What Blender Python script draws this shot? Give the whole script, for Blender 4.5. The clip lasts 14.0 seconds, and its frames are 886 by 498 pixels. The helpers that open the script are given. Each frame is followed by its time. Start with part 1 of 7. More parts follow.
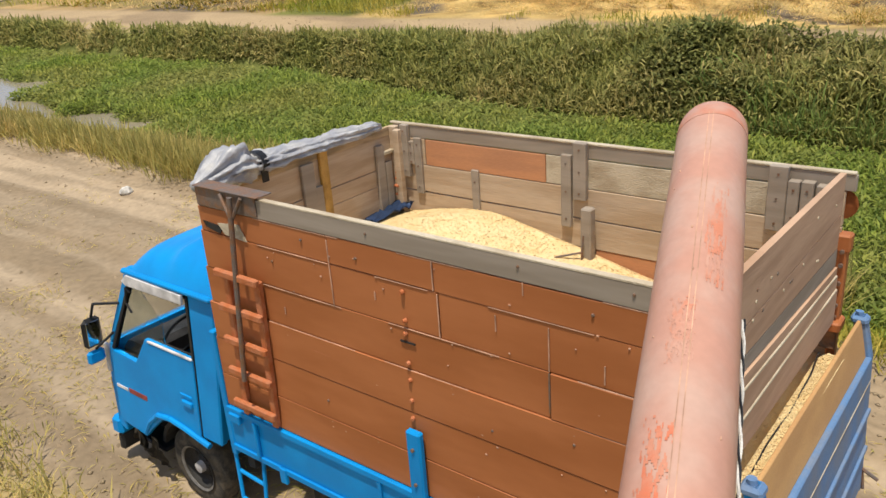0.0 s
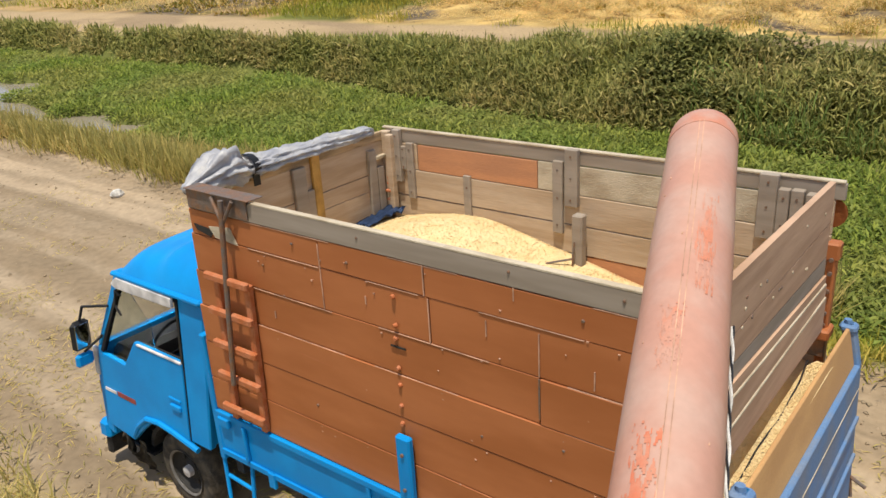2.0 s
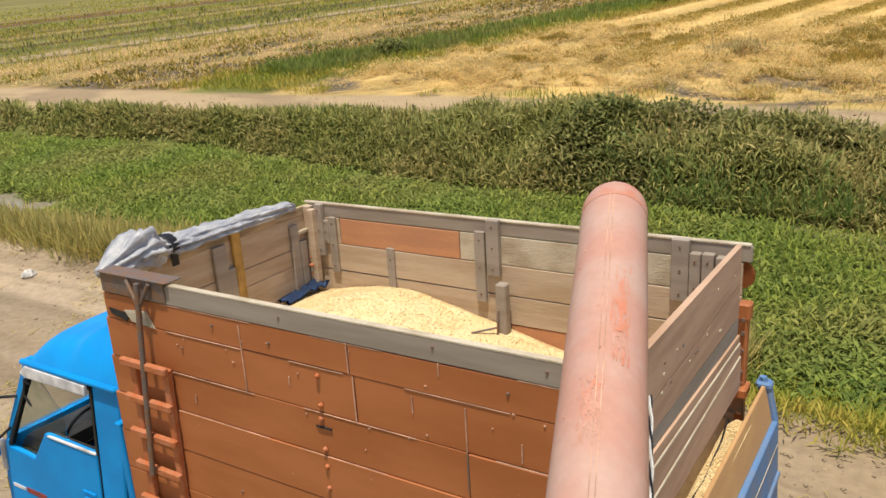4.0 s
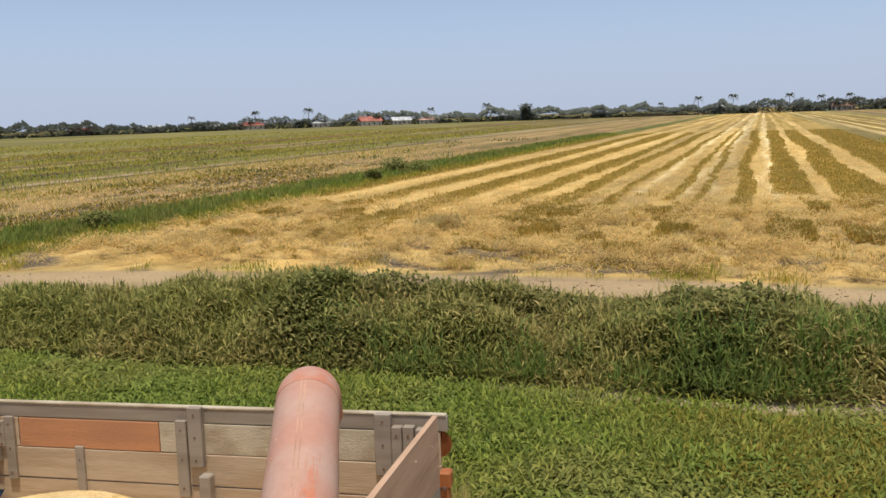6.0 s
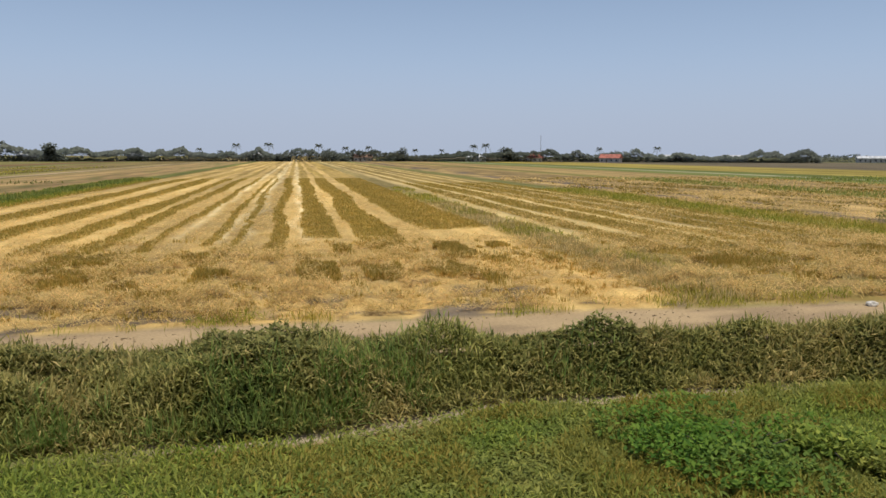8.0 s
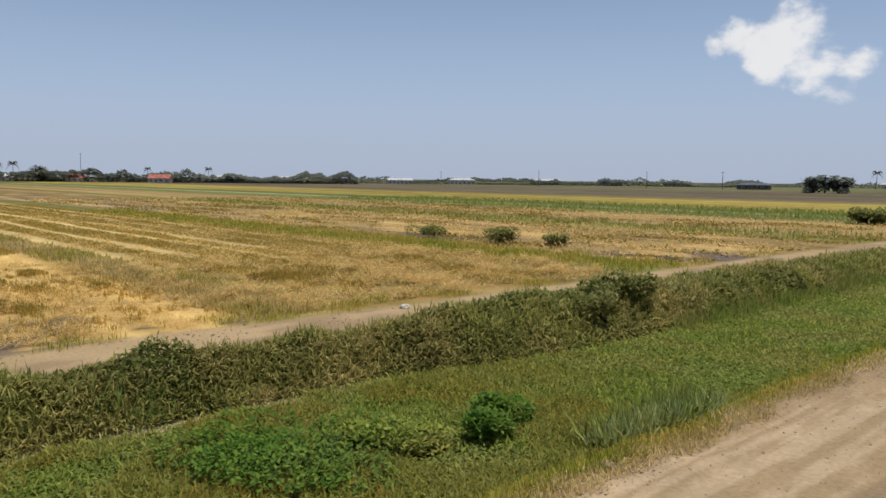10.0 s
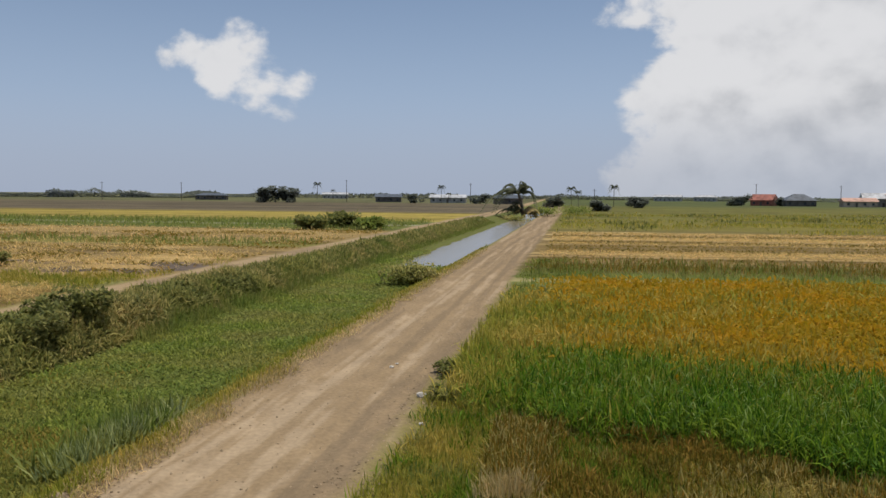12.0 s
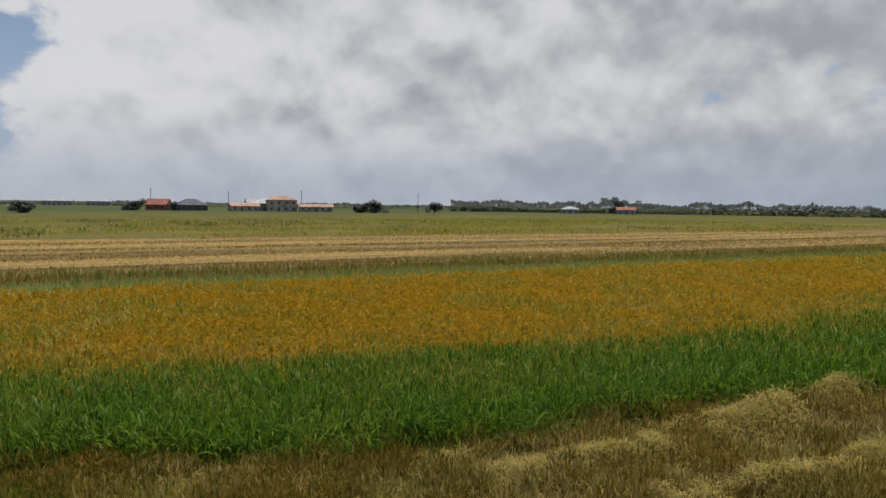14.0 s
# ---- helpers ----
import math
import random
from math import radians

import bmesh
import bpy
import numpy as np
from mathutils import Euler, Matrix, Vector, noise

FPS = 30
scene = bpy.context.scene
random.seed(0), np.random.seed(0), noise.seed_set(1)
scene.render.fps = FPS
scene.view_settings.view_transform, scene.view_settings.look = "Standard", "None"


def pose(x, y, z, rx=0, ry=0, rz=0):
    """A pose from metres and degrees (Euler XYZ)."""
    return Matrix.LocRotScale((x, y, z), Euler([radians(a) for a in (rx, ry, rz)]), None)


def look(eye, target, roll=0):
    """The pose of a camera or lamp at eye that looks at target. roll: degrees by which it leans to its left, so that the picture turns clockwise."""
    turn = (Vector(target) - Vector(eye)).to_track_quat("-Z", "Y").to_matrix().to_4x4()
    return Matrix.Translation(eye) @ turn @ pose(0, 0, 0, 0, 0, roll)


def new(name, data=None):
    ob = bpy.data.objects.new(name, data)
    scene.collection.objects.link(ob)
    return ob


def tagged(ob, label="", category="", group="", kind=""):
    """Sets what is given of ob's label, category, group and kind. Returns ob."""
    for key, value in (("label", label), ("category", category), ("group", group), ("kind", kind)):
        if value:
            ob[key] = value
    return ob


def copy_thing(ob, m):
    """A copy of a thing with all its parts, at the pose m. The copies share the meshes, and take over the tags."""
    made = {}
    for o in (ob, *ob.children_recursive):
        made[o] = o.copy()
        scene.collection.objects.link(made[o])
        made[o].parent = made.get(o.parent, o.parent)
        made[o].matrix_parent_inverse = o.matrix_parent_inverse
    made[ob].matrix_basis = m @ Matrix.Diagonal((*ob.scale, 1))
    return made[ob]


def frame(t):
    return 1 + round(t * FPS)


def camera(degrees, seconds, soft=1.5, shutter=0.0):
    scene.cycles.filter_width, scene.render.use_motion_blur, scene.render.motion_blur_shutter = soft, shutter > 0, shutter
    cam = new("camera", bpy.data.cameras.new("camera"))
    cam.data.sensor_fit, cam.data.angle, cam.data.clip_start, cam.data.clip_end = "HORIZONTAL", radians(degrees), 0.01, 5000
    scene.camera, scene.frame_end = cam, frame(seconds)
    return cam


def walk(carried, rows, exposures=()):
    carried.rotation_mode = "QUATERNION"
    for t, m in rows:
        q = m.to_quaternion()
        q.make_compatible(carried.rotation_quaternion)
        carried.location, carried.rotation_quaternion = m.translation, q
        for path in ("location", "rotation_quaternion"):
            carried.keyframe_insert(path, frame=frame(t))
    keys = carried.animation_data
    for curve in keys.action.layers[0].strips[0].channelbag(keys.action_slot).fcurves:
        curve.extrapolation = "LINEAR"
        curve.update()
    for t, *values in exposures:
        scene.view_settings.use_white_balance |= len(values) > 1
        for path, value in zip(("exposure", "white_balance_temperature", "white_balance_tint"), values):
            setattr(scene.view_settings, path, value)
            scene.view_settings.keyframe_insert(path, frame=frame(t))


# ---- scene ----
cam = camera(58.4, 14.0)
PATH = [
    (0.0, -0.191, 0.190, -0.045, 64.83, 5.24, 44.79),
    (0.5, -0.181, 0.191, -0.045, 64.64, 5.33, 45.54),
    (1.0, -0.181, 0.197, -0.055, 64.63, 5.29, 45.51),
    (1.5, -0.191, 0.191, -0.048, 64.98, 4.92, 44.94),
    (2.0, -0.187, 0.190, -0.050, 65.23, 4.55, 44.45),
    (4.5, -0.145, 0.225, 0.031, 72.28, 4.32, 35.78),
    (5.0, -0.111, 0.223, 0.064, 75.94, 3.92, 31.73),
    (5.5, -0.057, 0.230, 0.086, 78.85, 2.90, 26.24),
    (6.0, 0.021, 0.235, 0.103, 80.52, 1.91, 19.39),
    (6.5, 0.100, 0.174, 0.146, 81.20, 2.20, 12.77),
    (7.0, 0.197, 0.142, 0.165, 81.85, 1.08, 4.82),
    (7.5, 0.284, 0.081, 0.190, 82.41, 0.58, -4.20),
    (8.0, 0.350, 0.064, 0.166, 83.26, -0.15, -12.70),
    (8.2, 0.326, 0.113, 0.113, 83.82, -0.03, -15.81),
    (10.3, 0.397, 0.035, 0.100, 84.75, -0.30, -48.71),
    (10.5, 0.405, 0.013, 0.114, 84.57, 0.06, -51.75),
    (11.0, 0.465, 0.006, 0.089, 84.50, 0.86, -60.47),
    (11.5, 0.493, -0.117, 0.070, 85.16, 0.74, -71.72),
    (12.0, 0.397, -0.204, 0.082, 86.05, -0.43, -81.68),
    (12.5, 0.223, -0.310, 0.119, 85.51, -0.56, -91.32),
    (12.7, 0.188, -0.318, 0.139, 85.34, 0.35, -96.25),
    (13.0, 0.171, -0.256, 0.114, 85.34, 0.37, -102.18),
    (13.3, 0.114, -0.263, 0.124, 85.54, -0.23, -107.89),
    (13.5, 0.079, -0.293, 0.144, 85.64, -0.34, -112.25),
    (14.0, -0.016, -0.314, 0.182, 86.80, -0.77, -123.37),
]
walk(cam, [(t, pose(x, y, 4.8 + z, rx, ry, rz)) for t, x, y, z, rx, ry, rz in PATH],
     [(0, 0.27), (4.5, 0.32), (6.5, -0.08), (7.5, -0.14), (11, -0.24), (12.5, -0.4), (14, -0.46)])

# ---------------------------------------------------------------- sky and sun
SUN_EL, SUN_AZ = radians(79), radians(-62)      # azimuth from +x, anticlockwise
world = bpy.data.worlds.new("world")
scene.world = world
world.use_nodes = True
wn, wl = world.node_tree.nodes, world.node_tree.links
bg = wn["Background"]
bg.inputs["Strength"].default_value = 0.1
sky = wn.new("ShaderNodeTexSky")
sky.sky_type, sky.sun_disc = "NISHITA", False
sky.sun_elevation, sky.sun_rotation = SUN_EL, radians(90) - SUN_AZ
sky.air_density, sky.dust_density, sky.ozone_density = 1.0, 0.8, 3.0


def wnode(kind, **values):
    n = wn.new(kind)
    for k, v in values.items():
        n.inputs[k].default_value = v
    return n


def wmath(op, a, b=None, c=None):
    n = wn.new("ShaderNodeMath")
    n.operation = op
    for i, v in enumerate((a, b, c)):
        if v is None:
            continue
        if isinstance(v, (int, float)):
            n.inputs[i].default_value = v
        else:
            wl.new(v, n.inputs[i])
    return n.outputs[0]


def ramp(nodes, links, fac, stops, mode="EASE"):
    n = nodes.new("ShaderNodeValToRGB")
    n.color_ramp.interpolation = mode
    while len(n.color_ramp.elements) < len(stops):
        n.color_ramp.elements.new(0.5)
    for e, (p, c) in zip(n.color_ramp.elements, stops):
        e.position, e.color = p, (*c, 1) if len(c) == 3 else c
    links.new(fac, n.inputs[0])
    return n


geo = wn.new("ShaderNodeTexCoord")
sep = wn.new("ShaderNodeSeparateXYZ")
wl.new(geo.outputs["Generated"], sep.inputs[0])
# a layer of cumulus over the south-east, thinning to open sky in the north
mapc = wn.new("ShaderNodeMapping")
mapc.inputs["Scale"].default_value = (1, 1, 1.35)
mapc.inputs["Location"].default_value = (0.35, 0.62, 0.1)
wl.new(geo.outputs["Generated"], mapc.inputs[0])
cn = wnode("ShaderNodeTexNoise", Scale=4.2, Detail=9.0, Roughness=0.56, Distortion=0.25)
wl.new(mapc.outputs[0], cn.inputs["Vector"])
dotn = wn.new("ShaderNodeVectorMath")
dotn.operation = "DOT_PRODUCT"
dotn.inputs[1].default_value = (math.cos(radians(-62)), math.sin(radians(-62)), 0.0)
wl.new(geo.outputs["Generated"], dotn.inputs[0])
cover = wmath("MULTIPLY_ADD", ramp(wn, wl, dotn.outputs["Value"], [(0.38, (0, 0, 0)), (0.66, (1, 1, 1))]).outputs[0], 0.57, -0.31)
lone = None     # one small cumulus on its own, drawn out to one side
for az, el, near, gain in ((25.6, 9.1, 0.9968, 0.29), (23.0, 8.2, 0.9968, 0.38), (20.6, 6.9, 0.9968, 0.36)):
    puff = wn.new("ShaderNodeVectorMath")
    puff.operation = "DOT_PRODUCT"
    puff.inputs[1].default_value = Vector((math.cos(radians(az)), math.sin(radians(az)), math.tan(radians(el)))).normalized()
    wl.new(geo.outputs["Generated"], puff.inputs[0])
    one = wmath("MULTIPLY", ramp(wn, wl, puff.outputs["Value"], [(near, (0, 0, 0)), (0.9999, (1, 1, 1))]).outputs[0], gain)
    lone = one if lone is None else wmath("MAXIMUM", lone, one)
cn3 = wnode("ShaderNodeTexNoise", Scale=13.0, Detail=6.0, Roughness=0.55)
wl.new(mapc.outputs[0], cn3.inputs["Vector"])
mask_in = wmath("MULTIPLY_ADD", cn3.outputs["Fac"], 0.46, wmath("ADD", wmath("ADD", cn.outputs["Fac"], cover), wmath("SUBTRACT", lone, 0.23)))
mask = ramp(wn, wl, mask_in, [(0.49, (0, 0, 0)), (0.6, (1, 1, 1))]).outputs[0]
cn2 = wnode("ShaderNodeTexNoise", Scale=3.0, Detail=7.0, Roughness=0.55)
mapd = wn.new("ShaderNodeMapping")
mapd.inputs["Scale"].default_value = (1, 1, 1.5)
mapd.inputs["Location"].default_value = (2.3, 0.4, 1.23)
wl.new(geo.outputs["Generated"], mapd.inputs[0])
wl.new(mapd.outputs[0], cn2.inputs["Vector"])
gloom = wn.new("ShaderNodeVectorMath")     # the layer darkens towards the south
gloom.operation = "DOT_PRODUCT"
gloom.inputs[1].default_value = (math.cos(radians(-100)), math.sin(radians(-100)), 0.0)
wl.new(geo.outputs["Generated"], gloom.inputs[0])
def density(lift):
    """Cloud density a little above each direction, for the light on its billows."""
    m = wn.new("ShaderNodeMapping")
    m.inputs["Scale"].default_value = (1, 1, 1.25)
    m.inputs["Location"].default_value = (0.35, 0.62, 0.1 + lift)
    wl.new(geo.outputs["Generated"], m.inputs[0])
    n = wnode("ShaderNodeTexNoise", Scale=8.0, Detail=5.0, Roughness=0.5, Distortion=0.15)
    wl.new(m.outputs[0], n.inputs["Vector"])
    return n.outputs["Fac"]


billow = wmath("SUBTRACT", density(0.0), density(0.035))
shade_in = wmath("MULTIPLY_ADD", billow, 1.3, wmath("MULTIPLY_ADD", gloom.outputs["Value"], -0.42, wmath("MULTIPLY_ADD", cn2.outputs["Fac"], 0.55, 0.36)))
cloud = ramp(wn, wl, shade_in, [(0.14, (4.6, 4.75, 5.1)), (0.75, (9.5, 9.45, 9.55))]).outputs[0]
# pale haze towards the horizon
haze = ramp(wn, wl, sep.outputs["Z"], [(0.0, (1, 1, 1)), (0.3, (0.25, 0.25, 0.25))]).outputs[0]
mixh = wn.new("ShaderNodeMixRGB")
wl.new(wmath("MULTIPLY", haze, 0.8), mixh.inputs[0])
wl.new(sky.outputs[0], mixh.inputs[1])
mixh.inputs[2].default_value = (4.8, 5.95, 8.3, 1)
mixc = wn.new("ShaderNodeMixRGB")
wl.new(wmath("MULTIPLY", mask, 0.93), mixc.inputs[0])
wl.new(mixh.outputs[0], mixc.inputs[1])
wl.new(cloud, mixc.inputs[2])
low = ramp(wn, wl, sep.outputs["Z"], [(0.0, (1, 1, 1)), (0.13, (0, 0, 0))]).outputs[0]
mixl = wn.new("ShaderNodeMixRGB")
wl.new(wmath("MULTIPLY", low, 0.68), mixl.inputs[0])
wl.new(mixc.outputs[0], mixl.inputs[1])
mixl.inputs[2].default_value = (4.6, 5.2, 6.4, 1)
wl.new(mixl.outputs[0], bg.inputs["Color"])

sun = new("sun", bpy.data.lights.new("sun", "SUN"))
sun.data.energy, sun.data.angle, sun.data.color = 4.1, radians(0.6), (1.0, 0.93, 0.8)
sun_from = Vector((math.cos(SUN_EL) * math.cos(SUN_AZ), math.cos(SUN_EL) * math.sin(SUN_AZ), math.sin(SUN_EL)))
sun.matrix_world = look(sun_from * 100, (0, 0, 0))
scene.view_settings.exposure = 0.0

# ---------------------------------------------------------------- materials


def material(name, base, rough=0.8, metal=0.0, vary=0.25, scale=6.0, bump=0.25, island=0.0, other=None, stretch=(1, 1, 1), grain=60.0, spec=0.3,
             attribute=None, through_light=0.0):
    """A surface with colour variation at two scales, a fine relief and, on loose pieces, a tint of their own."""
    m = bpy.data.materials.new(name)
    m.use_nodes = True
    nt, lk = m.node_tree.nodes, m.node_tree.links
    b = nt["Principled BSDF"]
    b.inputs["Roughness"].default_value, b.inputs["Metallic"].default_value = rough, metal
    b.inputs["Specular IOR Level"].default_value = spec
    tc = nt.new("ShaderNodeTexCoord")
    mp = nt.new("ShaderNodeMapping")
    mp.inputs["Scale"].default_value = stretch
    lk.new(tc.outputs["Object"], mp.inputs[0])
    n1 = nt.new("ShaderNodeTexNoise")
    n1.inputs["Scale"].default_value, n1.inputs["Detail"].default_value = scale, 5.0
    lk.new(mp.outputs[0], n1.inputs["Vector"])
    n2 = nt.new("ShaderNodeTexNoise")
    n2.inputs["Scale"].default_value, n2.inputs["Detail"].default_value = grain, 3.0
    lk.new(mp.outputs[0], n2.inputs["Vector"])
    mix = nt.new("ShaderNodeMixRGB")
    other = other or tuple(c * 0.55 for c in base)
    fac = ramp(nt, lk, n1.outputs["Fac"], [(0.36, (0, 0, 0)), (0.66, (1, 1, 1))]).outputs[0]
    lk.new(fac, mix.inputs[0])
    mix.inputs[1].default_value, mix.inputs[2].default_value = (*base, 1), (*other, 1)
    col = mix.outputs[0]
    if attribute:
        at = nt.new("ShaderNodeAttribute")
        at.attribute_name = attribute
        col = at.outputs["Color"]
    hsv = nt.new("ShaderNodeHueSaturation")
    lk.new(col, hsv.inputs["Color"])
    add = nt.new("ShaderNodeMath")
    add.operation = "MULTIPLY_ADD"
    lk.new(n2.outputs["Fac"], add.inputs[0])
    add.inputs[1].default_value, add.inputs[2].default_value = vary * 2, 1 - vary
    val = add.outputs[0]
    if island:
        gi = nt.new("ShaderNodeNewGeometry")
        a2 = nt.new("ShaderNodeMath")
        a2.operation = "MULTIPLY_ADD"
        lk.new(gi.outputs["Random Per Island"], a2.inputs[0])
        a2.inputs[1].default_value = island
        a3 = nt.new("ShaderNodeMath")
        a3.operation = "SUBTRACT"
        lk.new(val, a3.inputs[0])
        a3.inputs[1].default_value = island / 2
        lk.new(a3.outputs[0], a2.inputs[2])
        val = a2.outputs[0]
        hu = nt.new("ShaderNodeMath")
        hu.operation = "MULTIPLY_ADD"
        lk.new(gi.outputs["Random Per Island"], hu.inputs[0])
        hu.inputs[1].default_value, hu.inputs[2].default_value = -0.05 * island, 0.5 + 0.025 * island
        lk.new(hu.outputs[0], hsv.inputs["Hue"])
    lk.new(val, hsv.inputs["Value"])
    lk.new(hsv.outputs[0], b.inputs["Base Color"])
    if bump:
        bp = nt.new("ShaderNodeBump")
        bp.inputs["Strength"].default_value, bp.inputs["Distance"].default_value = bump, 0.02
        lk.new(n2.outputs["Fac"], bp.inputs["Height"])
        lk.new(bp.outputs[0], b.inputs["Normal"])
    if through_light:
        tr = nt.new("ShaderNodeBsdfTranslucent")
        lk.new(hsv.outputs[0], tr.inputs[0])
        ms = nt.new("ShaderNodeMixShader")
        ms.inputs[0].default_value = through_light
        lk.new(b.outputs[0], ms.inputs[1])
        lk.new(tr.outputs[0], ms.inputs[2])
        lk.new(ms.outputs[0], nt["Material Output"].inputs[0])
    return m


def glass_material(name, tint):
    m = bpy.data.materials.new(name)
    m.use_nodes = True
    b = m.node_tree.nodes["Principled BSDF"]
    b.inputs["Base Color"].default_value = (*tint, 1)
    b.inputs["Roughness"].default_value, b.inputs["Transmission Weight"].default_value, b.inputs["IOR"].default_value = 0.03, 1.0, 1.1
    return m


M_BLUE = material("blue_paint", (0.004, 0.25, 0.62), 0.38, vary=0.06, scale=2.5, bump=0.02, other=(0.006, 0.21, 0.54), spec=0.16)
M_BLUE_OLD = material("worn_blue_paint", (0.1, 0.2, 0.38), 0.65, vary=0.2, scale=5, bump=0.15, other=(0.15, 0.2, 0.29))
M_ORANGE = material("orange_painted_board", (0.4, 0.14, 0.05), 0.55, vary=0.05, scale=2.2, bump=0.03, stretch=(0.4, 1, 1.6), grain=18, other=(0.33, 0.108, 0.034))
M_FADED = material("faded_orange_board", (0.5, 0.235, 0.115), 0.75, vary=0.14, scale=3.0, bump=0.2, stretch=(0.5, 1, 3), other=(0.42, 0.2, 0.105))
M_LADDER = material("orange_painted_frame", (0.43, 0.16, 0.075), 0.6, vary=0.2, scale=12, bump=0.2, other=(0.4, 0.12, 0.04))
M_WOOD = material("weathered_board", (0.47, 0.36, 0.255), 0.85, vary=0.14, scale=3.0, bump=0.15, stretch=(0.4, 0.4, 4), grain=22, other=(0.39, 0.28, 0.18))
M_WOOD_GREY = material("grey_weathered_board", (0.31, 0.26, 0.21), 0.85, vary=0.1, scale=3, bump=0.05, stretch=(0.4, 0.4, 4), grain=24, other=(0.25, 0.205, 0.16))
M_PALE = material("pale_lime_washed_board", (0.5, 0.43, 0.32), 0.85, vary=0.2, scale=3.5, bump=0.3, stretch=(1, 1, 2), other=(0.36, 0.29, 0.2))
M_REAR = material("brown_weathered_board", (0.5, 0.325, 0.215), 0.85, vary=0.12, scale=3.0, bump=0.12, stretch=(0.4, 0.4, 4), grain=22, other=(0.4, 0.25, 0.16))
M_TAN = material("tan_timber", (0.43, 0.31, 0.18), 0.8, vary=0.18, scale=5, bump=0.25, stretch=(0.5, 0.5, 4))
M_YELLOW = material("fresh_yellow_timber", (0.47, 0.27, 0.07), 0.7, vary=0.2, scale=6, bump=0.2)
M_PLY = material("plywood_board", (0.5, 0.29, 0.12), 0.7, vary=0.16, scale=2, bump=0.15, stretch=(1, 1, 3), other=(0.43, 0.24, 0.1))
M_STEEL = material("dark_bare_steel", (0.16, 0.13, 0.115), 0.6, metal=0.3, vary=0.3, scale=14, bump=0.2, other=(0.22, 0.12, 0.07))
M_RUBBER = material("dusty_tyre_rubber", (0.035, 0.033, 0.03), 0.85, vary=0.3, scale=12, bump=0.3, other=(0.09, 0.075, 0.055))
M_RIM = material("grey_rim_paint", (0.2, 0.19, 0.18), 0.5, metal=0.3, vary=0.2, scale=12, bump=0.1)
M_BLACK = material("black_plastic", (0.018, 0.018, 0.02), 0.5, vary=0.2, bump=0.1)
M_CHASSIS = material("oily_chassis", (0.03, 0.028, 0.026), 0.75, vary=0.3, bump=0.3)
M_WHITE = material("white_plastic", (0.66, 0.64, 0.64), 0.4, vary=0.08, bump=0.0)
M_RED = material("red_marking", (0.3, 0.06, 0.05), 0.5, vary=0.1, bump=0.0)
M_LENS = material("amber_lamp", (0.6, 0.33, 0.05), 0.25, vary=0.1, bump=0.0, spec=0.6)
M_GLASS = glass_material("window_glass", (0.75, 0.8, 0.8))
M_MIRROR = material("mirror_glass", (0.75, 0.77, 0.78), 0.05, metal=1.0, vary=0.02, bump=0.0)
# seat cloth; also the dark tone that imitates shade on the cab linings
M_CAB_DARK = material("dark_seat_and_cab_shade", (0.04, 0.035, 0.035), 0.9)
M_TARP = material("silver_tarpaulin", (0.43, 0.42, 0.41), 0.42, vary=0.16, scale=7, bump=0.5, grain=22, other=(0.3, 0.3, 0.32), spec=0.5)
M_TARP_BLUE = material("blue_tarpaulin", (0.05, 0.09, 0.2), 0.6, vary=0.2, bump=0.4)
M_GRAIN = material("rice_grain", (0.72, 0.56, 0.3), 0.8, vary=0.12, scale=9, bump=0.5, grain=95, island=0.1, other=(0.68, 0.5, 0.245))
M_PIPE = material("dusty_red_pipe_paint", (0.45, 0.235, 0.17), 0.5, vary=0.1, scale=4.0, bump=0.05, grain=30, other=(0.46, 0.29, 0.225))
M_PIPE_TIP = material("bright_red_pipe_paint", (0.5, 0.19, 0.11), 0.5, vary=0.12, scale=9, bump=0.06, other=(0.47, 0.26, 0.19))
M_PIPE_RED = material("fresh_red_pipe_paint", (0.52, 0.15, 0.075), 0.5, vary=0.1, scale=12, bump=0.05, other=(0.49, 0.21, 0.13))
M_ROPE = material("white_rope", (0.6, 0.58, 0.54), 0.9, vary=0.3, bump=0.5, grain=120)
M_SCRATCH = material("bare_scratch", (0.58, 0.34, 0.23), 0.8, bump=0)
M_GROUND = material("earth_and_field", (0.3, 0.2, 0.1), 0.95, vary=0.3, scale=3, bump=0.8, grain=9.0, attribute="soil", spec=0.1)
M_CRUMB = material("dry_crumb", (0.31, 0.235, 0.145), 0.95, vary=0.2, scale=8, bump=0.3, island=0.2, other=(0.28, 0.21, 0.13), spec=0.1)
M_WATER = bpy.data.materials.new("muddy_water")
M_WATER.use_nodes = True
_b = M_WATER.node_tree.nodes["Principled BSDF"]
_b.inputs["Base Color"].default_value, _b.inputs["Roughness"].default_value = (0.25, 0.21, 0.155, 1), 0.16
_nz = M_WATER.node_tree.nodes.new("ShaderNodeTexNoise")
_nz.inputs["Scale"].default_value = 2.5
_bp = M_WATER.node_tree.nodes.new("ShaderNodeBump")
_bp.inputs["Strength"].default_value, _bp.inputs["Distance"].default_value = 0.12, 0.03
_tc = M_WATER.node_tree.nodes.new("ShaderNodeTexCoord")
M_WATER.node_tree.links.new(_tc.outputs["Object"], _nz.inputs["Vector"])
M_WATER.node_tree.links.new(_nz.outputs["Fac"], _bp.inputs["Height"])
M_WATER.node_tree.links.new(_bp.outputs[0], _b.inputs["Normal"])


def leaf_material(name, base, other, island=0.7, scale=0.35, rough=0.6):
    return material(name, base, rough, vary=0.18, scale=scale, bump=0.0, island=island, other=other, through_light=0.42, spec=0.12)


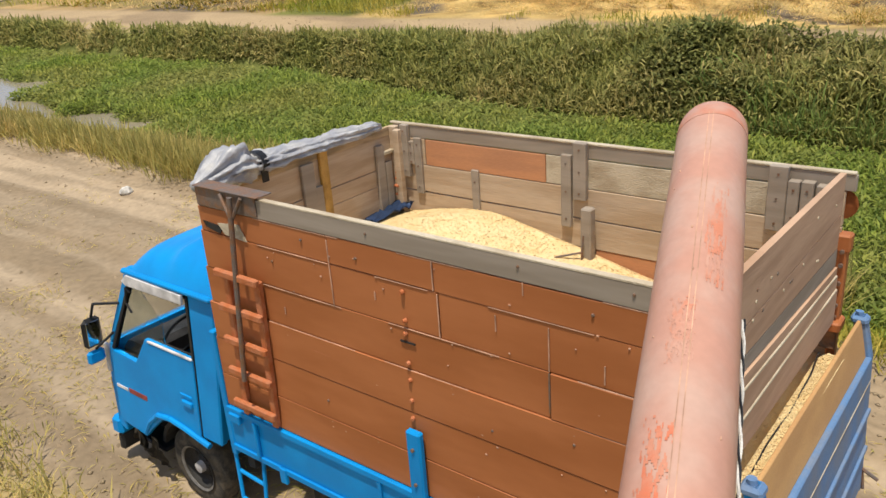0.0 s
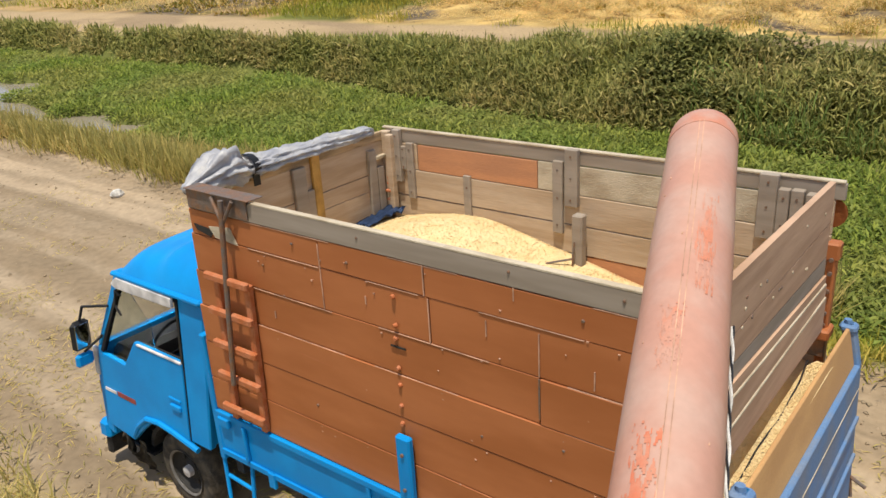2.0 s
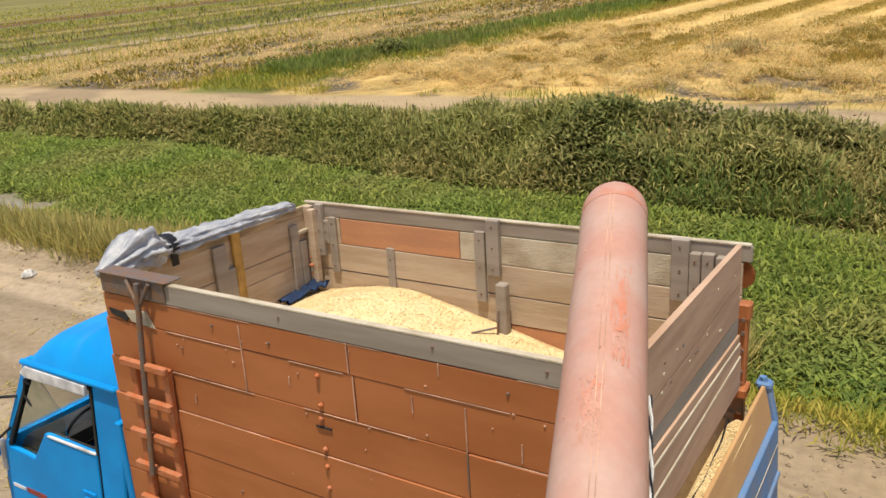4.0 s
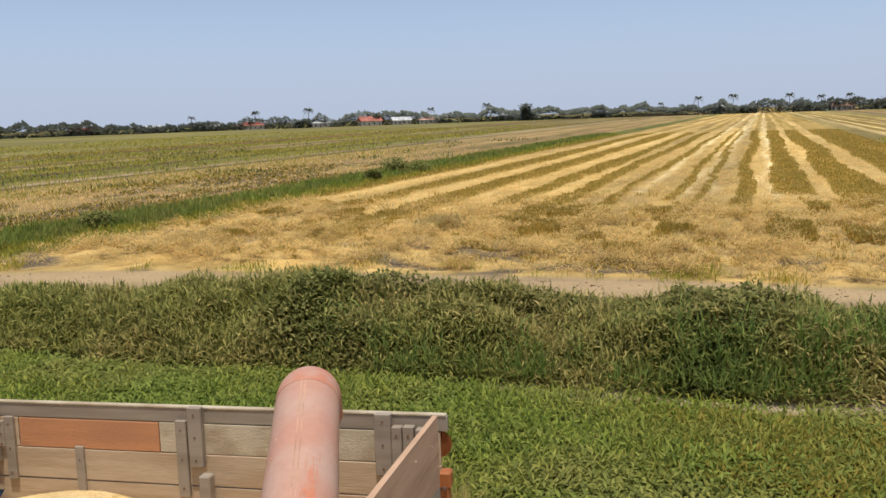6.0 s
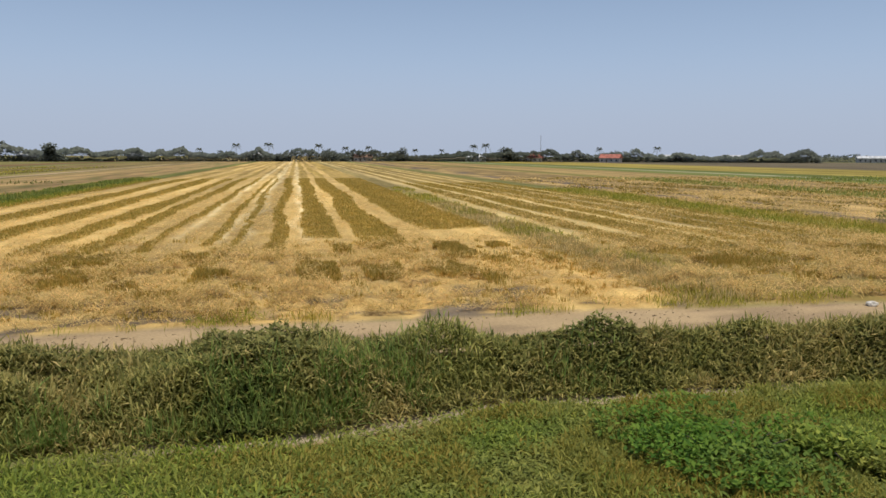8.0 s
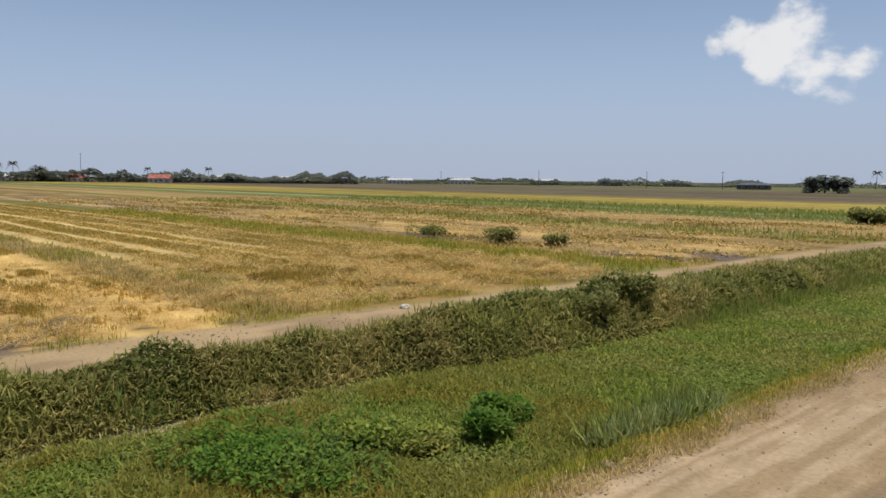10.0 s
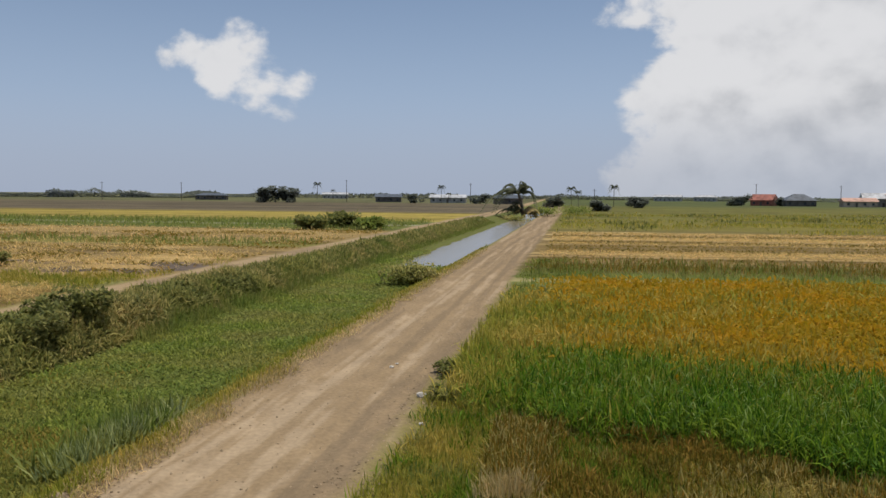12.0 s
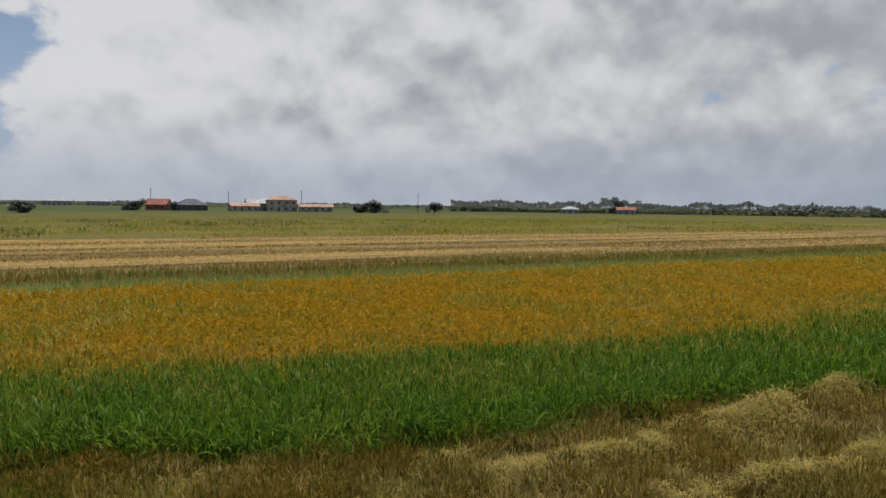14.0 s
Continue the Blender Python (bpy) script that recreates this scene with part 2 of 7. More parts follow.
L_CANAL = leaf_material("canal_weed_leaf", (0.205, 0.265, 0.055), (0.27, 0.275, 0.075))
L_BANK = leaf_material("bank_shrub_leaf", (0.31, 0.315, 0.09), (0.4, 0.35, 0.13), 1.1)
L_YELLOW = leaf_material("yellowing_weed_leaf", (0.3, 0.25, 0.05), (0.26, 0.27, 0.06), 0.8)
L_DARK = leaf_material("dark_shrub_leaf", (0.18, 0.2, 0.058), (0.25, 0.245, 0.08), 1.1)
L_BRIGHT = leaf_material("bright_creeper_leaf", (0.22, 0.285, 0.05), (0.28, 0.29, 0.07), 0.95)
L_REED = leaf_material("tall_green_grass_blade", (0.095, 0.2, 0.013), (0.14, 0.22, 0.018), 1.2)
L_VERGE = leaf_material("mixed_verge_grass_blade", (0.29, 0.305, 0.04), (0.46, 0.37, 0.075), 0.8)
L_DRY = leaf_material("dry_grass_blade", (0.6, 0.47, 0.22), (0.42, 0.33, 0.13), 0.7)
L_RICE = leaf_material("ripe_rice_ear", (0.46, 0.285, 0.016), (0.38, 0.265, 0.02), 0.55, 0.3)
L_STRAW = leaf_material("straw_stalk", (0.68, 0.5, 0.2), (0.56, 0.4, 0.145), 0.6, 0.5)
L_OLDSTRAW = leaf_material("matted_old_straw", (0.55, 0.45, 0.14), (0.42, 0.34, 0.09), 0.8, 0.8)
L_LUSH = leaf_material("lush_bush_leaf", (0.115, 0.22, 0.03), (0.14, 0.21, 0.04), 0.8)
L_BLOCK = leaf_material("golden_standing_stubble", (0.5, 0.36, 0.085), (0.4, 0.3, 0.07), 0.7, 0.5)
L_TALLDRY = leaf_material("tall_dry_grass_blade", (0.42, 0.36, 0.11), (0.52, 0.42, 0.15), 0.7)
L_SILVER = leaf_material("bent_grass_blade", (0.24, 0.32, 0.09), (0.2, 0.29, 0.07), 0.7)
L_PALEREED = leaf_material("pale_reed_blade", (0.42, 0.45, 0.2), (0.34, 0.39, 0.15), 0.6)
L_STUB = leaf_material("standing_stubble", (0.56, 0.375, 0.09), (0.44, 0.31, 0.072), 0.7, 0.5)
L_BROWN = leaf_material("brown_trodden_stubble", (0.25, 0.18, 0.028), (0.19, 0.155, 0.025), 1.2, 0.5)
# far tree leaves greyed and lightened: distance haze mixed into the base colour
L_HAZE_TREE = leaf_material("haze_grey_tree_leaf", (0.15, 0.17, 0.14), (0.18, 0.195, 0.165), 0.6, 0.05)
L_PALM = leaf_material("palm_frond", (0.1, 0.115, 0.065), (0.14, 0.145, 0.085), 0.6, 0.1)
M_TRUNK = material("grey_bark", (0.16, 0.13, 0.1), 0.9, vary=0.3, bump=0.5)
M_WALL_W = material("pale_render", (0.45, 0.44, 0.42), 0.9, vary=0.1, scale=0.4)
M_WALL_T = material("tan_render", (0.58, 0.46, 0.36), 0.9, vary=0.1, scale=0.4)
M_WALL_D = material("dark_boarding", (0.16, 0.14, 0.12), 0.9, vary=0.2, scale=0.4)
M_ROOF_R = material("red_roof_sheet", (0.4, 0.14, 0.1), 0.6, vary=0.15, scale=0.4)
M_ROOF_O = material("orange_roof_sheet", (0.6, 0.36, 0.27), 0.6, vary=0.15, scale=0.4)
M_ROOF_W = material("white_roof_sheet", (0.55, 0.56, 0.58), 0.5, vary=0.08, scale=0.4)
M_ROOF_G = material("dark_grey_roof_sheet", (0.1, 0.12, 0.15), 0.6, vary=0.15, scale=0.4)
M_WINDOW = material("dark_window_pane", (0.04, 0.05, 0.06), 0.2, vary=0.05, bump=0.0, spec=0.6)

# ---------------------------------------------------------------- mesh helpers


def part(name, bm, mat, parent=None, label="", smooth=False):
    me = bpy.data.meshes.new(name)
    bm.normal_update()
    if smooth:
        for f in bm.faces:
            f.smooth = True
    bm.to_mesh(me)
    bm.free()
    me.materials.append(mat)
    ob = new(name, me)
    ob.parent = parent
    if label:
        tagged(ob, label)
    return ob


def thing(name, m, label, category, group=""):
    e = new(name)
    e.empty_display_size = 0.1
    e.matrix_world = m
    return tagged(e, label, category, group)


def add_box(bm, lo, hi, bevel=0.0, m=None):
    vs = bmesh.ops.create_cube(bm, size=1.0)["verts"]
    s = [h - l for l, h in zip(lo, hi)]
    c = [(h + l) / 2 for l, h in zip(lo, hi)]
    for v in vs:
        v.co = Vector([v.co[i] * s[i] + c[i] for i in range(3)])
    if bevel:
        es = list({e for v in vs for e in v.link_edges})
        vs = list({v for f in bmesh.ops.bevel(bm, geom=es, offset=bevel, segments=1, affect="EDGES")["faces"] for v in f.verts} | {v for v in vs if v.is_valid})
    if m is not None:
        for v in vs:
            v.co = m @ v.co
    return vs


def box(lo, hi, bevel=0.0, m=None):
    bm = bmesh.new()
    add_box(bm, lo, hi, bevel, m)
    return bm


def add_tube(bm, a, b, r, r2=None, n=12, caps=True):
    a, b = Vector(a), Vector(b)
    r2 = r if r2 is None else r2
    q = (b - a).to_track_quat("Z", "Y").to_matrix()
    rings = []
    for p, rr in ((a, r), (b, r2)):
        rings.append([bm.verts.new(p + q @ Vector((rr * math.cos(2 * math.pi * i / n), rr * math.sin(2 * math.pi * i / n), 0))) for i in range(n)])
    for i in range(n):
        bm.faces.new((rings[0][i], rings[0][(i + 1) % n], rings[1][(i + 1) % n], rings[1][i]))
    if caps:
        bm.faces.new(rings[0][::-1])
        bm.faces.new(rings[1])
    return bm


def tube(a, b, r, r2=None, n=12):
    return add_tube(bmesh.new(), a, b, r, r2, n)


def lathe(profile, n=28, axis="y"):
    """A ring-shaped body: (radius, along) pairs turned about an axis."""
    bm = bmesh.new()
    rings = []
    for r, h in profile:
        ring = []
        for i in range(n):
            a = 2 * math.pi * i / n
            ring.append(bm.verts.new((r * math.cos(a), h, r * math.sin(a))))
        rings.append(ring)
    for a, b in zip(rings, rings[1:]):
        for i in range(n):
            bm.faces.new((a[i], a[(i + 1) % n], b[(i + 1) % n], b[i]))
    return bm


def sheet_object(name, verts, faces, mat, smooth=False):
    """One mesh from whole arrays of corners and of equal-sided faces."""
    verts, faces = np.asarray(verts, np.float32), np.asarray(faces, np.int32)
    me = bpy.data.meshes.new(name)
    n, k = faces.shape
    me.vertices.add(len(verts))
    me.vertices.foreach_set("co", verts.ravel())
    me.loops.add(n * k)
    me.loops.foreach_set("vertex_index", faces.ravel())
    me.polygons.add(n)
    me.polygons.foreach_set("loop_start", np.arange(0, n * k, k, dtype=np.int32))
    me.update(calc_edges=True)
    if smooth:
        me.polygons.foreach_set("use_smooth", np.ones(n, bool))
    me.materials.append(mat)
    return new(name, me)

# ---------------------------------------------------------------- the lie of the land
rng = np.random.default_rng(7)


def vnoise(x, y, s, seed=0):
    """Smooth value noise, 0 to 1, with features s metres across."""
    x, y = np.asarray(x, float) / s + 531.7 + seed * 17.3, np.asarray(y, float) / s + 217.1 + seed * 7.9
    xi, yi = np.floor(x).astype(np.int64), np.floor(y).astype(np.int64)
    fx, fy = x - xi, y - yi
    fx, fy = fx * fx * (3 - 2 * fx), fy * fy * (3 - 2 * fy)

    def h(a, b):
        n = (a * 374761393 + b * 668265263 + seed * 1442695041) & 0x7FFFFFFF
        n = ((n ^ (n >> 13)) * 1274126177) & 0x7FFFFFFF
        return ((n ^ (n >> 16)) & 0xFFFF) / 65535.0
    return (h(xi, yi) * (1 - fx) + h(xi + 1, yi) * fx) * (1 - fy) + (h(xi, yi + 1) * (1 - fx) + h(xi + 1, yi + 1) * fx) * fy


def fbm(x, y, s, seed=0):
    return 0.55 * vnoise(x, y, s, seed) + 0.3 * vnoise(x, y, s / 2.3, seed + 1) + 0.15 * vnoise(x, y, s / 5.1, seed + 2)


def smooth(a, b, x):
    t = np.clip((x - a) / (b - a), 0, 1)
    return t * t * (3 - 2 * t)


def off(x):
    """How far the road and the canal swing sideways along their course."""
    x = np.asarray(x, float)
    left = -0.16 * np.logaddexp(0, (-8 - x) / 3.0) * 3.0
    return left - 0.02 * np.clip(x, 0, 250)


def row_u(x, y):
    """Across the rows of the northern fields, which run very nearly along y."""
    return x - 0.04 * (y - 24)


def near_edge(x):
    return 1.6 + 1.75 * smooth(-2, 11, x)


def grass_front(y):
    """The front of the tall green grass."""
    return 15.2 + 0.3 * (y + 3) + 0.006 * (y + 3) ** 2 * (y < -3)


def foot(x):
    """The foot of the far bank, which bulges back along two stretches."""
    return 15.0 + 1.25 * smooth(0.5, 6, x) * smooth(20, 13, x) + 1.7 * smooth(-11, -24, x)


def open_water(x, v):
    left = np.maximum(smooth(-29.0, -31.0, x + 1.6 * (fbm(x, v, 2.5, 5) - 0.5)) * smooth(13.6, 13.0, v + fbm(x, v, 1.5, 6) - 0.5),
                      smooth(-19.5, -21.5, x + 1.6 * (fbm(x, v, 2.5, 5) - 0.5)) * smooth(11.4, 10.8, v + 1.4 * (fbm(x, v, 1.5, 6) - 0.5)))
    left = left * smooth(9.4, 9.9, v)
    right = smooth(56, 60, x - 2 * fbm(x, v, 3, 7)) * smooth(14.0, 13.2, v + 0.8 * fbm(x, v, 2, 8))
    return np.maximum(left, right)


def height(x, y):
    v = y - off(x)
    z = np.zeros_like(v)
    ft = foot(x)
    z -= 0.5 * smooth(7.8, 9.0, v) * smooth(np.maximum(17.6, ft + 1.0), ft + 0.4, v)
    z += 0.32 * smooth(ft + 0.4, ft + 1.4, v) * smooth(19.5, 17.9, v)
    z -= 0.7 * open_water(x, v) * smooth(8.6, 9.2, v) * smooth(15.6, 15.2, v)
    near = smooth(90, 40, np.hypot(x, y))
    z += near * (0.1 + 0.34 * smooth(46, 30, y)) * (fbm(x, y, 1.5, 20) - 0.5) * smooth(24, 26, v)
    z += 0.3 * near * smooth(50, 36, y) * smooth(25, 28, v) * (fbm(x, y, 0.75, 21) - 0.45)
    # wheel ruts
    nb = near_edge(x)
    onroad = smooth(nb - 0.2, nb + 0.3, v) * smooth(7.9, 7.4, v)
    for c, w, d in ((4.55, 0.32, 0.05), (6.15, 0.32, 0.05), (3.75, 0.2, 0.03)):
        z -= onroad * d * np.exp(-((v - c - 0.25 * (vnoise(x, x, 9, 3) - 0.5)) / w) ** 2)
    z += onroad * 0.07 * (fbm(x / 4.0, y, 0.5, 30) - 0.5)
    z += 0.1 * smooth(nb + 0.1, nb - 0.5, v) * (fbm(x, y, 1.1, 33) - 0.3) * near
    z += 0.1 * smooth(0.75, 0.25, np.abs(v - 7.55 - 0.3 * (vnoise(x, x, 2.2, 12) - 0.5))) * (vnoise(x, y, 0.7, 13) - 0.2)
    # the road sags where the truck stands
    z -= 0.12 * np.exp(-(np.abs((x + 3.9) / 3.6) ** 4) - np.abs((y - 3.3) / 2.0) ** 4)
    return z


def paint(col, mask, rgb):
    col += mask[..., None] * (np.array(rgb) - col)


# rows of stubble left standing between the swaths, by their two edges across the field
BANDS = ((-27.2, -25.4), (-22.0, -19.8), (-17.4, -15.1), (-12.8, -11.4), (-10.2, -8.9), (-7.0, -6.2), (-4.0, -3.4), (-2.6, -2.2), (-0.6, 0.5), (1.9, 3.7), (5.0, 7.3), (9.1, 14.2),
         (19.5, 21.2), (22.3, 25.3), (26.3, 28.1), (29.1, 31.7), (32.6, 34.6), (35.4, 37.0))


def standing(u, y):
    """1 where the stubble stands in rows; the rows begin beyond the ragged headland."""
    w = u + 0.9 * (vnoise(u, y / 14.0, 1.6, 64) - 0.5) + 0.45 * (vnoise(u, y / 3.0, 1.0, 65) - 0.5)
    m = 0.0
    for k, (a, b) in enumerate(BANDS):
        begin = 36.0 + 8.0 * math.sin(2.4 * k) - 3.0 * (a > 19) + 9.0 * (k in (9, 10, 11))
        m = m + smooth(a - 0.12, a + 0.12, w) * smooth(b + 0.12, b - 0.12, w) * smooth(begin - 0.6, begin + 0.6, y + 2.5 * (vnoise(u, y, 1.7, 66) - 0.5))
    return np.clip(m, 0, 1)


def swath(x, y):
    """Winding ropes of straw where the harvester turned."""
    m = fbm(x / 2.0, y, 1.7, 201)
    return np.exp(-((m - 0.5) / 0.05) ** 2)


def headland(u, y):
    """The ragged near end of the field, but for one corner raked clean."""
    return smooth(48, 36, y) * (1 - smooth(8.0, 9.5, u) * smooth(14.5, 13.5, u) * smooth(38, 34, y))


def soil(x, y):
    """Bare colours of earth, straw and low growth, plus painted shade beside the straw ropes."""
    v, u = y - off(x), row_u(x, y)
    n1, n2, n3 = fbm(x, y, 5, 40), fbm(x, y, 1.3, 41), fbm(x / 1.0, y / 14.0, 1.4, 42)
    col = np.empty(v.shape + (3,))
    col[:] = (0.2, 0.18, 0.06)
    one = np.ones_like(v)
    # north of the track: strips of field side by side
    far = smooth(23.2, 23.9, v + 0.9 * (n2 - 0.5))
    streak = fbm(x * 1.0 - 0.04 * y, y / 60.0, 1.1, 43)
    wide = fbm(u, y / 90.0, 7.0, 44)

    def strip(a, b, rgb, soft=0.6, mask=one):
        m = smooth(a - soft, a + soft, u + 1.2 * (n1 - 0.5)) * smooth(b + soft, b - soft, u + 1.2 * (n1 - 0.5)) * far * mask
        paint(col, m, rgb)
        return m
    strip(-4000, -31, (0.235, 0.18, 0.068))
    strip(-4000, -31, (0.15, 0.15, 0.045), mask=smooth(0.42, 0.55, wide))
    strip(-56, -31, (0.33, 0.22, 0.1), 2, smooth(0.3, 0.6, n2))
    strip(-46, -34, (0.12, 0.095, 0.07), 2, smooth(0.4, 0.56, fbm(x, y / 3, 2.2, 45)) * smooth(120, 50, y))
    strip(-62.5, -59.5, (0.34, 0.25, 0.15))
    strip(-59.5, -58.3, (0.09, 0.07, 0.035), 0.3)
    strip(-75, -71, (0.1, 0.065, 0.035), 1)
    for c in (-84, -93, -104):
        strip(c - 1.2, c + 1.2, (0.11, 0.075, 0.04), 0.6)
    strip(-131, -116, (0.16, 0.09, 0.045), 2)
    strip(-420, -140, (0.2, 0.175, 0.06), 4)
    strip(-31, -26, (0.15, 0.155, 0.04))
    stub = strip(-26, 14.6, (0.5, 0.335, 0.12))
    paint(col, stub * smooth(0.35, 0.65, fbm(x, y, 0.8, 171)) * 0.5, (0.6, 0.44, 0.18))
    paint(col, stub * standing(u, y) * (0.55 + 0.4 * smooth(0.3, 0.6, streak)), (0.31, 0.215, 0.055))
    for c in (-5.8, -2.9, -2.0, 1.3):
        wig = u - c - 1.3 * (vnoise(y, y * 0 + c * 9, 8, 140) - 0.5)
        paint(col, stub * np.exp(-(wig / 0.3) ** 2) * smooth(42, 50, y) * 0.9, (0.74, 0.6, 0.33))
    # bare soil flanking the straw ropes, darkened for the shade under their edges
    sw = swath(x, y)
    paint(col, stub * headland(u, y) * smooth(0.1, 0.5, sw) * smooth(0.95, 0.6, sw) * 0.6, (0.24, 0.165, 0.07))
    paint(col, stub * smooth(0.6, 0.68, n2) * smooth(60, 30, y) * 0.7, (0.24, 0.17, 0.085))
    paint(col, stub * smooth(0.54, 0.64, fbm(x / 1.8, y, 1.6, 47)) * smooth(31, 27.5, y) * 0.85, (0.1, 0.085, 0.075))
    strip(14.6, 17.6, (0.29, 0.225, 0.085), 0.8)
    s2 = strip(17.6, 37, (0.285, 0.195, 0.07))
    paint(col, s2 * smooth(0.5, 0.6, streak) * 0.7, (0.26, 0.2, 0.06))
    paint(col, s2 * standing(u, y) * 0.8, (0.27, 0.19, 0.052))
    paint(col, s2 * (1 - standing(u, y)) * smooth(36, 50, y) * 0.75, (0.62, 0.47, 0.21))
    strip(37, 42, (0.2, 0.19, 0.06), 1.2)
    strip(42, 70, (0.25, 0.175, 0.072), 2)
    strip(42, 70, (0.42, 0.29, 0.12), 2, smooth(0.5, 0.65, fbm(x, y / 2.5, 4, 48)))
    strip(44, 52, (0.14, 0.11, 0.09), 2, smooth(0.5, 0.65, fbm(x, y / 3, 2.6, 49)))
    strip(70, 76, (0.2, 0.18, 0.05), 1.5)
    strip(76, 104, (0.3, 0.21, 0.085), 2)
    strip(104, 119, (0.14, 0.16, 0.04), 2)
    strip(119, 123, (0.36, 0.34, 0.22), 0.8)
    strip(123, 140, (0.12, 0.14, 0.035), 2)
    strip(140, 205, (0.3, 0.235, 0.055), 4)
    strip(205, 420, (0.13, 0.105, 0.065), 6)
    strip(420, 4000, (0.13, 0.13, 0.06), 10)
    rough = 0.4 + 0.95 * fbm(u, y / 40.0, 2.3, 66) + 0.5 * (fbm(x, y / 2.0, 1.2, 67) - 0.5)
    col *= 1 - far[..., None] * (1 - rough[..., None])
    # the track on the far side of the canal
    paint(col, smooth(17.5, 18.2, v + 0.8 * (n2 - 0.5)) * smooth(24.0, 23.2, v + 1.3 * (n1 - 0.5)), (0.35, 0.255, 0.145))
    paint(col, smooth(17.5, 18.2, v) * smooth(24.0, 23.2, v) * smooth(0.48, 0.62, fbm(x / 4, y, 1.2, 50)) * 0.7, (0.23, 0.165, 0.1))
    # canal bank and floor of weed
    paint(col, smooth(8.0, 8.8, v) * smooth(18.0, 17.4, v), (0.12, 0.13, 0.035))
    paint(col, smooth(-0.35, -0.1, v - foot(x) + 0.5 * (n2 - 0.5)) * smooth(0.7, 0.4, v - foot(x)) * smooth(-6, 1, x) * smooth(14, 10, x), (0.33, 0.27, 0.185))
    paint(col, smooth(-1.3, -0.7, v - foot(x) + 0.5 * (n2 - 0.5)) * smooth(-0.1, -0.35, v - foot(x)) * smooth(-4, 2, x) * smooth(14, 10, x), (0.25, 0.17, 0.035))
    paint(col, smooth(0.2, 0.7, open_water(x, v)) * smooth(8.2, 9, v) * smooth(15.6, 15.2, v), (0.12, 0.1, 0.06))
    # south of the road
    nb = near_edge(x)
    south = smooth(nb + 0.3, nb - 0.2, v + 0.9 * (n2 - 0.5))
    gf = grass_front(y)
    paint(col, south, (0.2, 0.17, 0.06))
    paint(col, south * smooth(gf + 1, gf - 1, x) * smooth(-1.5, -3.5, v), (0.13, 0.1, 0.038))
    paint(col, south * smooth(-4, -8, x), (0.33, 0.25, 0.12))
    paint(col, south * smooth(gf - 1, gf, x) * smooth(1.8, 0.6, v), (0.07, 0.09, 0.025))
    paint(col, south * smooth(gf + 5.4, gf + 7.4, x) * smooth(1.5, 0, v + 0.03 * (x - 20)), (0.26, 0.16, 0.035))
    paint(col, south * smooth(42, 44, x), (0.14, 0.16, 0.04))
    paint(col, south * smooth(50, 53, x + 3 * (n1 - 0.5)), (0.17, 0.14, 0.045))
    hv = south * smooth(57, 58.5, x + 2 * (n1 - 0.5)) * smooth(112, 104, x + 6 * (n1 - 0.5))
    paint(col, hv, (0.36, 0.25, 0.1))
    st = fbm(x + 0.03 * y, y / 70.0, 1.5, 60)
    line = np.mod(x + 0.03 * y + 2.6 * (fbm(x, y / 14.0, 5.0, 173) - 0.5), 4.3) / 4.3
    paint(col, hv * np.exp(-((line - 0.5) / 0.12) ** 2) * smooth(0.25, 0.4, fbm(x, y / 8.0, 4.0, 174)), (0.13, 0.09, 0.038))
    paint(col, hv * smooth(0.48, 0.6, st) * 0.6, (0.2, 0.14, 0.05))
    paint(col, hv * smooth(0.4, 0.3, st) * 0.7, (0.58, 0.43, 0.2))
    paint(col, south * smooth(44.6, 45.4, x) * smooth(47.6, 46.8, x) * 0.7, (0.45, 0.38, 0.18))
    paint(col, south * smooth(106, 122, x), (0.22, 0.19, 0.045))
    paint(col, south * smooth(125, 190, x + 30 * (n1 - 0.5)), (0.17, 0.16, 0.04))
    paint(col, south * smooth(300, 420, x), (0.11, 0.13, 0.045))
    # the dirt road
    road = smooth(nb - 0.25, nb + 0.35, v + 0.7 * (n2 - 0.5)) * smooth(8.0, 7.45, v + 0.7 * (n2 - 0.5))
    paint(col, road, (0.285, 0.205, 0.12))
    paint(col, road * smooth(1, -5, x), (0.275, 0.21, 0.138))
    rut = 0.82 * fbm(x / 40.0, v + 0.1 * vnoise(x, x, 5, 175), 0.36, 61) + 0.18 * fbm(x / 2.0, v, 0.3, 161)
    paint(col, road * smooth(0.5, 0.62, rut) * 0.75, (0.205, 0.15, 0.092))
    paint(col, road * smooth(0.44, 0.32, rut) * 0.6, (0.43, 0.33, 0.22))
    paint(col, road * np.exp(-((v - 3.75) / 0.35) ** 2) * smooth(8, 12, x) * smooth(34, 22, x) * (0.2 + 0.4 * smooth(0.4, 0.6, fbm(x / 0.5, y, 0.5, 69))), (0.19, 0.14, 0.09))
    paint(col, road * smooth(0.55, 0.75, fbm(x, y, 0.6, 62)) * 0.35, (0.25, 0.18, 0.11))
    field = south * smooth(40, 55, x)
    col *= 1 - field[..., None] * (0.3 - 0.6 * (fbm(x, y / 5.0, 2.0, 68)[..., None] - 0.4))
    return np.clip(col * (0.86 + 0.28 * fbm(x, y, 0.9, 63)[..., None]), 0.01, 1)


def spread(a, b, step, grow, out_lo, out_hi):
    mid = list(np.arange(a, b + 1e-6, step))
    hi, lo, s = [], [], step
    p = b
    while p < out_hi:
        s *= grow
        p += s
        hi.append(p)
    p, s = a, step
    while p > out_lo:
        s *= grow
        p -= s
        lo.append(p)
    return np.array(lo[::-1] + mid + hi)


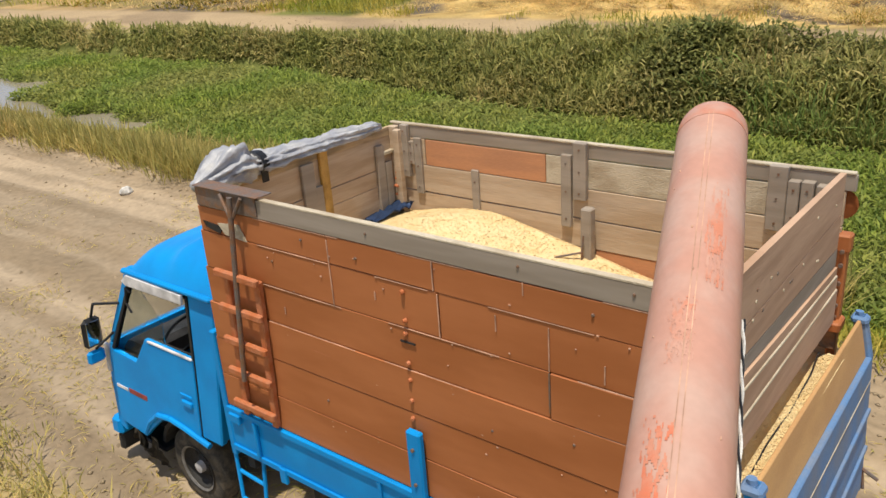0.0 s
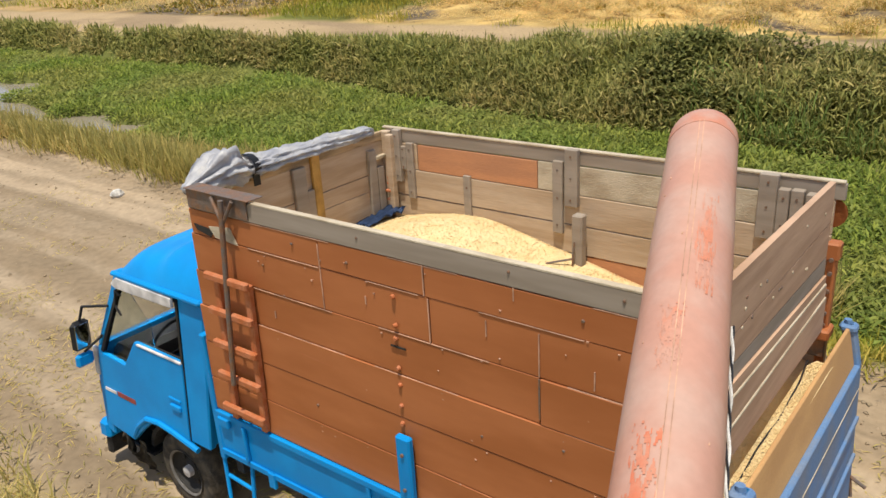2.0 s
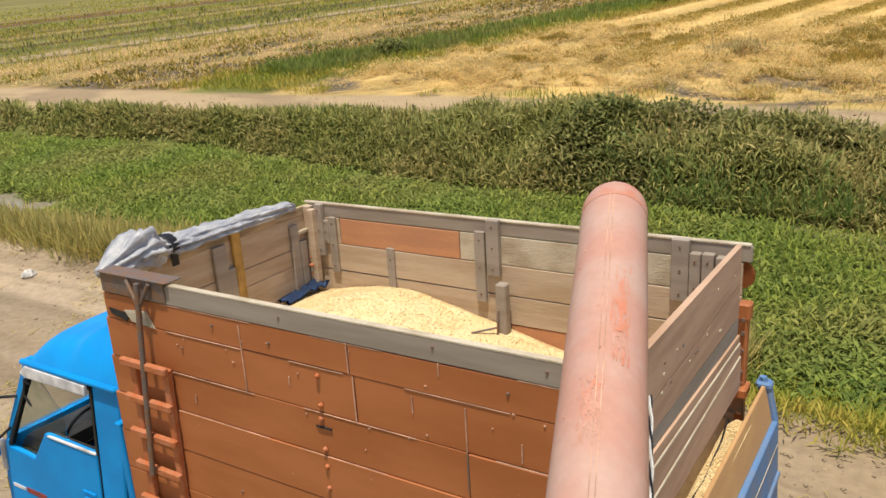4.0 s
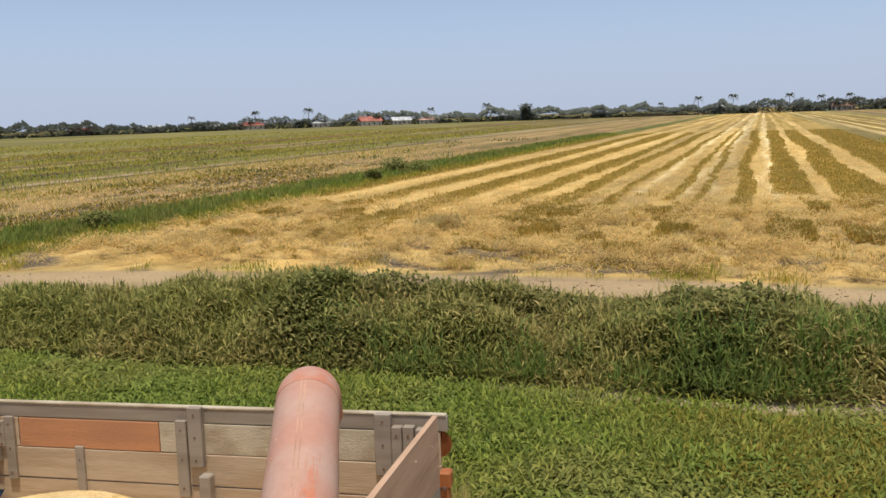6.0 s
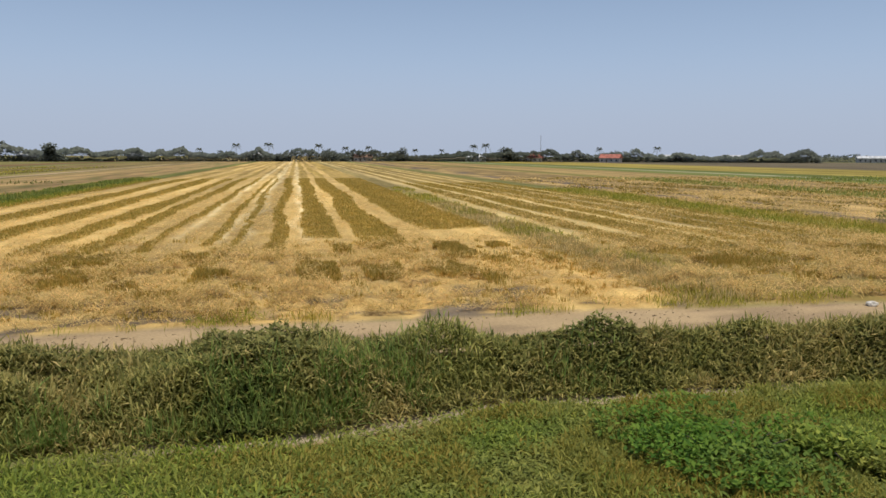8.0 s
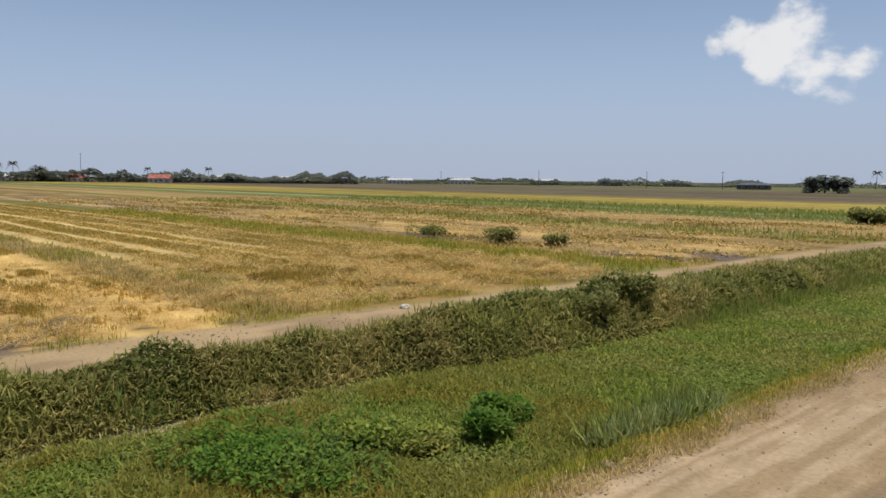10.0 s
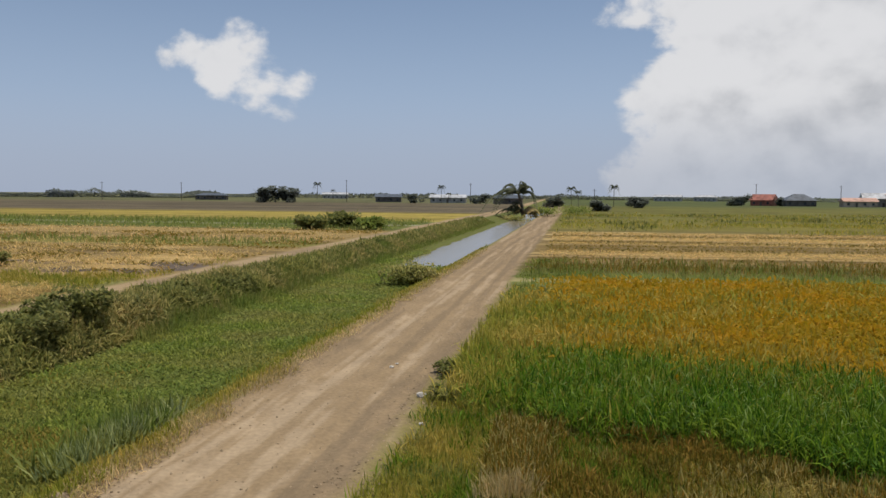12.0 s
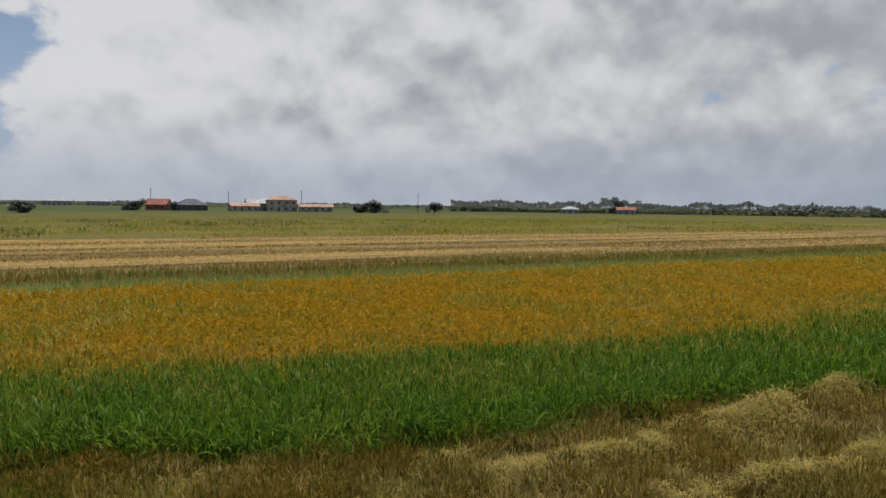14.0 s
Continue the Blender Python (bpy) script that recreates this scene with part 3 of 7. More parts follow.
gx = np.unique(np.concatenate([spread(-40, 66, 0.3, 1.05, -3200, 3200)]))
gx = np.unique(np.concatenate([gx, np.arange(66, 112, 0.6), np.arange(-80, -40, 0.7)]))
gy = np.unique(np.concatenate([spread(-24, 46, 0.3, 1.05, -3200, 3400), np.arange(1.05, 8.6, 0.1)]))
GX, GY = np.meshgrid(gx, gy)
SX = GX + 0.04 * np.clip(GY - 24, 0, None)
GZ = height(SX, GY)
nv, nu = GX.shape
idx = np.arange(nv * nu).reshape(nv, nu)
quads = np.stack([idx[:-1, :-1], idx[:-1, 1:], idx[1:, 1:], idx[1:, :-1]], -1).reshape(-1, 4)
ground = sheet_object("ground", np.stack([SX, GY, GZ], -1).reshape(-1, 3), quads, M_GROUND, smooth=True)
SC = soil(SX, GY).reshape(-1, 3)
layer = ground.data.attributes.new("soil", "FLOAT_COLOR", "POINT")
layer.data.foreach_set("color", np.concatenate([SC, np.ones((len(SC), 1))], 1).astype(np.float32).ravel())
tagged(ground, "flat farmland with a rutted dirt road, canal banks and harvested rice fields", "ground", kind="structure")

wx = np.arange(-120, 300, 3.0)
wv = np.array([8.4, 15.7])
WX, WV = np.meshgrid(wx, wv)
wi = np.arange(WX.size).reshape(WX.shape)
water = sheet_object("water", np.stack([WX, WV + off(WX), np.full_like(WX, -0.62)], -1).reshape(-1, 3),
                     np.stack([wi[:-1, :-1], wi[:-1, 1:], wi[1:, 1:], wi[1:, :-1]], -1).reshape(-1, 4), M_WATER)
tagged(water, "still muddy brown water of an irrigation canal", "water", kind="structure")

# ---------------------------------------------------------------- growth


def leaves(name, P, length, width, tilt, mat, label, category, bend=0.15, seed=1):
    """Many single leaves or blades; tilt: their angles above the level, in degrees."""
    r = np.random.default_rng(seed)
    n = len(P)
    az, el = r.uniform(0, 2 * np.pi, n), np.radians(r.uniform(*tilt, n))
    d = np.stack([np.cos(az) * np.cos(el), np.sin(az) * np.cos(el), np.sin(el)], -1)
    a2 = az + np.pi / 2 + r.uniform(-0.5, 0.5, n)
    side = np.stack([np.cos(a2), np.sin(a2), r.uniform(-0.35, 0.35, n)], -1)
    ln, wd = np.asarray(length)[:, None], np.asarray(width)[:, None]
    mid = P + d * ln * 0.45
    mid[:, 2] += bend * ln[:, 0]
    tip = P + d * ln
    V = np.stack([P, mid - side * wd / 2, tip, mid + side * wd / 2], 1).reshape(-1, 3)
    ob = sheet_object(name, V, np.arange(4 * n).reshape(n, 4), mat)
    return tagged(ob, label, category, kind="stuff")


def sample(n, x0, x1, y0, y1, keep, seed, reach=16.0, centre=(0.0, 0.0)):
    """Points in an area, thinning with distance from the parked machines, kept by chance keep(x, y)."""
    r = np.random.default_rng(seed)
    out, have = [], 0
    for _ in range(60):
        x, y = r.uniform(x0, x1, 200000), r.uniform(y0, y1, 200000)
        d = np.hypot(x - centre[0], y - centre[1])
        p = keep(x, y) * np.minimum(1, (reach / np.maximum(d, 1e-3)) ** 1.6)
        ok = r.uniform(0, 1, len(x)) < p
        out.append(np.stack([x[ok], y[ok]], -1))
        have += ok.sum()
        if have >= n:
            break
    q = np.concatenate(out)[:n]
    d = np.hypot(q[:, 0], q[:, 1])
    return q[:, 0], q[:, 1], d, r


def vv(x, y):
    return y - off(x)


def grow(name, n, area, keep, lo, hi, thick, tilt, mat, label, category, seed, reach=16.0, base=0.0, rise=0.0, bend=0.12):
    x, y, d, r = sample(n, *area, keep, seed, reach)
    far = np.clip(d / reach, 1, 3.5) ** 0.75
    ln = r.uniform(lo, hi, len(x)) * (0.65 + 0.7 * fbm(x, y, 1.2, seed + 3))
    z = height(x, y) + base + rise * r.uniform(0, 1, len(x))
    return leaves(name, np.stack([x, y, z], -1), ln, thick * far * r.uniform(0.7, 1.3, len(x)), tilt, mat, label, category, bend, seed)


def weed_floor(x, y):
    v = vv(x, y)
    return smooth(8.6, 9.2, v) * smooth(foot(x) + 0.3, foot(x) - 0.4, v + 0.25 * smooth(-2, 4, x) * smooth(16, 11, x) + 0.45 * (fbm(x, y, 1.4, 70) - 0.5)) * (1 - smooth(0.2, 0.6, open_water(x, v)))


# floating weed over the canal, in three shades that drift into one another
grow("canal_weed", 125000, (-75, 75, -2, 16), lambda x, y: weed_floor(x, y) * smooth(0.3, 0.5, fbm(x, y, 3.5, 71)), 0.08, 0.19, 0.05, (-15, 50), L_CANAL,
     "dense green weed covering the surface of the canal", "water weed", 11, 17, rise=0.16)
grow("canal_weed", 85000, (-75, 75, -2, 16), lambda x, y: weed_floor(x, y) * smooth(0.62, 0.42, fbm(x, y, 3.5, 71)), 0.1, 0.26, 0.036, (-5, 70), L_BRIGHT,
     "fresh green weed covering the surface of the canal", "water weed", 12, 17, rise=0.12)
grow("canal_weed", 60000, (-2, 34, 6, 16.5), lambda x, y: weed_floor(x, y) * smooth(0.4, 0.55, fbm(x, y, 2.5, 72)) * smooth(-2, 3, x) * smooth(24, 12, x), 0.1, 0.26, 0.03, (0, 70), L_YELLOW,
     "yellowing weed among the green growth of the canal", "water weed", 13, 17, rise=0.12)


def bank_height(x, v):
    top = 0.7 + 0.75 * (fbm(x, v * 1.4, 1.9, 80) - 0.5) * 2
    top = top * (1 - 0.28 * smooth(5, 11, x)) * (1 - 0.3 * smooth(28, 60, x)) * (1 - 0.68 * smooth(-9, -20, x))
    ft = foot(x)
    return top * smooth(ft, ft + 0.8, v) * smooth(18.6, 17.6, v)


def bank_growth(name, n, mat, lo, hi, thick, tilt, keep, label, seed):
    x, y, d, r = sample(n, -80, 150, -6, 19, lambda x, y: (bank_height(x, vv(x, y)) > 0.12) * keep(x, y), seed, 20)
    far = np.clip(d / 18, 1, 3.5) ** 0.8
    h = bank_height(x, vv(x, y))
    z = height(x, y) + h * np.sqrt(r.uniform(0.02, 1, len(x)))
    ln = r.uniform(lo, hi, len(x)) * far ** 0.5
    leaves(name, np.stack([x, y, z], -1), ln, thick * far * r.uniform(0.6, 1.4, len(x)), tilt, mat, label, "bank shrubs", 0.1, seed)


bank_growth("bank_shrubs", 125000, L_BANK, 0.13, 0.36, 0.036, (-35, 80), lambda x, y: np.maximum(smooth(0.25, 0.5, fbm(x, y, 2.2, 81)), smooth(-8, -14, x)), "tangled green shrubs and grass on the far canal bank", 21)
bank_growth("bank_shrubs", 95000, L_DARK, 0.08, 0.19, 0.07, (-40, 60), lambda x, y: smooth(0.58, 0.4, fbm(x, y, 2.2, 81)) * (1 - 0.75 * smooth(-8, -16, x)), "dark green leafy shrubs on the far canal bank", 22)
bank_growth("bank_dry_stalks", 3200, L_SILVER, 0.3, 0.65, 0.024, (10, 85), lambda x, y: smooth(0.46, 0.62, fbm(x, y, 1.8, 82)) * smooth(foot(x) + 1.8, foot(x) + 0.6, vv(x, y)) * smooth(9, 4, x) * smooth(-9, -5, x), "dry grey stalks hanging on the far canal bank", 23)

# the verge between road and canal
grow("verge_grass", 42000, (-50, 75, -4, 10), lambda x, y: smooth(7.4, 8.2, vv(x, y) + 0.8 * (fbm(x, y, 1.2, 90) - 0.5)) * smooth(9.6, 8.9, vv(x, y)), 0.1, 0.32, 0.022, (20, 85),
     L_VERGE, "mixed green and yellow grass on the verge of the dirt road", "grass", 31, 14)
grow("dry_grass", 36000, (-50, -3, -4, 10), lambda x, y: smooth(7.1, 7.8, vv(x, y) + 0.8 * (fbm(x, y, 1.2, 90) - 0.5)) * smooth(10.1, 9.3, vv(x, y)), 0.3, 0.75, 0.022, (40, 88),
     L_TALLDRY, "tall dry yellow grass between the road and the canal", "grass", 32, 16)
grow("dry_grass", 16000, (-14, -5.2, -3, 2.6), lambda x, y: smooth(2.0, 1.5, vv(x, y) + 0.7 * (fbm(x, y, 0.9, 91) - 0.5)), 0.14, 0.4, 0.016, (20, 80),
     L_TALLDRY, "short dry grass beside the dirt road", "grass", 33, 16)
grow("dry_grass", 11000, (3, 70, 4, 9), lambda x, y: smooth(7.15, 7.5, vv(x, y) + 0.7 * (fbm(x, y, 1.0, 92) - 0.5)) * smooth(8.2, 7.8, vv(x, y)), 0.08, 0.24, 0.018, (10, 80),
     L_DRY, "fringe of short dry grass along the dirt road", "grass", 34, 16)
# south-east: verge, tall green grass, ripe rice


def south_keep(x, y, a, b, soft=0.8):
    g = grass_front(y) + 3.0 * (fbm(x, y, 4.0, 95) - 0.5)
    return smooth(g + a - soft, g + a + soft, x) * smooth(g + b + soft, g + b - soft, x)


def off_road(x, y, gap=0.2):
    return smooth(near_edge(x) - gap + 0.1, near_edge(x) - gap - 0.5, vv(x, y) + 0.9 * (fbm(x, y, 1.3, 96) - 0.5))


grow("tall_grass", 120000, (8, 34, -60, 2), lambda x, y: south_keep(x, y, 0, 5.9) * (0.12 + 0.88 * smooth(1.8, -1.2, vv(x, y))) * off_road(x, y, 0.6), 0.25, 0.55, 0.028, (-30, 80),
     L_REED, "tall lush green grass at the edge of the rice field", "grass", 41, 18, bend=0.14, rise=0.62)
grow("tall_grass", 54000, (8, 40, -60, 3), lambda x, y: south_keep(x, y, 3.4 - 1.5 * (y > -3), 10.2 + 7.0 * smooth(-4, 0, y), 2.4) * off_road(x, y, 0.4), 0.3, 0.6, 0.032, (-10, 85),
     L_VERGE, "yellow-green grass running into the ripe rice", "grass", 42, 18, rise=0.45)
grow("rice_crop", 150000, (14, 52, -150, 2), lambda x, y: south_keep(x, y, 7.0, 200, 4.0) * smooth(43, 41, x + 3 * (fbm(x, y, 3, 97) - 0.5)) * smooth(1.6, -4.0, vv(x, y) - 0.045 * (x - 22)), 0.16, 0.34, 0.085, (-25, 70),
     L_RICE, "ripe orange-brown rice standing in the field", "rice", 43, 24, base=0.2, rise=0.42)
grow("rice_crop", 15000, (14, 52, -90, 2), lambda x, y: south_keep(x, y, 5.6, 200, 1.8) * smooth(0.45, 0.65, fbm(x, y, 5, 98)) * smooth(43, 41, x), 0.25, 0.5, 0.05, (-10, 80),
     L_VERGE, "patches of greener rice in the ripe field", "rice", 44, 24, base=0.2, rise=0.45)
grow("verge_grass", 34000, (7, 75, -8, 4), lambda x, y: off_road(x, y) * smooth(-3.5, -1.0, vv(x, y)) * smooth(grass_front(y) + 30, grass_front(y), x), 0.1, 0.32, 0.02, (15, 85),
     L_VERGE, "low green and yellow grass beside the dirt road", "grass", 45, 16)
grow("verge_grass", 16000, (9, 60, -5, 4), lambda x, y: off_road(x, y) * smooth(-2.5, 0.0, vv(x, y)) * smooth(0.45, 0.62, fbm(x, y, 2.0, 99)), 0.12, 0.34, 0.024, (10, 80),
     L_CANAL, "green grass tufts beside the dirt road", "grass", 46, 16)
grow("verge_grass", 32000, (6, 17, -9, 3), lambda x, y: off_road(x, y, 0.1) * smooth(-10.0, -3.0, vv(x, y) + 3.5 * (fbm(x, y, 1.6, 107) - 0.5)), 0.14, 0.4, 0.022, (25, 85),
     L_VERGE, "uneven yellow-green grass at the corner of the stubble", "grass", 150, 14)
grow("verge_grass", 10000, (6, 17, -6, 3), lambda x, y: off_road(x, y, 0.1) * smooth(-4.5, -1.5, vv(x, y)) * smooth(0.45, 0.6, fbm(x, y, 1.4, 108)), 0.14, 0.42, 0.024, (20, 80),
     L_REED, "fresh green tufts at the corner of the stubble", "grass", 151, 14)


def heaped(name, n, area, keep, top, lo, hi, thick, tilt, mat, label, category, seed, reach=14.0):
    """Stalks heaped up to a given height above the ground."""
    x, y, d, r = sample(n, *area, keep, seed, reach)
    far = np.clip(d / reach, 1, 3.5) ** 0.75
    z = height(x, y) + top(x, y) * np.sqrt(r.uniform(0, 1, len(x)))
    leaves(name, np.stack([x, y, z], -1), r.uniform(lo, hi, len(x)), thick * far * r.uniform(0.7, 1.3, len(x)), tilt, mat, label, category, 0.12, seed)


def windrow(x, y):
    """Two winding rows of cut straw in front of the tall grass."""
    x = x + 0.5 * (fbm(x, y, 1.3, 102) - 0.5)
    d1 = (x - 10.4 - 0.34 * np.clip(y + 11, 0, 9) - 0.11 * np.clip(-11 - y, 0, 14)) / (0.42 + 0.3 * vnoise(y, y * 0, 1.5, 103))
    d2 = (x - 7.9 - 0.36 * np.clip(y + 13, 0, 9)) / 0.45
    d3 = (x - grass_front(y) + 1.0 + 0.4 * np.sin(y * 1.3)) / 0.3
    a = np.exp(-d1 ** 2) * (0.3 * smooth(-3.5, -5.5, y) + 0.7 * smooth(-8.0, -11.5, y)) + np.exp(-d2 ** 2) * smooth(-8.5, -10.5, y)
    return (a + 0.35 * np.exp(-d3 ** 2)) * smooth(0.28, 0.5, fbm(x, y, 0.9, 101))


def tussock(x, y):
    return smooth(0.36, 0.62, fbm(x, y, 1.0, 104))


heaped("trodden_stubble", 90000, (3, 18, -30, 1), lambda x, y: south_keep(x, y, -9, 0.8) * off_road(x, y, 1.6) * (0.25 + 0.75 * tussock(x, y)) * (1 - 0.8 * windrow(x, y)),
       lambda x, y: 0.04 + 0.3 * tussock(x, y), 0.1, 0.32, 0.022, (15, 88), L_BROWN, "brown trodden rice stubble in uneven tussocks", "stubble", 47)
heaped("trodden_stubble", 30000, (3, 18, -30, 1), lambda x, y: south_keep(x, y, -9, 1.0) * off_road(x, y, 1.6) * smooth(0.42, 0.56, fbm(x, y, 1.7, 105)),
       lambda x, y: 0.05 + 0.25 * tussock(x, y), 0.15, 0.35, 0.02, (20, 88), L_TALLDRY, "yellowing shoots among the trodden stubble", "stubble", 147)
heaped("straw_windrow", 52000, (4, 17, -30, -3), windrow, lambda x, y: 0.06 + 0.5 * windrow(x, y), 0.12, 0.3, 0.014, (-30, 30), L_OLDSTRAW,
       "long lumpy heaps of matted straw lying on the stubble", "straw", 48)
heaped("tall_grass", 4000, (8, 34, -60, 2), lambda x, y: south_keep(x, y, -0.1, 5.0) * smooth(1.8, -1.2, vv(x, y)) * off_road(x, y, 0.6), lambda x, y: 0.9 + 0.0 * x,
       0.2, 0.4, 0.02, (-10, 50), L_SILVER, "pale bent blades among the tall green grass", "grass", 148, 18)
grow("road_litter", 7000, (-16, 3, 0, 8), lambda x, y: smooth(1.5, 2.5, vv(x, y)) * smooth(7.8, 7.2, vv(x, y)) * smooth(0.48, 0.66, fbm(x, y, 1.1, 106)), 0.05, 0.16, 0.009, (-5, 25), L_OLDSTRAW,
     "bits of straw trodden into the dirt road", "straw", 149, 12)

# north: ditch, stubble and straw


def u_keep(a, b, soft=0.5):
    return lambda x, y: smooth(a - soft, a + soft, row_u(x, y) + 1.2 * (fbm(x, y, 4, 110) - 0.5)) * smooth(b + soft, b - soft, row_u(x, y) + 1.2 * (fbm(x, y, 4, 110) - 0.5)) * smooth(23.6, 24.6, vv(x, y) + 0.8 * (fbm(x, y, 1.5, 111) - 0.5))


def times(*fs):
    def f(x, y):
        p = 1.0
        for g in fs:
            p = p * g(x, y)
        return p
    return f


def strips(x, y):
    return standing(row_u(x, y), y)


def blocks(x, y):
    """Blocks left standing between the turns of the harvester."""
    u = row_u(x, y) + 0.5 * (vnoise(x, y, 0.9, 141) - 0.5)
    w = y + 0.7 * (vnoise(x, y, 1.0, 142) - 0.5)
    h = vnoise(np.floor(u / 1.4) * 7.1, np.floor(w / 1.9) * 5.3, 1.0, 143)
    e = np.mod(u / 1.4, 1)
    m = (h > 0.8) * (e > 0.1) * (e < 0.9) * smooth(27, 29, y) * headland(u, y) * 0.6
    for x0, x1, y0, y1 in ((6.6, 8.4, 30.2, 33.6), (4.1, 5.5, 30.4, 34.0), (1.4, 2.9, 30.6, 35.5), (12.7, 13.4, 34.0, 35.2), (8.4, 9.9, 38.0, 42.0), (-8.2, -7.0, 33.0, 35.0)):
        m = np.maximum(m, (u > x0) * (u < x1) * (w > y0) * (w < y1) * 1.0)
    return m


def tufts(name, n, k, area, keep, spread_r, lo, hi, thick, tilt, mat, label, category, seed, reach=45.0):
    """Separate clumps of k stalks each."""
    x, y, d, r = sample(n, *area, keep, seed, reach)
    m = len(x)
    size = r.uniform(0.5, 1.3, m)
    px = np.repeat(x, k) + r.normal(0, 1, m * k) * spread_r * np.repeat(size, k)
    py = np.repeat(y, k) + r.normal(0, 1, m * k) * spread_r * 0.7 * np.repeat(size, k)
    ln = r.uniform(lo, hi, m * k) * np.repeat(0.6 + 0.5 * size, k)
    far = np.repeat(np.clip(d / 34, 1, 3) ** 0.7, k)
    leaves(name, np.stack([px, py, height(px, py) - 0.02], -1), ln, thick * far * r.uniform(0.7, 1.3, m * k), tilt, mat, label, category, 0.1, seed)


heaped("stubble", 42000, (-26, 34, 25, 58), lambda x, y: blocks(x, y) * (u_keep(-24, 14.2)(x, y) + 0.6 * u_keep(18, 36)(x, y)), lambda x, y: 0.1 + 0.0 * x, 0.2, 0.32, 0.04, (55, 90), L_BLOCK,
       "olive blocks of rice stubble left standing", "stubble", 153, 40)
grow("ditch_grass", 34000, (-45, -12, 24, 170), times(u_keep(-31.2, -27.6), lambda x, y: 0.35 + 0.65 * smooth(0.4, 0.55, fbm(x, y / 2.0, 4, 132))), 0.25, 0.75, 0.05, (20, 88), L_CANAL, "green grass along the field ditch", "grass", 51, 40)
grow("ditch_grass", 22000, (-45, -12, 20, 170), u_keep(-32.5, -26), 0.2, 0.5, 0.045, (40, 88), L_VERGE, "yellowing grass along the field ditch", "grass", 52, 40)
grow("stubble", 110000, (-30, 22, 30, 170), times(u_keep(-28, 14.6), strips), 0.1, 0.22, 0.04, (45, 90), L_BLOCK, "olive rice stubble standing in rows and blocks", "stubble", 53, 34)
grow("field_straw", 75000, (-28, 22, 22, 110), times(u_keep(-26, 14.4), lambda x, y: (1 - strips(x, y)) * (0.25 + 0.75 * smooth(0.4, 0.6, fbm(x, y / 2.5, 1.4, 113)))), 0.2, 0.5, 0.02, (-5, 25), L_STRAW,
     "pale straw strewn over the harvested field", "straw", 54, 34, base=0.03, rise=0.08)
grow("ridge_grass", 5000, (8, 30, 22, 120), times(u_keep(14.4, 17.4), lambda x, y: smooth(0.4, 0.6, fbm(x, y / 2.0, 2.5, 131))), 0.2, 0.55, 0.03, (35, 85), L_VERGE, "grey-green grass on the ridge between two fields", "grass", 55, 34)
grow("ridge_grass", 9000, (8, 30, 22, 80), u_keep(14.4, 17.0), 0.25, 0.5, 0.026, (35, 85), L_DRY, "dry grass on the ridge between two fields", "grass", 56, 34)
grow("stubble", 45000, (16, 48, 26, 140), times(u_keep(17.4, 38), strips), 0.1, 0.22, 0.05, (45, 90), L_BLOCK, "olive stubble standing in the second field", "stubble", 57, 45)
grow("field_straw", 30000, (16, 72, 22, 100), times(u_keep(17.4, 66), lambda x, y: smooth(0.4, 0.6, fbm(x, y / 2.5, 1.6, 114))), 0.25, 0.55, 0.028, (-5, 40), L_STRAW,
     "straw strewn over the second harvested field", "straw", 58, 45, base=0.03, rise=0.1)
grow("ridge_grass", 16000, (30, 60, 20, 110), u_keep(36.5, 42), 0.25, 0.6, 0.04, (35, 85), L_VERGE, "grass along a field bund", "grass", 59, 50)
grow("straw_heap", 900, (-14, -9.5, 31, 35), lambda x, y: np.exp(-((x + 11.7) / 0.9) ** 2 - ((y - 32.8) / 0.7) ** 2), 0.25, 0.55, 0.04, (10, 80), L_DRY, "pale upright straw clump at the corner of the field", "straw", 79, 60, rise=0.25)
grow("rough_clods", 9000, (-62, -28, 18, 80), times(u_keep(-50, -32), lambda x, y: smooth(0.42, 0.56, fbm(x, y / 3, 2.2, 45))), 0.15, 0.4, 0.12, (-20, 60), L_BROWN, "dark clods and trampled weeds in the fallow field", "stubble", 77, 45)
heaped("field_straw", 85000, (-28, 40, 24, 54), times(u_keep(-26, 36), lambda x, y: smooth(0.3, 0.7, swath(x, y)) * headland(row_u(x, y), y)), lambda x, y: 0.04 + 0.4 * swath(x, y), 0.15, 0.38, 0.026, (-25, 40), L_STRAW, "winding ropes and heaps of pale straw at the field edge", "straw", 78, 40)
tufts("stubble_tufts", 650, 34, (-27, 40, 25, 54), times(u_keep(-26, 36), lambda x, y: (0.25 + 0.75 * smooth(0.4, 0.6, fbm(x, y, 3.0, 172))) * headland(row_u(x, y), y)), 0.14, 0.12, 0.3, 0.032, (40, 90), L_BLOCK, "olive tufts of stubble left standing", "stubble", 180)
tufts("straw_tufts", 900, 30, (-27, 40, 25, 54), times(u_keep(-26, 36), lambda x, y: headland(row_u(x, y), y)), 0.2, 0.14, 0.34, 0.032, (5, 65), L_DRY, "tousled pale tufts of straw", "straw", 181)
tufts("stubble_tufts", 260, 22, (8, 16, 25, 38), lambda x, y: 0.5 + 0.0 * x, 0.12, 0.12, 0.3, 0.025, (40, 90), L_STUB, "low tufts at the raked corner of the field", "stubble", 182)
grow("rough_straw", 16000, (-62, -28, 18, 110), u_keep(-56, -32), 0.25, 0.5, 0.035, (5, 60), L_STRAW, "rough straw and clods in the weedy field", "straw", 60, 45)
grow("field_grass", 18000, (-110, -30, 16, 130), u_keep(-110, -46, 3), 0.2, 0.5, 0.05, (40, 88), L_VERGE, "yellow-green grass in the fallow field", "grass", 61, 50)
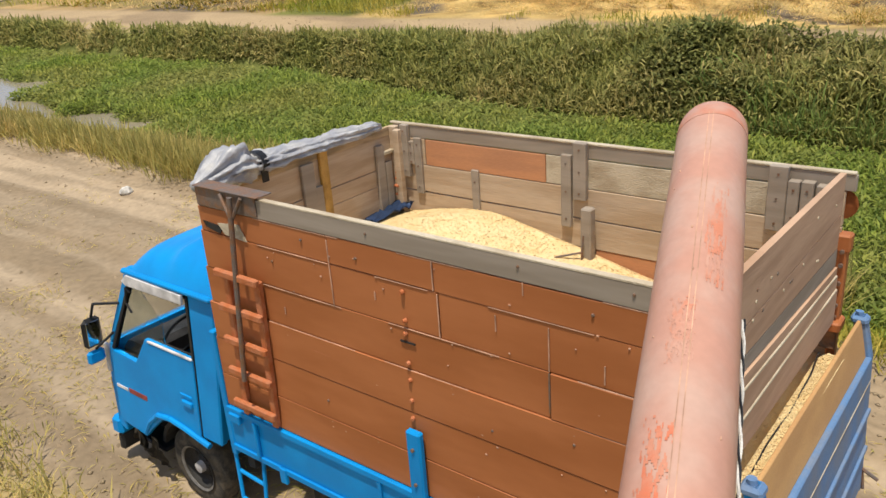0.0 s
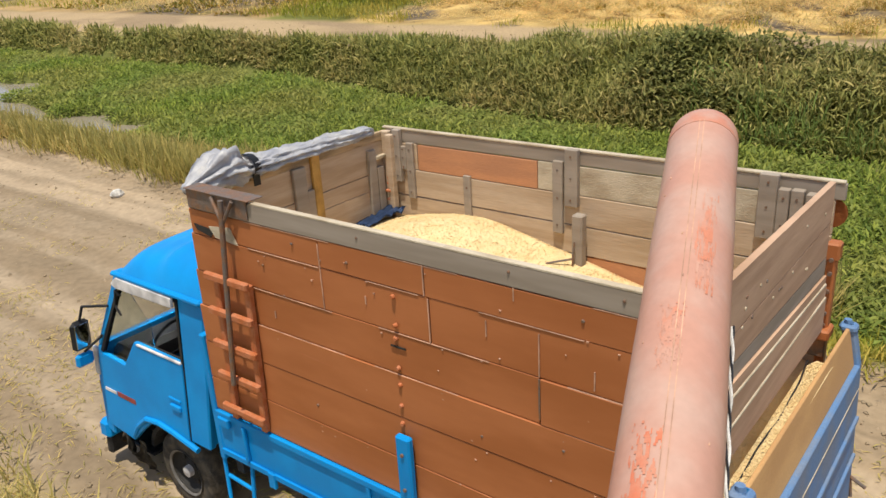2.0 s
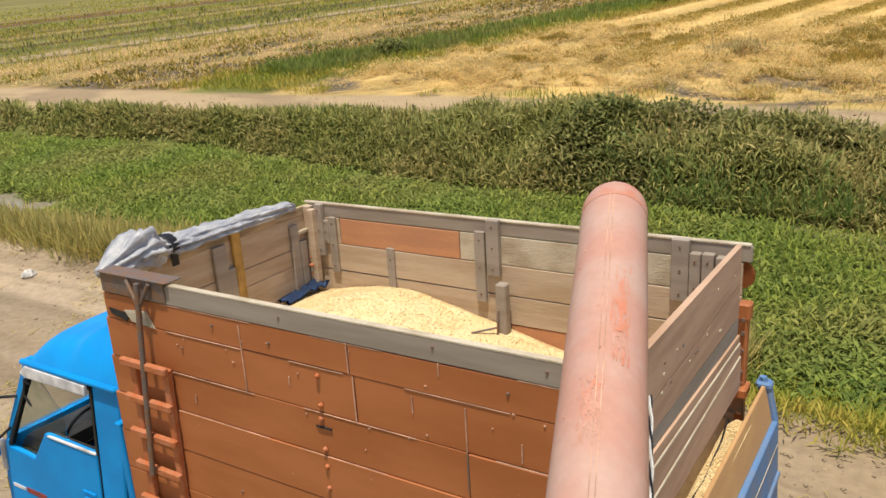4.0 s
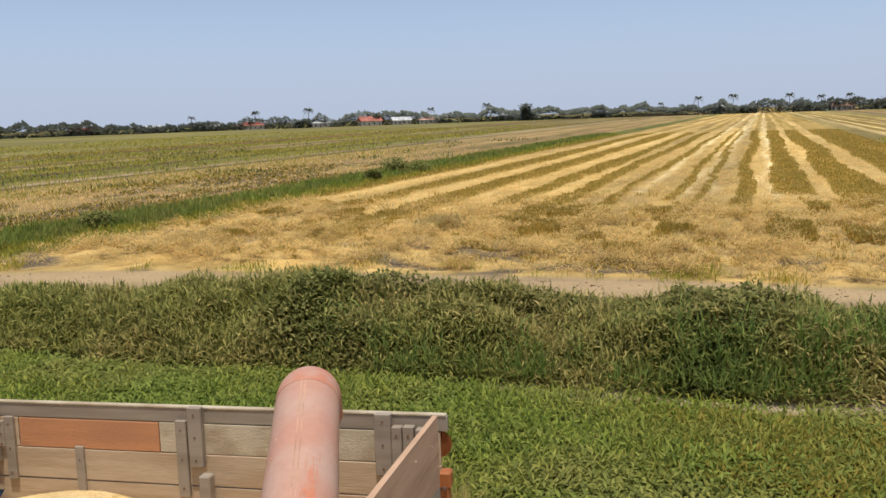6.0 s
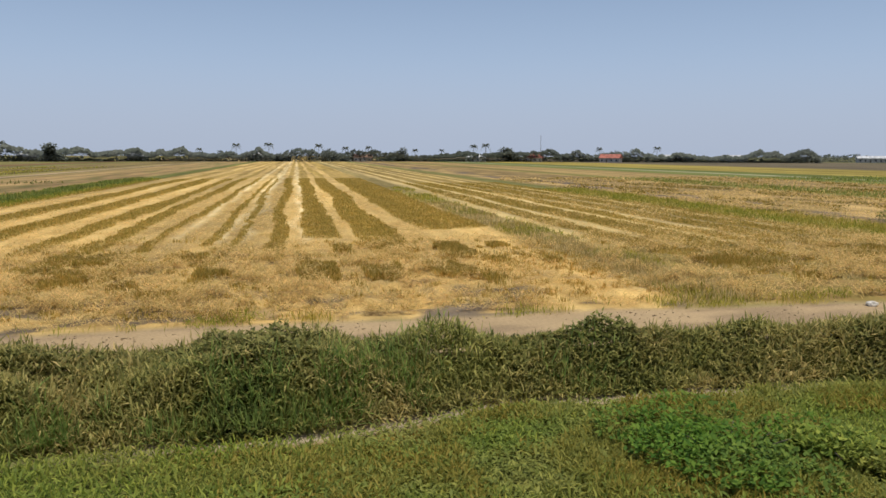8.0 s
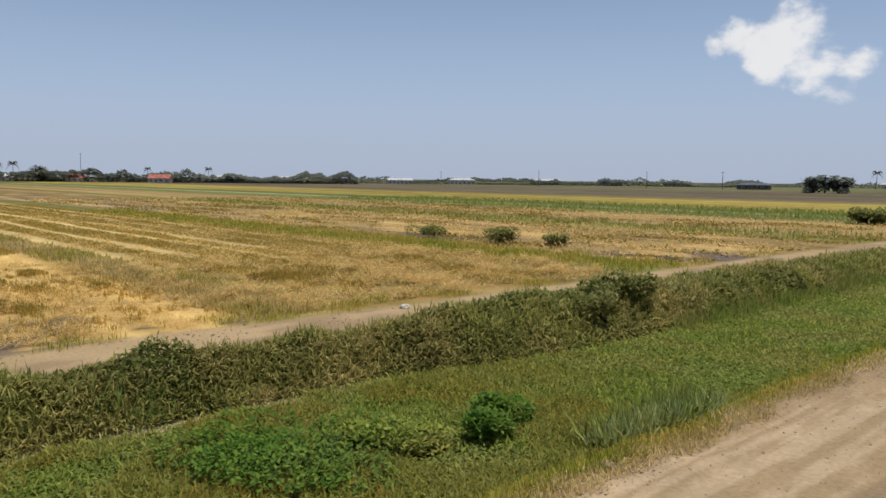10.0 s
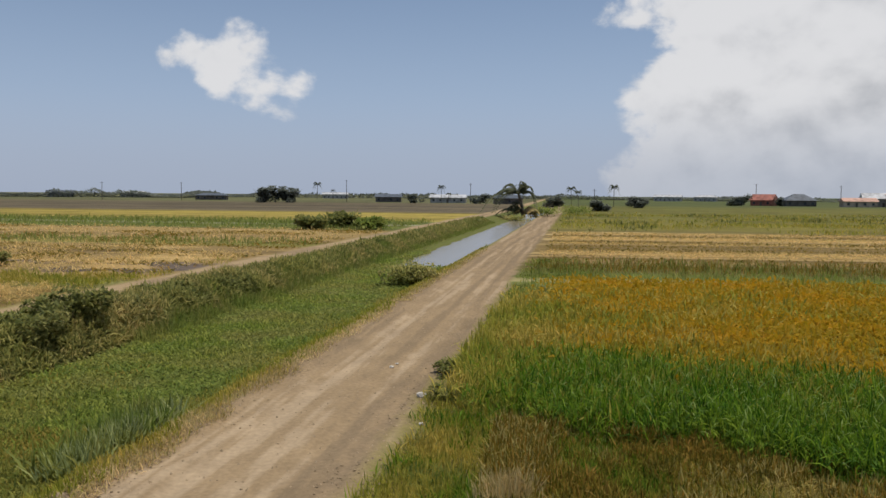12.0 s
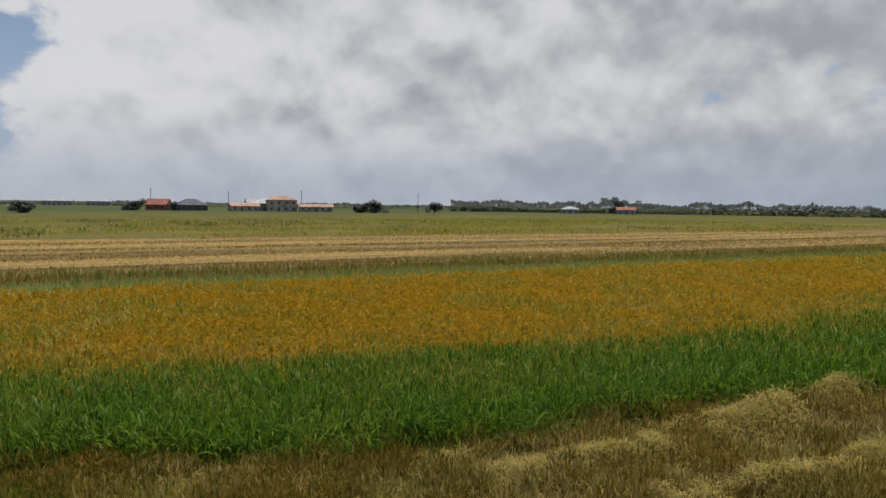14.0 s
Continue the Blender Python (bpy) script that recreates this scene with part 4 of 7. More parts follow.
# rough cover on the fields farther out
grow("field_straw", 10000, (40, 125, 20, 170), times(u_keep(42, 104, 2), lambda x, y: smooth(0.42, 0.58, fbm(x, y / 2.5, 3, 116))), 0.3, 0.7, 0.07, (-5, 50), L_STRAW,
     "scattered straw on the far harvested fields", "straw", 66, 90, base=0.03, rise=0.12)
grow("field_clods", 20000, (40, 125, 20, 170), times(u_keep(42, 104, 2), lambda x, y: smooth(0.5, 0.6, fbm(x, y / 2.5, 2.6, 49))), 0.2, 0.5, 0.12, (-10, 50), L_BROWN,
     "dark trodden stubble on the far fields", "stubble", 67, 90)
grow("field_grass", 14000, (60, 240, 20, 160), lambda x, y: u_keep(69, 77, 1)(x, y) + u_keep(104, 140, 2)(x, y), 0.4, 0.9, 0.09, (30, 85), L_CANAL,
     "green grass along the bunds of the far fields", "grass", 68, 120)


def far_rows(x, y):
    return smooth(0.44, 0.34, fbm(x + 0.03 * y, y / 70.0, 1.5, 60))


def south_band(a, b):
    return lambda x, y: smooth(a - 1, a + 1, x) * smooth(b + 2, b - 2, x) * smooth(2.8, 1.8, vv(x, y))


grow("field_straw", 30000, (55, 108, -160, 3), times(south_band(58, 104), far_rows), 0.3, 0.7, 0.06, (-5, 25), L_STRAW, "rows of pale straw on the harvested field beyond the rice", "straw", 69, 80, base=0.03, rise=0.14)
grow("stubble", 26000, (55, 108, -160, 3), times(south_band(58, 104), lambda x, y: smooth(0.48, 0.58, fbm(x + 0.03 * y, y / 70.0, 1.5, 60))), 0.12, 0.3, 0.09, (10, 70), L_BROWN,
     "dark stubble rows on the harvested field beyond the rice", "stubble", 70, 80)
grow("bund_grass", 12000, (41, 60, -140, 4), times(south_band(42, 57), lambda x, y: 0.3 + 0.7 * smooth(0.4, 0.6, fbm(x, y / 3.0, 3, 117))), 0.3, 0.75, 0.05, (25, 88), L_CANAL, "green grass on the bund behind the rice", "grass", 71, 60)
grow("bund_grass", 9000, (48, 60, -140, 4), south_band(50, 56), 0.3, 0.8, 0.05, (25, 88), L_BROWN, "brown grass on the bund behind the rice", "grass", 72, 60)
grow("field_grass", 22000, (100, 230, -240, 2), times(south_band(104, 220), lambda x, y: smooth(0.4, 0.6, fbm(x, y / 6.0, 6, 118))), 0.4, 0.9, 0.12, (20, 85), L_VERGE, "yellow-green growth on the far field", "grass", 73, 150)
grow("dark_weeds", 1800, (100, 210, -240, 2), times(south_band(104, 200), lambda x, y: smooth(0.66, 0.72, fbm(x, y, 9, 119))), 0.5, 1.0, 0.2, (20, 85), L_DARK, "dark weeds dotted over the far field", "weeds", 74, 150)
grow("field_grass", 30000, (-240, -55, 10, 330), times(u_keep(-220, -63, 2), lambda x, y: smooth(0.42, 0.6, fbm(row_u(x, y), y / 12.0, 5, 123))), 0.3, 0.7, 0.12, (20, 85), L_VERGE, "yellow-green grass of the far fallow fields", "grass", 75, 130)
grow("dark_weeds", 3000, (-130, -30, 16, 150), times(u_keep(-120, -32, 1), lambda x, y: smooth(0.64, 0.7, fbm(x, y, 6, 124))), 0.3, 0.8, 0.12, (20, 85), L_DARK, "dark weeds dotted over the fallow field", "weeds", 76, 80)
grow("field_edge_grass", 3500, (-30, 60, 14, 28), lambda x, y: smooth(23.0, 23.8, vv(x, y)) * smooth(25.6, 24.5, vv(x, y)) * smooth(0.52, 0.66, fbm(x, y, 3, 115)), 0.15, 0.4, 0.025, (30, 85), L_VERGE,
     "tufts of grass along the edge of the track", "grass", 62, 30)
grow("canal_side_grass", 24000, (26, 150, 4, 18), lambda x, y: smooth(14.2, 15.2, vv(x, y)) * smooth(18.6, 17.6, vv(x, y)), 0.3, 0.75, 0.035, (40, 88), L_CANAL, "long grass on the bank by the open water", "grass", 63, 40)


def shrub(x, y, r, h, n, mat, label, seed, size=0.12, z=None):
    """A bush: a few woody stems and a loose, lumpy crown of single leaves."""
    z = float(height(np.array([x]), np.array([y]))[0]) if z is None else z
    e = thing("shrub", pose(x, y, z), label, "shrub")
    q = np.random.default_rng(seed)
    bm = bmesh.new()
    for _ in range(6):
        a, l = q.uniform(0, 6.28), q.uniform(0.5, 0.9)
        add_tube(bm, (0, 0, -0.05), (math.cos(a) * r * 0.6 * l, math.sin(a) * r * 0.6 * l, h * l), 0.02 + 0.01 * h, 0.008, 5)
    part("stems", bm, M_TRUNK, e)
    k = max(5, int(7 * r))
    c = np.stack([q.normal(0, r * 0.42, k), q.normal(0, r * 0.42, k), h * q.uniform(0.35, 0.75, k)], -1)
    w = q.integers(0, k, n)
    d = q.normal(0, 1, (n, 3))
    d /= np.linalg.norm(d, axis=1)[:, None]
    P = c[w] + d * (q.uniform(0.55, 1.0, n) ** 0.5)[:, None] * np.array([r * 0.5, r * 0.5, h * 0.36]) * q.uniform(0.75, 1.2, k)[w][:, None]
    P[:, 2] = np.maximum(P[:, 2], 0.03)
    az, el = q.uniform(0, 6.28, n), np.radians(q.uniform(-40, 60, n))
    dd = np.stack([np.cos(az) * np.cos(el), np.sin(az) * np.cos(el), np.sin(el)], -1)
    side = np.stack([-np.sin(az), np.cos(az), q.uniform(-0.4, 0.4, n)], -1)
    s = size * q.uniform(0.6, 1.4, n)[:, None]
    V = np.stack([P, P + dd * s * 0.5 - side * s * 0.28, P + dd * s, P + dd * s * 0.5 + side * s * 0.28], 1).reshape(-1, 3)
    o = sheet_object("crown", V, np.arange(4 * n).reshape(n, 4), mat)
    o.parent = e
    return e


grow("dry_grass", 700, (11.4, 13.6, -0.4, 1.4), lambda x, y: np.exp(-((x - 12.5) / 0.35) ** 2 - ((y - 0.5) / 0.3) ** 2), 0.3, 0.6, 0.016, (45, 88), L_DRY, "pale dry grass tuft beside the road", "grass", 49, 40)
shrub(18.6, 2.5, 0.38, 0.35, 700, L_DARK, "low dark weed bush at the roadside", 230, 0.1)
shrub(21.5, 2.7, 0.4, 0.4, 700, L_DARK, "low dark weed bush at the roadside", 231, 0.1)
shrub(8.6, 12.6, 1.9, 0.55, 5200, L_LUSH, "low bright green creeper bush among the canal weed", 201, 0.12)
shrub(10.4, 11.6, 1.3, 0.5, 3000, L_BRIGHT, "low bright green creeper bush beside the weed", 202, 0.12)
shrub(12.6, 10.9, 0.85, 0.8, 3000, L_LUSH, "rounded bright green bush near the verge", 203, 0.12)
shrub(24.8, 16.0, 1.2, 1.45, 3200, L_DARK, "tall dark green bush on the canal bank", 204, 0.17)
shrub(22.9, 16.3, 1.0, 1.1, 2000, L_DARK, "dark green bush on the canal bank", 205, 0.15)
shrub(45.5, 8.2, 1.6, 1.3, 2600, L_BANK, "grey-green bush on the verge of the road", 206, 0.2)
shrub(-9.2, 16.9, 0.9, 0.95, 2600, L_DARK, "dark leafy bush on the far bank", 207, 0.14)
shrub(44.6, 47.5, 1.2, 1.0, 1400, L_DARK, "dark bush on a field bund", 208, 0.22)
shrub(45.0, 40.0, 1.3, 1.3, 1400, L_DARK, "dark bush on a field bund", 209, 0.22)
shrub(47.5, 36.5, 0.9, 0.8, 900, L_DARK, "small dark bush on a field bund", 210, 0.22)
shrub(-26.5, 58, 0.9, 0.8, 1400, L_DARK, "dark bush in the field ditch", 211, 0.25)
shrub(-27.5, 66, 1.6, 1.4, 1400, L_DARK, "dark bush in the field ditch", 212, 0.25)
shrub(-28.2, 30, 1.1, 1.0, 1200, L_DARK, "dark bush at the mouth of the ditch", 213, 0.2)
shrub(112, 31, 2.6, 2.0, 2200, L_DARK, "broad dark thicket beside the far track", 214, 0.6)
shrub(104, 33, 2.0, 1.6, 1800, L_DARK, "broad dark thicket beside the far track", 215, 0.6)
shrub(108, 26, 2.0, 1.4, 1800, L_CANAL, "broad green thicket beside the far track", 216, 0.6)
grow("reed_clump", 1500, (13.0, 17.5, 8.0, 9.6), lambda x, y: np.exp(-((x - 15.2) / 1.5) ** 2 - ((y - 8.6) / 0.4) ** 2), 0.45, 0.8, 0.05, (35, 85), L_PALEREED, "clump of pale grey-green reeds on the verge", "reeds", 64, 40)
grow("reed_clump", 1200, (13.0, 17.5, 8.0, 9.6), lambda x, y: np.exp(-((x - 15.2) / 1.5) ** 2 - ((y - 8.75) / 0.5) ** 2), 0.5, 0.9, 0.045, (40, 85), L_CANAL, "clump of green reeds on the verge", "reeds", 65, 40)


def clods(name, n, area, keep, lo, hi, mat, label, seed, reach=14.0):
    """Crumbs of dry earth: small uneven lumps lying on the ground."""
    x, y, d, r = sample(n, *area, keep, seed, reach)
    n = len(x)
    s = lo + (hi - lo) * r.uniform(0, 1, n) ** 3
    base = np.array([(1, 0, 0), (0, 1, 0), (-1, 0, 0), (0, -1, 0), (0, 0, 0.55), (0, 0, -0.4)])
    V = base[None] * r.uniform(0.6, 1.3, (n, 6, 1)) + r.uniform(-0.25, 0.25, (n, 6, 3))
    V = V * s[:, None, None] + np.stack([x, y, height(x, y) + s * 0.2], -1)[:, None]
    F = np.array([(0, 1, 4), (1, 2, 4), (2, 3, 4), (3, 0, 4), (1, 0, 5), (2, 1, 5), (3, 2, 5), (0, 3, 5)])
    ob = sheet_object(name, V.reshape(-1, 3), (F[None] + 6 * np.arange(n)[:, None, None]).reshape(-1, 3), mat)
    return tagged(ob, label, "earth", kind="stuff")


def road_edges(x, y):
    v = vv(x, y)
    edge = np.exp(-((v - 7.2) / 0.45) ** 2) + np.exp(-((v - near_edge(x) - 0.3) / 0.4) ** 2)
    return (edge * smooth(0.35, 0.6, fbm(x, y, 1.4, 109)) + 0.03) * smooth(near_edge(x) - 0.6, near_edge(x), v) * smooth(8.0, 7.7, v)


clods("earth_crumbs", 4500, (-35, 60, -2, 8), road_edges, 0.008, 0.036, M_CRUMB, "dry earth crumbs along the edges of the road", 160)
clods("earth_crumbs", 2500, (-30, 45, 16, 24.5), lambda x, y: smooth(17.6, 18.2, vv(x, y)) * smooth(24.2, 23.0, vv(x, y)) * smooth(0.45, 0.65, fbm(x, y, 2.0, 110)), 0.015, 0.06, M_CRUMB,
      "dry earth crumbs on the track beyond the canal", 161, 26)

# ---------------------------------------------------------------- the grain truck (x towards its tail, y away from the harvester, z up)
L, W = 3.6, 2.075
TRUCK = pose(-4.953, 2.238, -0.007, -3.42, -0.88, 7.48)
truck = thing("grain_truck", TRUCK, "bright blue grain truck with tall orange-painted wooden sides", "truck")


def prism(outline, y0, y1, bevel=0.0, segments=2):
    """An outline in x and z, pulled from y0 to y1."""
    bm = bmesh.new()
    a = [bm.verts.new((x, y0, z)) for x, z in outline]
    b = [bm.verts.new((x, y1, z)) for x, z in outline]
    n = len(a)
    bm.faces.new(a)
    bm.faces.new(b[::-1])
    for i in range(n):
        bm.faces.new((a[i], b[i], b[(i + 1) % n], a[(i + 1) % n]))
    bmesh.ops.recalc_face_normals(bm, faces=bm.faces)
    if bevel:
        bmesh.ops.bevel(bm, geom=list(bm.edges), offset=bevel, segments=segments, affect="EDGES", profile=0.6)
    return bm


# cab: two flanks with window openings, roof, back, nose, with daylight between them
C0, C1 = 0.16, 1.92            # near and far flank
XB, XF = -0.24, -1.98          # back and nose
SILL = 1.48


def flank(y0, y1, name):
    """The pressed side of the cab around the door opening."""
    bm = bmesh.new()
    for o in ([(XB, 0.76), (XB, 2.1), (-0.56, 2.1), (-0.56, 0.76)],                                        # rear pillar
              [(-0.56, 2.04), (-0.56, 2.12), (-1.36, 2.12), (-1.33, 2.04)],                                # roof rail
              [(-1.33, 2.04), (-1.36, 2.12), (-1.42, 2.1), (-1.9, 1.3), (-1.84, 1.3)],                     # windscreen pillar
              [(-1.84, 1.3), (-1.9, 1.3), (-1.98, 0.95), (-1.98, 0.42), (-1.86, 0.38), (-1.84, 0.6)]):      # nose
        sub = prism(o, y0, y1, 0.012, 1)
        me = bpy.data.meshes.new("t")
        sub.to_mesh(me)
        sub.free()
        bm.from_mesh(me)
        bpy.data.meshes.remove(me)
    return part(name, bm, M_BLUE, truck)


flank(C0, C0 + 0.06, "cab_side")
flank(C1 - 0.06, C1, "cab_side")
bm = bmesh.new()          # roof: a rounded pressed shell with a raised rear part
NX, NY = 24, 24
grid = []
for i in range(NX + 1):
    row = []
    for j in range(NY + 1):
        s, q = i / NX, math.sin((j / NY - 0.5) * math.pi)
        x = XB + 0.03 + s * (-1.47 - XB) * (1 - 0.09 * abs(q) ** 4)
        e = (1 - abs(q) ** 12) * (1 - max(0, (s - 0.7) / 0.3) ** 2.5 * 0.85) * (0.86 + 0.14 * (1 - q * q))
        z = 2.1 + 0.27 * e * (1 - 0.22 * smooth(0.4, 0.6, s)) + (0.03 * math.exp(-((s - 0.45) / 0.06) ** 2) - 0.012 * math.exp(-((s - 0.75) / 0.05) ** 2)) * e
        y = (C0 + C1) / 2 + q * ((C1 - C0) / 2 + 0.015)
        row.append(bm.verts.new((x, y, float(z))))
    grid.append(row)
for i in range(NX):
    for j in range(NY):
        bm.faces.new((grid[i][j], grid[i][j + 1], grid[i + 1][j + 1], grid[i + 1][j]))
bmesh.ops.recalc_face_normals(bm, faces=bm.faces)
part("cab_roof", bm, M_BLUE, truck, smooth=True)
part("gutter", box((-1.42, C0 - 0.045, 2.065), (XB + 0.02, C0 + 0.01, 2.11), 0.015), M_BLUE, truck)
part("wind_deflector", prism([(-0.58, 1.98), (-0.58, 2.06), (-1.34, 2.07), (-1.42, 2.0), (-1.36, 1.97)], C0 - 0.05, C0 - 0.02, 0.008), M_WHITE, truck, "pale plastic wind deflector")
part("cab_back", box((XB - 0.05, C0 + 0.02, 0.78), (XB, C1 - 0.02, 2.1), 0.015), M_BLUE, truck)
part("cab_floor", box((-1.9, C0 + 0.03, 0.72), (XB - 0.05, C1 - 0.03, 0.8)), M_CHASSIS, truck)
part("nose_panel", prism([(-1.9, 1.3), (-1.99, 0.95), (-1.99, 0.4), (-1.93, 0.4), (-1.86, 1.3)], C0 + 0.05, C1 - 0.05, 0.01), M_BLUE, truck)
part("grille", box((-2.01, C0 + 0.3, 0.72), (-1.98, C1 - 0.3, 0.92), 0.006), M_BLACK, truck)
part("bumper", box((-2.1, C0 - 0.02, 0.3), (-1.95, C1 + 0.02, 0.48), 0.03), M_BLUE, truck, "blue steel bumper")
part("under_guard", box((-2.06, C0 + 0.0, 0.12), (-1.98, C1, 0.3), 0.02), M_CHASSIS, truck, "dark steel guard under the bumper")
part("door_seam", box((-0.571, C0 - 0.003, 0.74), (-0.566, C0 + 0.01, 2.0)), M_CHASSIS, truck, "dark gap behind the door")
part("corner_panel", box((-2.0, C0 - 0.008, 0.98), (-1.93, C0 + 0.02, 1.26), 0.006), M_WHITE, truck, "pale corner panel beside the windscreen")
part("grab_handle", add_tube(add_tube(tube((-1.4, C0 - 0.03, 1.94), (-1.42, C0 - 0.035, 1.8), 0.01, n=6), (-1.42, C0 - 0.035, 1.8), (-1.36, C0 - 0.03, 1.72), 0.01, n=6), (-1.4, C0 - 0.03, 1.94), (-1.34, C0 - 0.02, 1.9), 0.01, n=6), M_BLACK, truck)
for y in (C0 + 0.14, C1 - 0.14):
    part("headlight", box((-2.03, y - 0.1, 0.6), (-1.98, y + 0.1, 0.74), 0.02), M_WHITE, truck, "rectangular headlight")
    part("corner_lamp", box((-2.0, y - 0.14, 0.78), (-1.96, y - 0.06, 0.92), 0.015), M_LENS, truck, "amber corner lamp")
bm = bmesh.new()
f = [bm.verts.new(c) for c in ((-1.87, C0 + 0.06, 1.3), (-1.87, C1 - 0.06, 1.3), (-1.41, C1 - 0.06, 2.08), (-1.41, C0 + 0.06, 2.08))]
bm.faces.new(f)
bmesh.ops.solidify(bm, geom=bm.faces[:], thickness=0.006)
o = part("windscreen", bm, M_GLASS, truck)
o.visible_shadow = False
for y0, y1 in ((C0 - 0.012, C0 + 0.035), (C1 - 0.035, C1 + 0.012)):
    door = part("door", prism([(-0.575, 0.68), (-0.575, SILL), (-1.27, SILL + 0.01), (-1.47, 1.22), (-1.84, 1.24), (-1.9, 0.95), (-1.9, 0.5), (-1.5, 0.46), (-1.38, 0.58), (-1.2, 0.73), (-0.93, 0.79), (-0.7, 0.74)], y0, y1, 0.012), M_BLUE, truck)
    out = y0 if y0 < 1 else y1
    part("window_frame", prism([(-0.56, SILL), (-0.56, 2.04), (-1.36, 2.04), (-1.85, 1.25), (-1.81, 1.25), (-1.34, 2.01), (-0.59, 2.01), (-0.59, SILL)], y0 + 0.005, y1 - 0.005), M_BLACK, door)
    part("sill_trim", box((-1.22, min(out, out - 0.008), SILL - 0.004), (-0.58, out + 0.012, SILL + 0.008)), M_WHITE, door, "pale rubber window sill")
    pane = part("pane", prism([(-1.0, SILL), (-1.0, 1.7), (-1.34, 2.02), (-1.82, 1.25), (-1.47, 1.23), (-1.27, SILL)], (y0 + y1) / 2, (y0 + y1) / 2 + 0.005), M_GLASS, door)
    pane.visible_shadow = False
    part("door_handle", box((-0.82, out - 0.02, 1.02), (-0.66, out + 0.02, 1.07), 0.008), M_BLUE, door)
    part("vent_slot", box((-0.84, out - 0.01, 1.1), (-0.66, out + 0.012, 1.125), 0.004), M_BLUE, door)
    part("marking", box((-1.66, out - 0.004, 0.86), (-1.38, out + 0.004, 0.905)), M_RED, door, "small red marking")
    part("marking", box((-1.86, out - 0.004, 0.865), (-1.68, out + 0.004, 0.895)), M_WHITE, door, "small white marking")
# inside of the cab
for y in (0.5, 1.35):
    s = part("seat", box((-0.85, y - 0.26, 0.95), (-0.36, y + 0.26, 1.12), 0.05), M_CAB_DARK, truck, "dark cloth seat")
    part("backrest", box((-0.48, y - 0.25, 1.1), (-0.33, y + 0.25, 1.72), 0.06), M_CAB_DARK, s)
part("dashboard", box((-1.85, C0 + 0.08, 1.05), (-1.5, C1 - 0.08, 1.28), 0.05), M_BLACK, truck)
bm = bmesh.new()
for i in range(20):
    a, b = 2 * math.pi * i / 20, 2 * math.pi * (i + 1) / 20
    P = lambda t: (-1.25 + 0.08 * math.sin(t), 0.5 + 0.2 * math.cos(t), 1.38 + 0.19 * math.sin(t))
    add_tube(bm, P(a), P(b), 0.014, n=6, caps=False)
part("steering_wheel", bm, M_BLACK, truck)
# dark sheets added inside, coloured to stand in for the cab's shade
part("headliner", box((-1.36, C0 + 0.07, 2.06), (XB - 0.06, C1 - 0.07, 2.085)), M_CAB_DARK, truck, "roof lining, dark to stand in for cab shade")
part("rear_lining", box((XB - 0.075, C0 + 0.07, 0.85), (XB - 0.055, C1 - 0.07, 2.05)), M_CAB_DARK, truck, "cab lining, dark to stand in for cab shade")
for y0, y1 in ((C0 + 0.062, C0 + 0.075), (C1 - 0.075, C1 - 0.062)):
    part("door_lining", prism([(-0.58, 0.8), (-0.58, SILL - 0.02), (-1.27, SILL - 0.02), (-1.47, 1.2), (-1.8, 1.2), (-1.8, 0.8)], y0, y1), M_CAB_DARK, truck, "door lining, dark to stand in for cab shade")
# added dark panel that shuts off the view through the far window
part("curtain", box((-0.96, C1 - 0.1, SILL - 0.05), (-0.56, C1 - 0.085, 2.05), 0.003), M_CAB_DARK, truck, "dark panel added to block the far window")
# mirrors
for y, sgn in ((C0, -1), (C1, 1)):
    bm = box((-1.95, min(y + sgn * 0.04, y + sgn * 0.21), 1.3), (-1.88, max(y + sgn * 0.04, y + sgn * 0.21), 1.58), 0.035)
    mir = part("mirror", bm, M_BLACK, truck, "tall black door mirror")
    part("mirror_face", box((-1.885, min(y + sgn * 0.065, y + sgn * 0.185), 1.33), (-1.876, max(y + sgn * 0.065, y + sgn * 0.185), 1.55), 0.003), M_MIRROR, mir, "silvered mirror face")
    part("bracket", tube((-1.78, y, 1.42), (-1.9, y + sgn * 0.12, 1.28), 0.012, n=8), M_BLACK, mir)
    bm = tube((-1.6, y, 1.74), (-1.84, y + sgn * 0.11, 1.72), 0.012, n=8)
    part("bracket", add_tube(bm, (-1.84, y + sgn * 0.11, 1.72), (-1.9, y + sgn * 0.12, 1.58), 0.012, n=8), M_BLACK, mir)
    part("lower_cap", box((-1.94, min(y + sgn * 0.05, y + sgn * 0.2), 1.15), (-1.88, max(y + sgn * 0.05, y + sgn * 0.2), 1.27), 0.02), M_BLUE, mir, "blue mirror cap")


# the cab widens towards its foot and its back slopes
for ob in list(truck.children_recursive):
    for v in ob.data.vertices:
        v.co.y = 1.04 + (v.co.y - 1.04) * (1 + 0.07 * (2.1 - v.co.z))
        v.co.x -= 0.1 * (2.1 - v.co.z) * float(smooth(-0.8, -0.3, v.co.x))


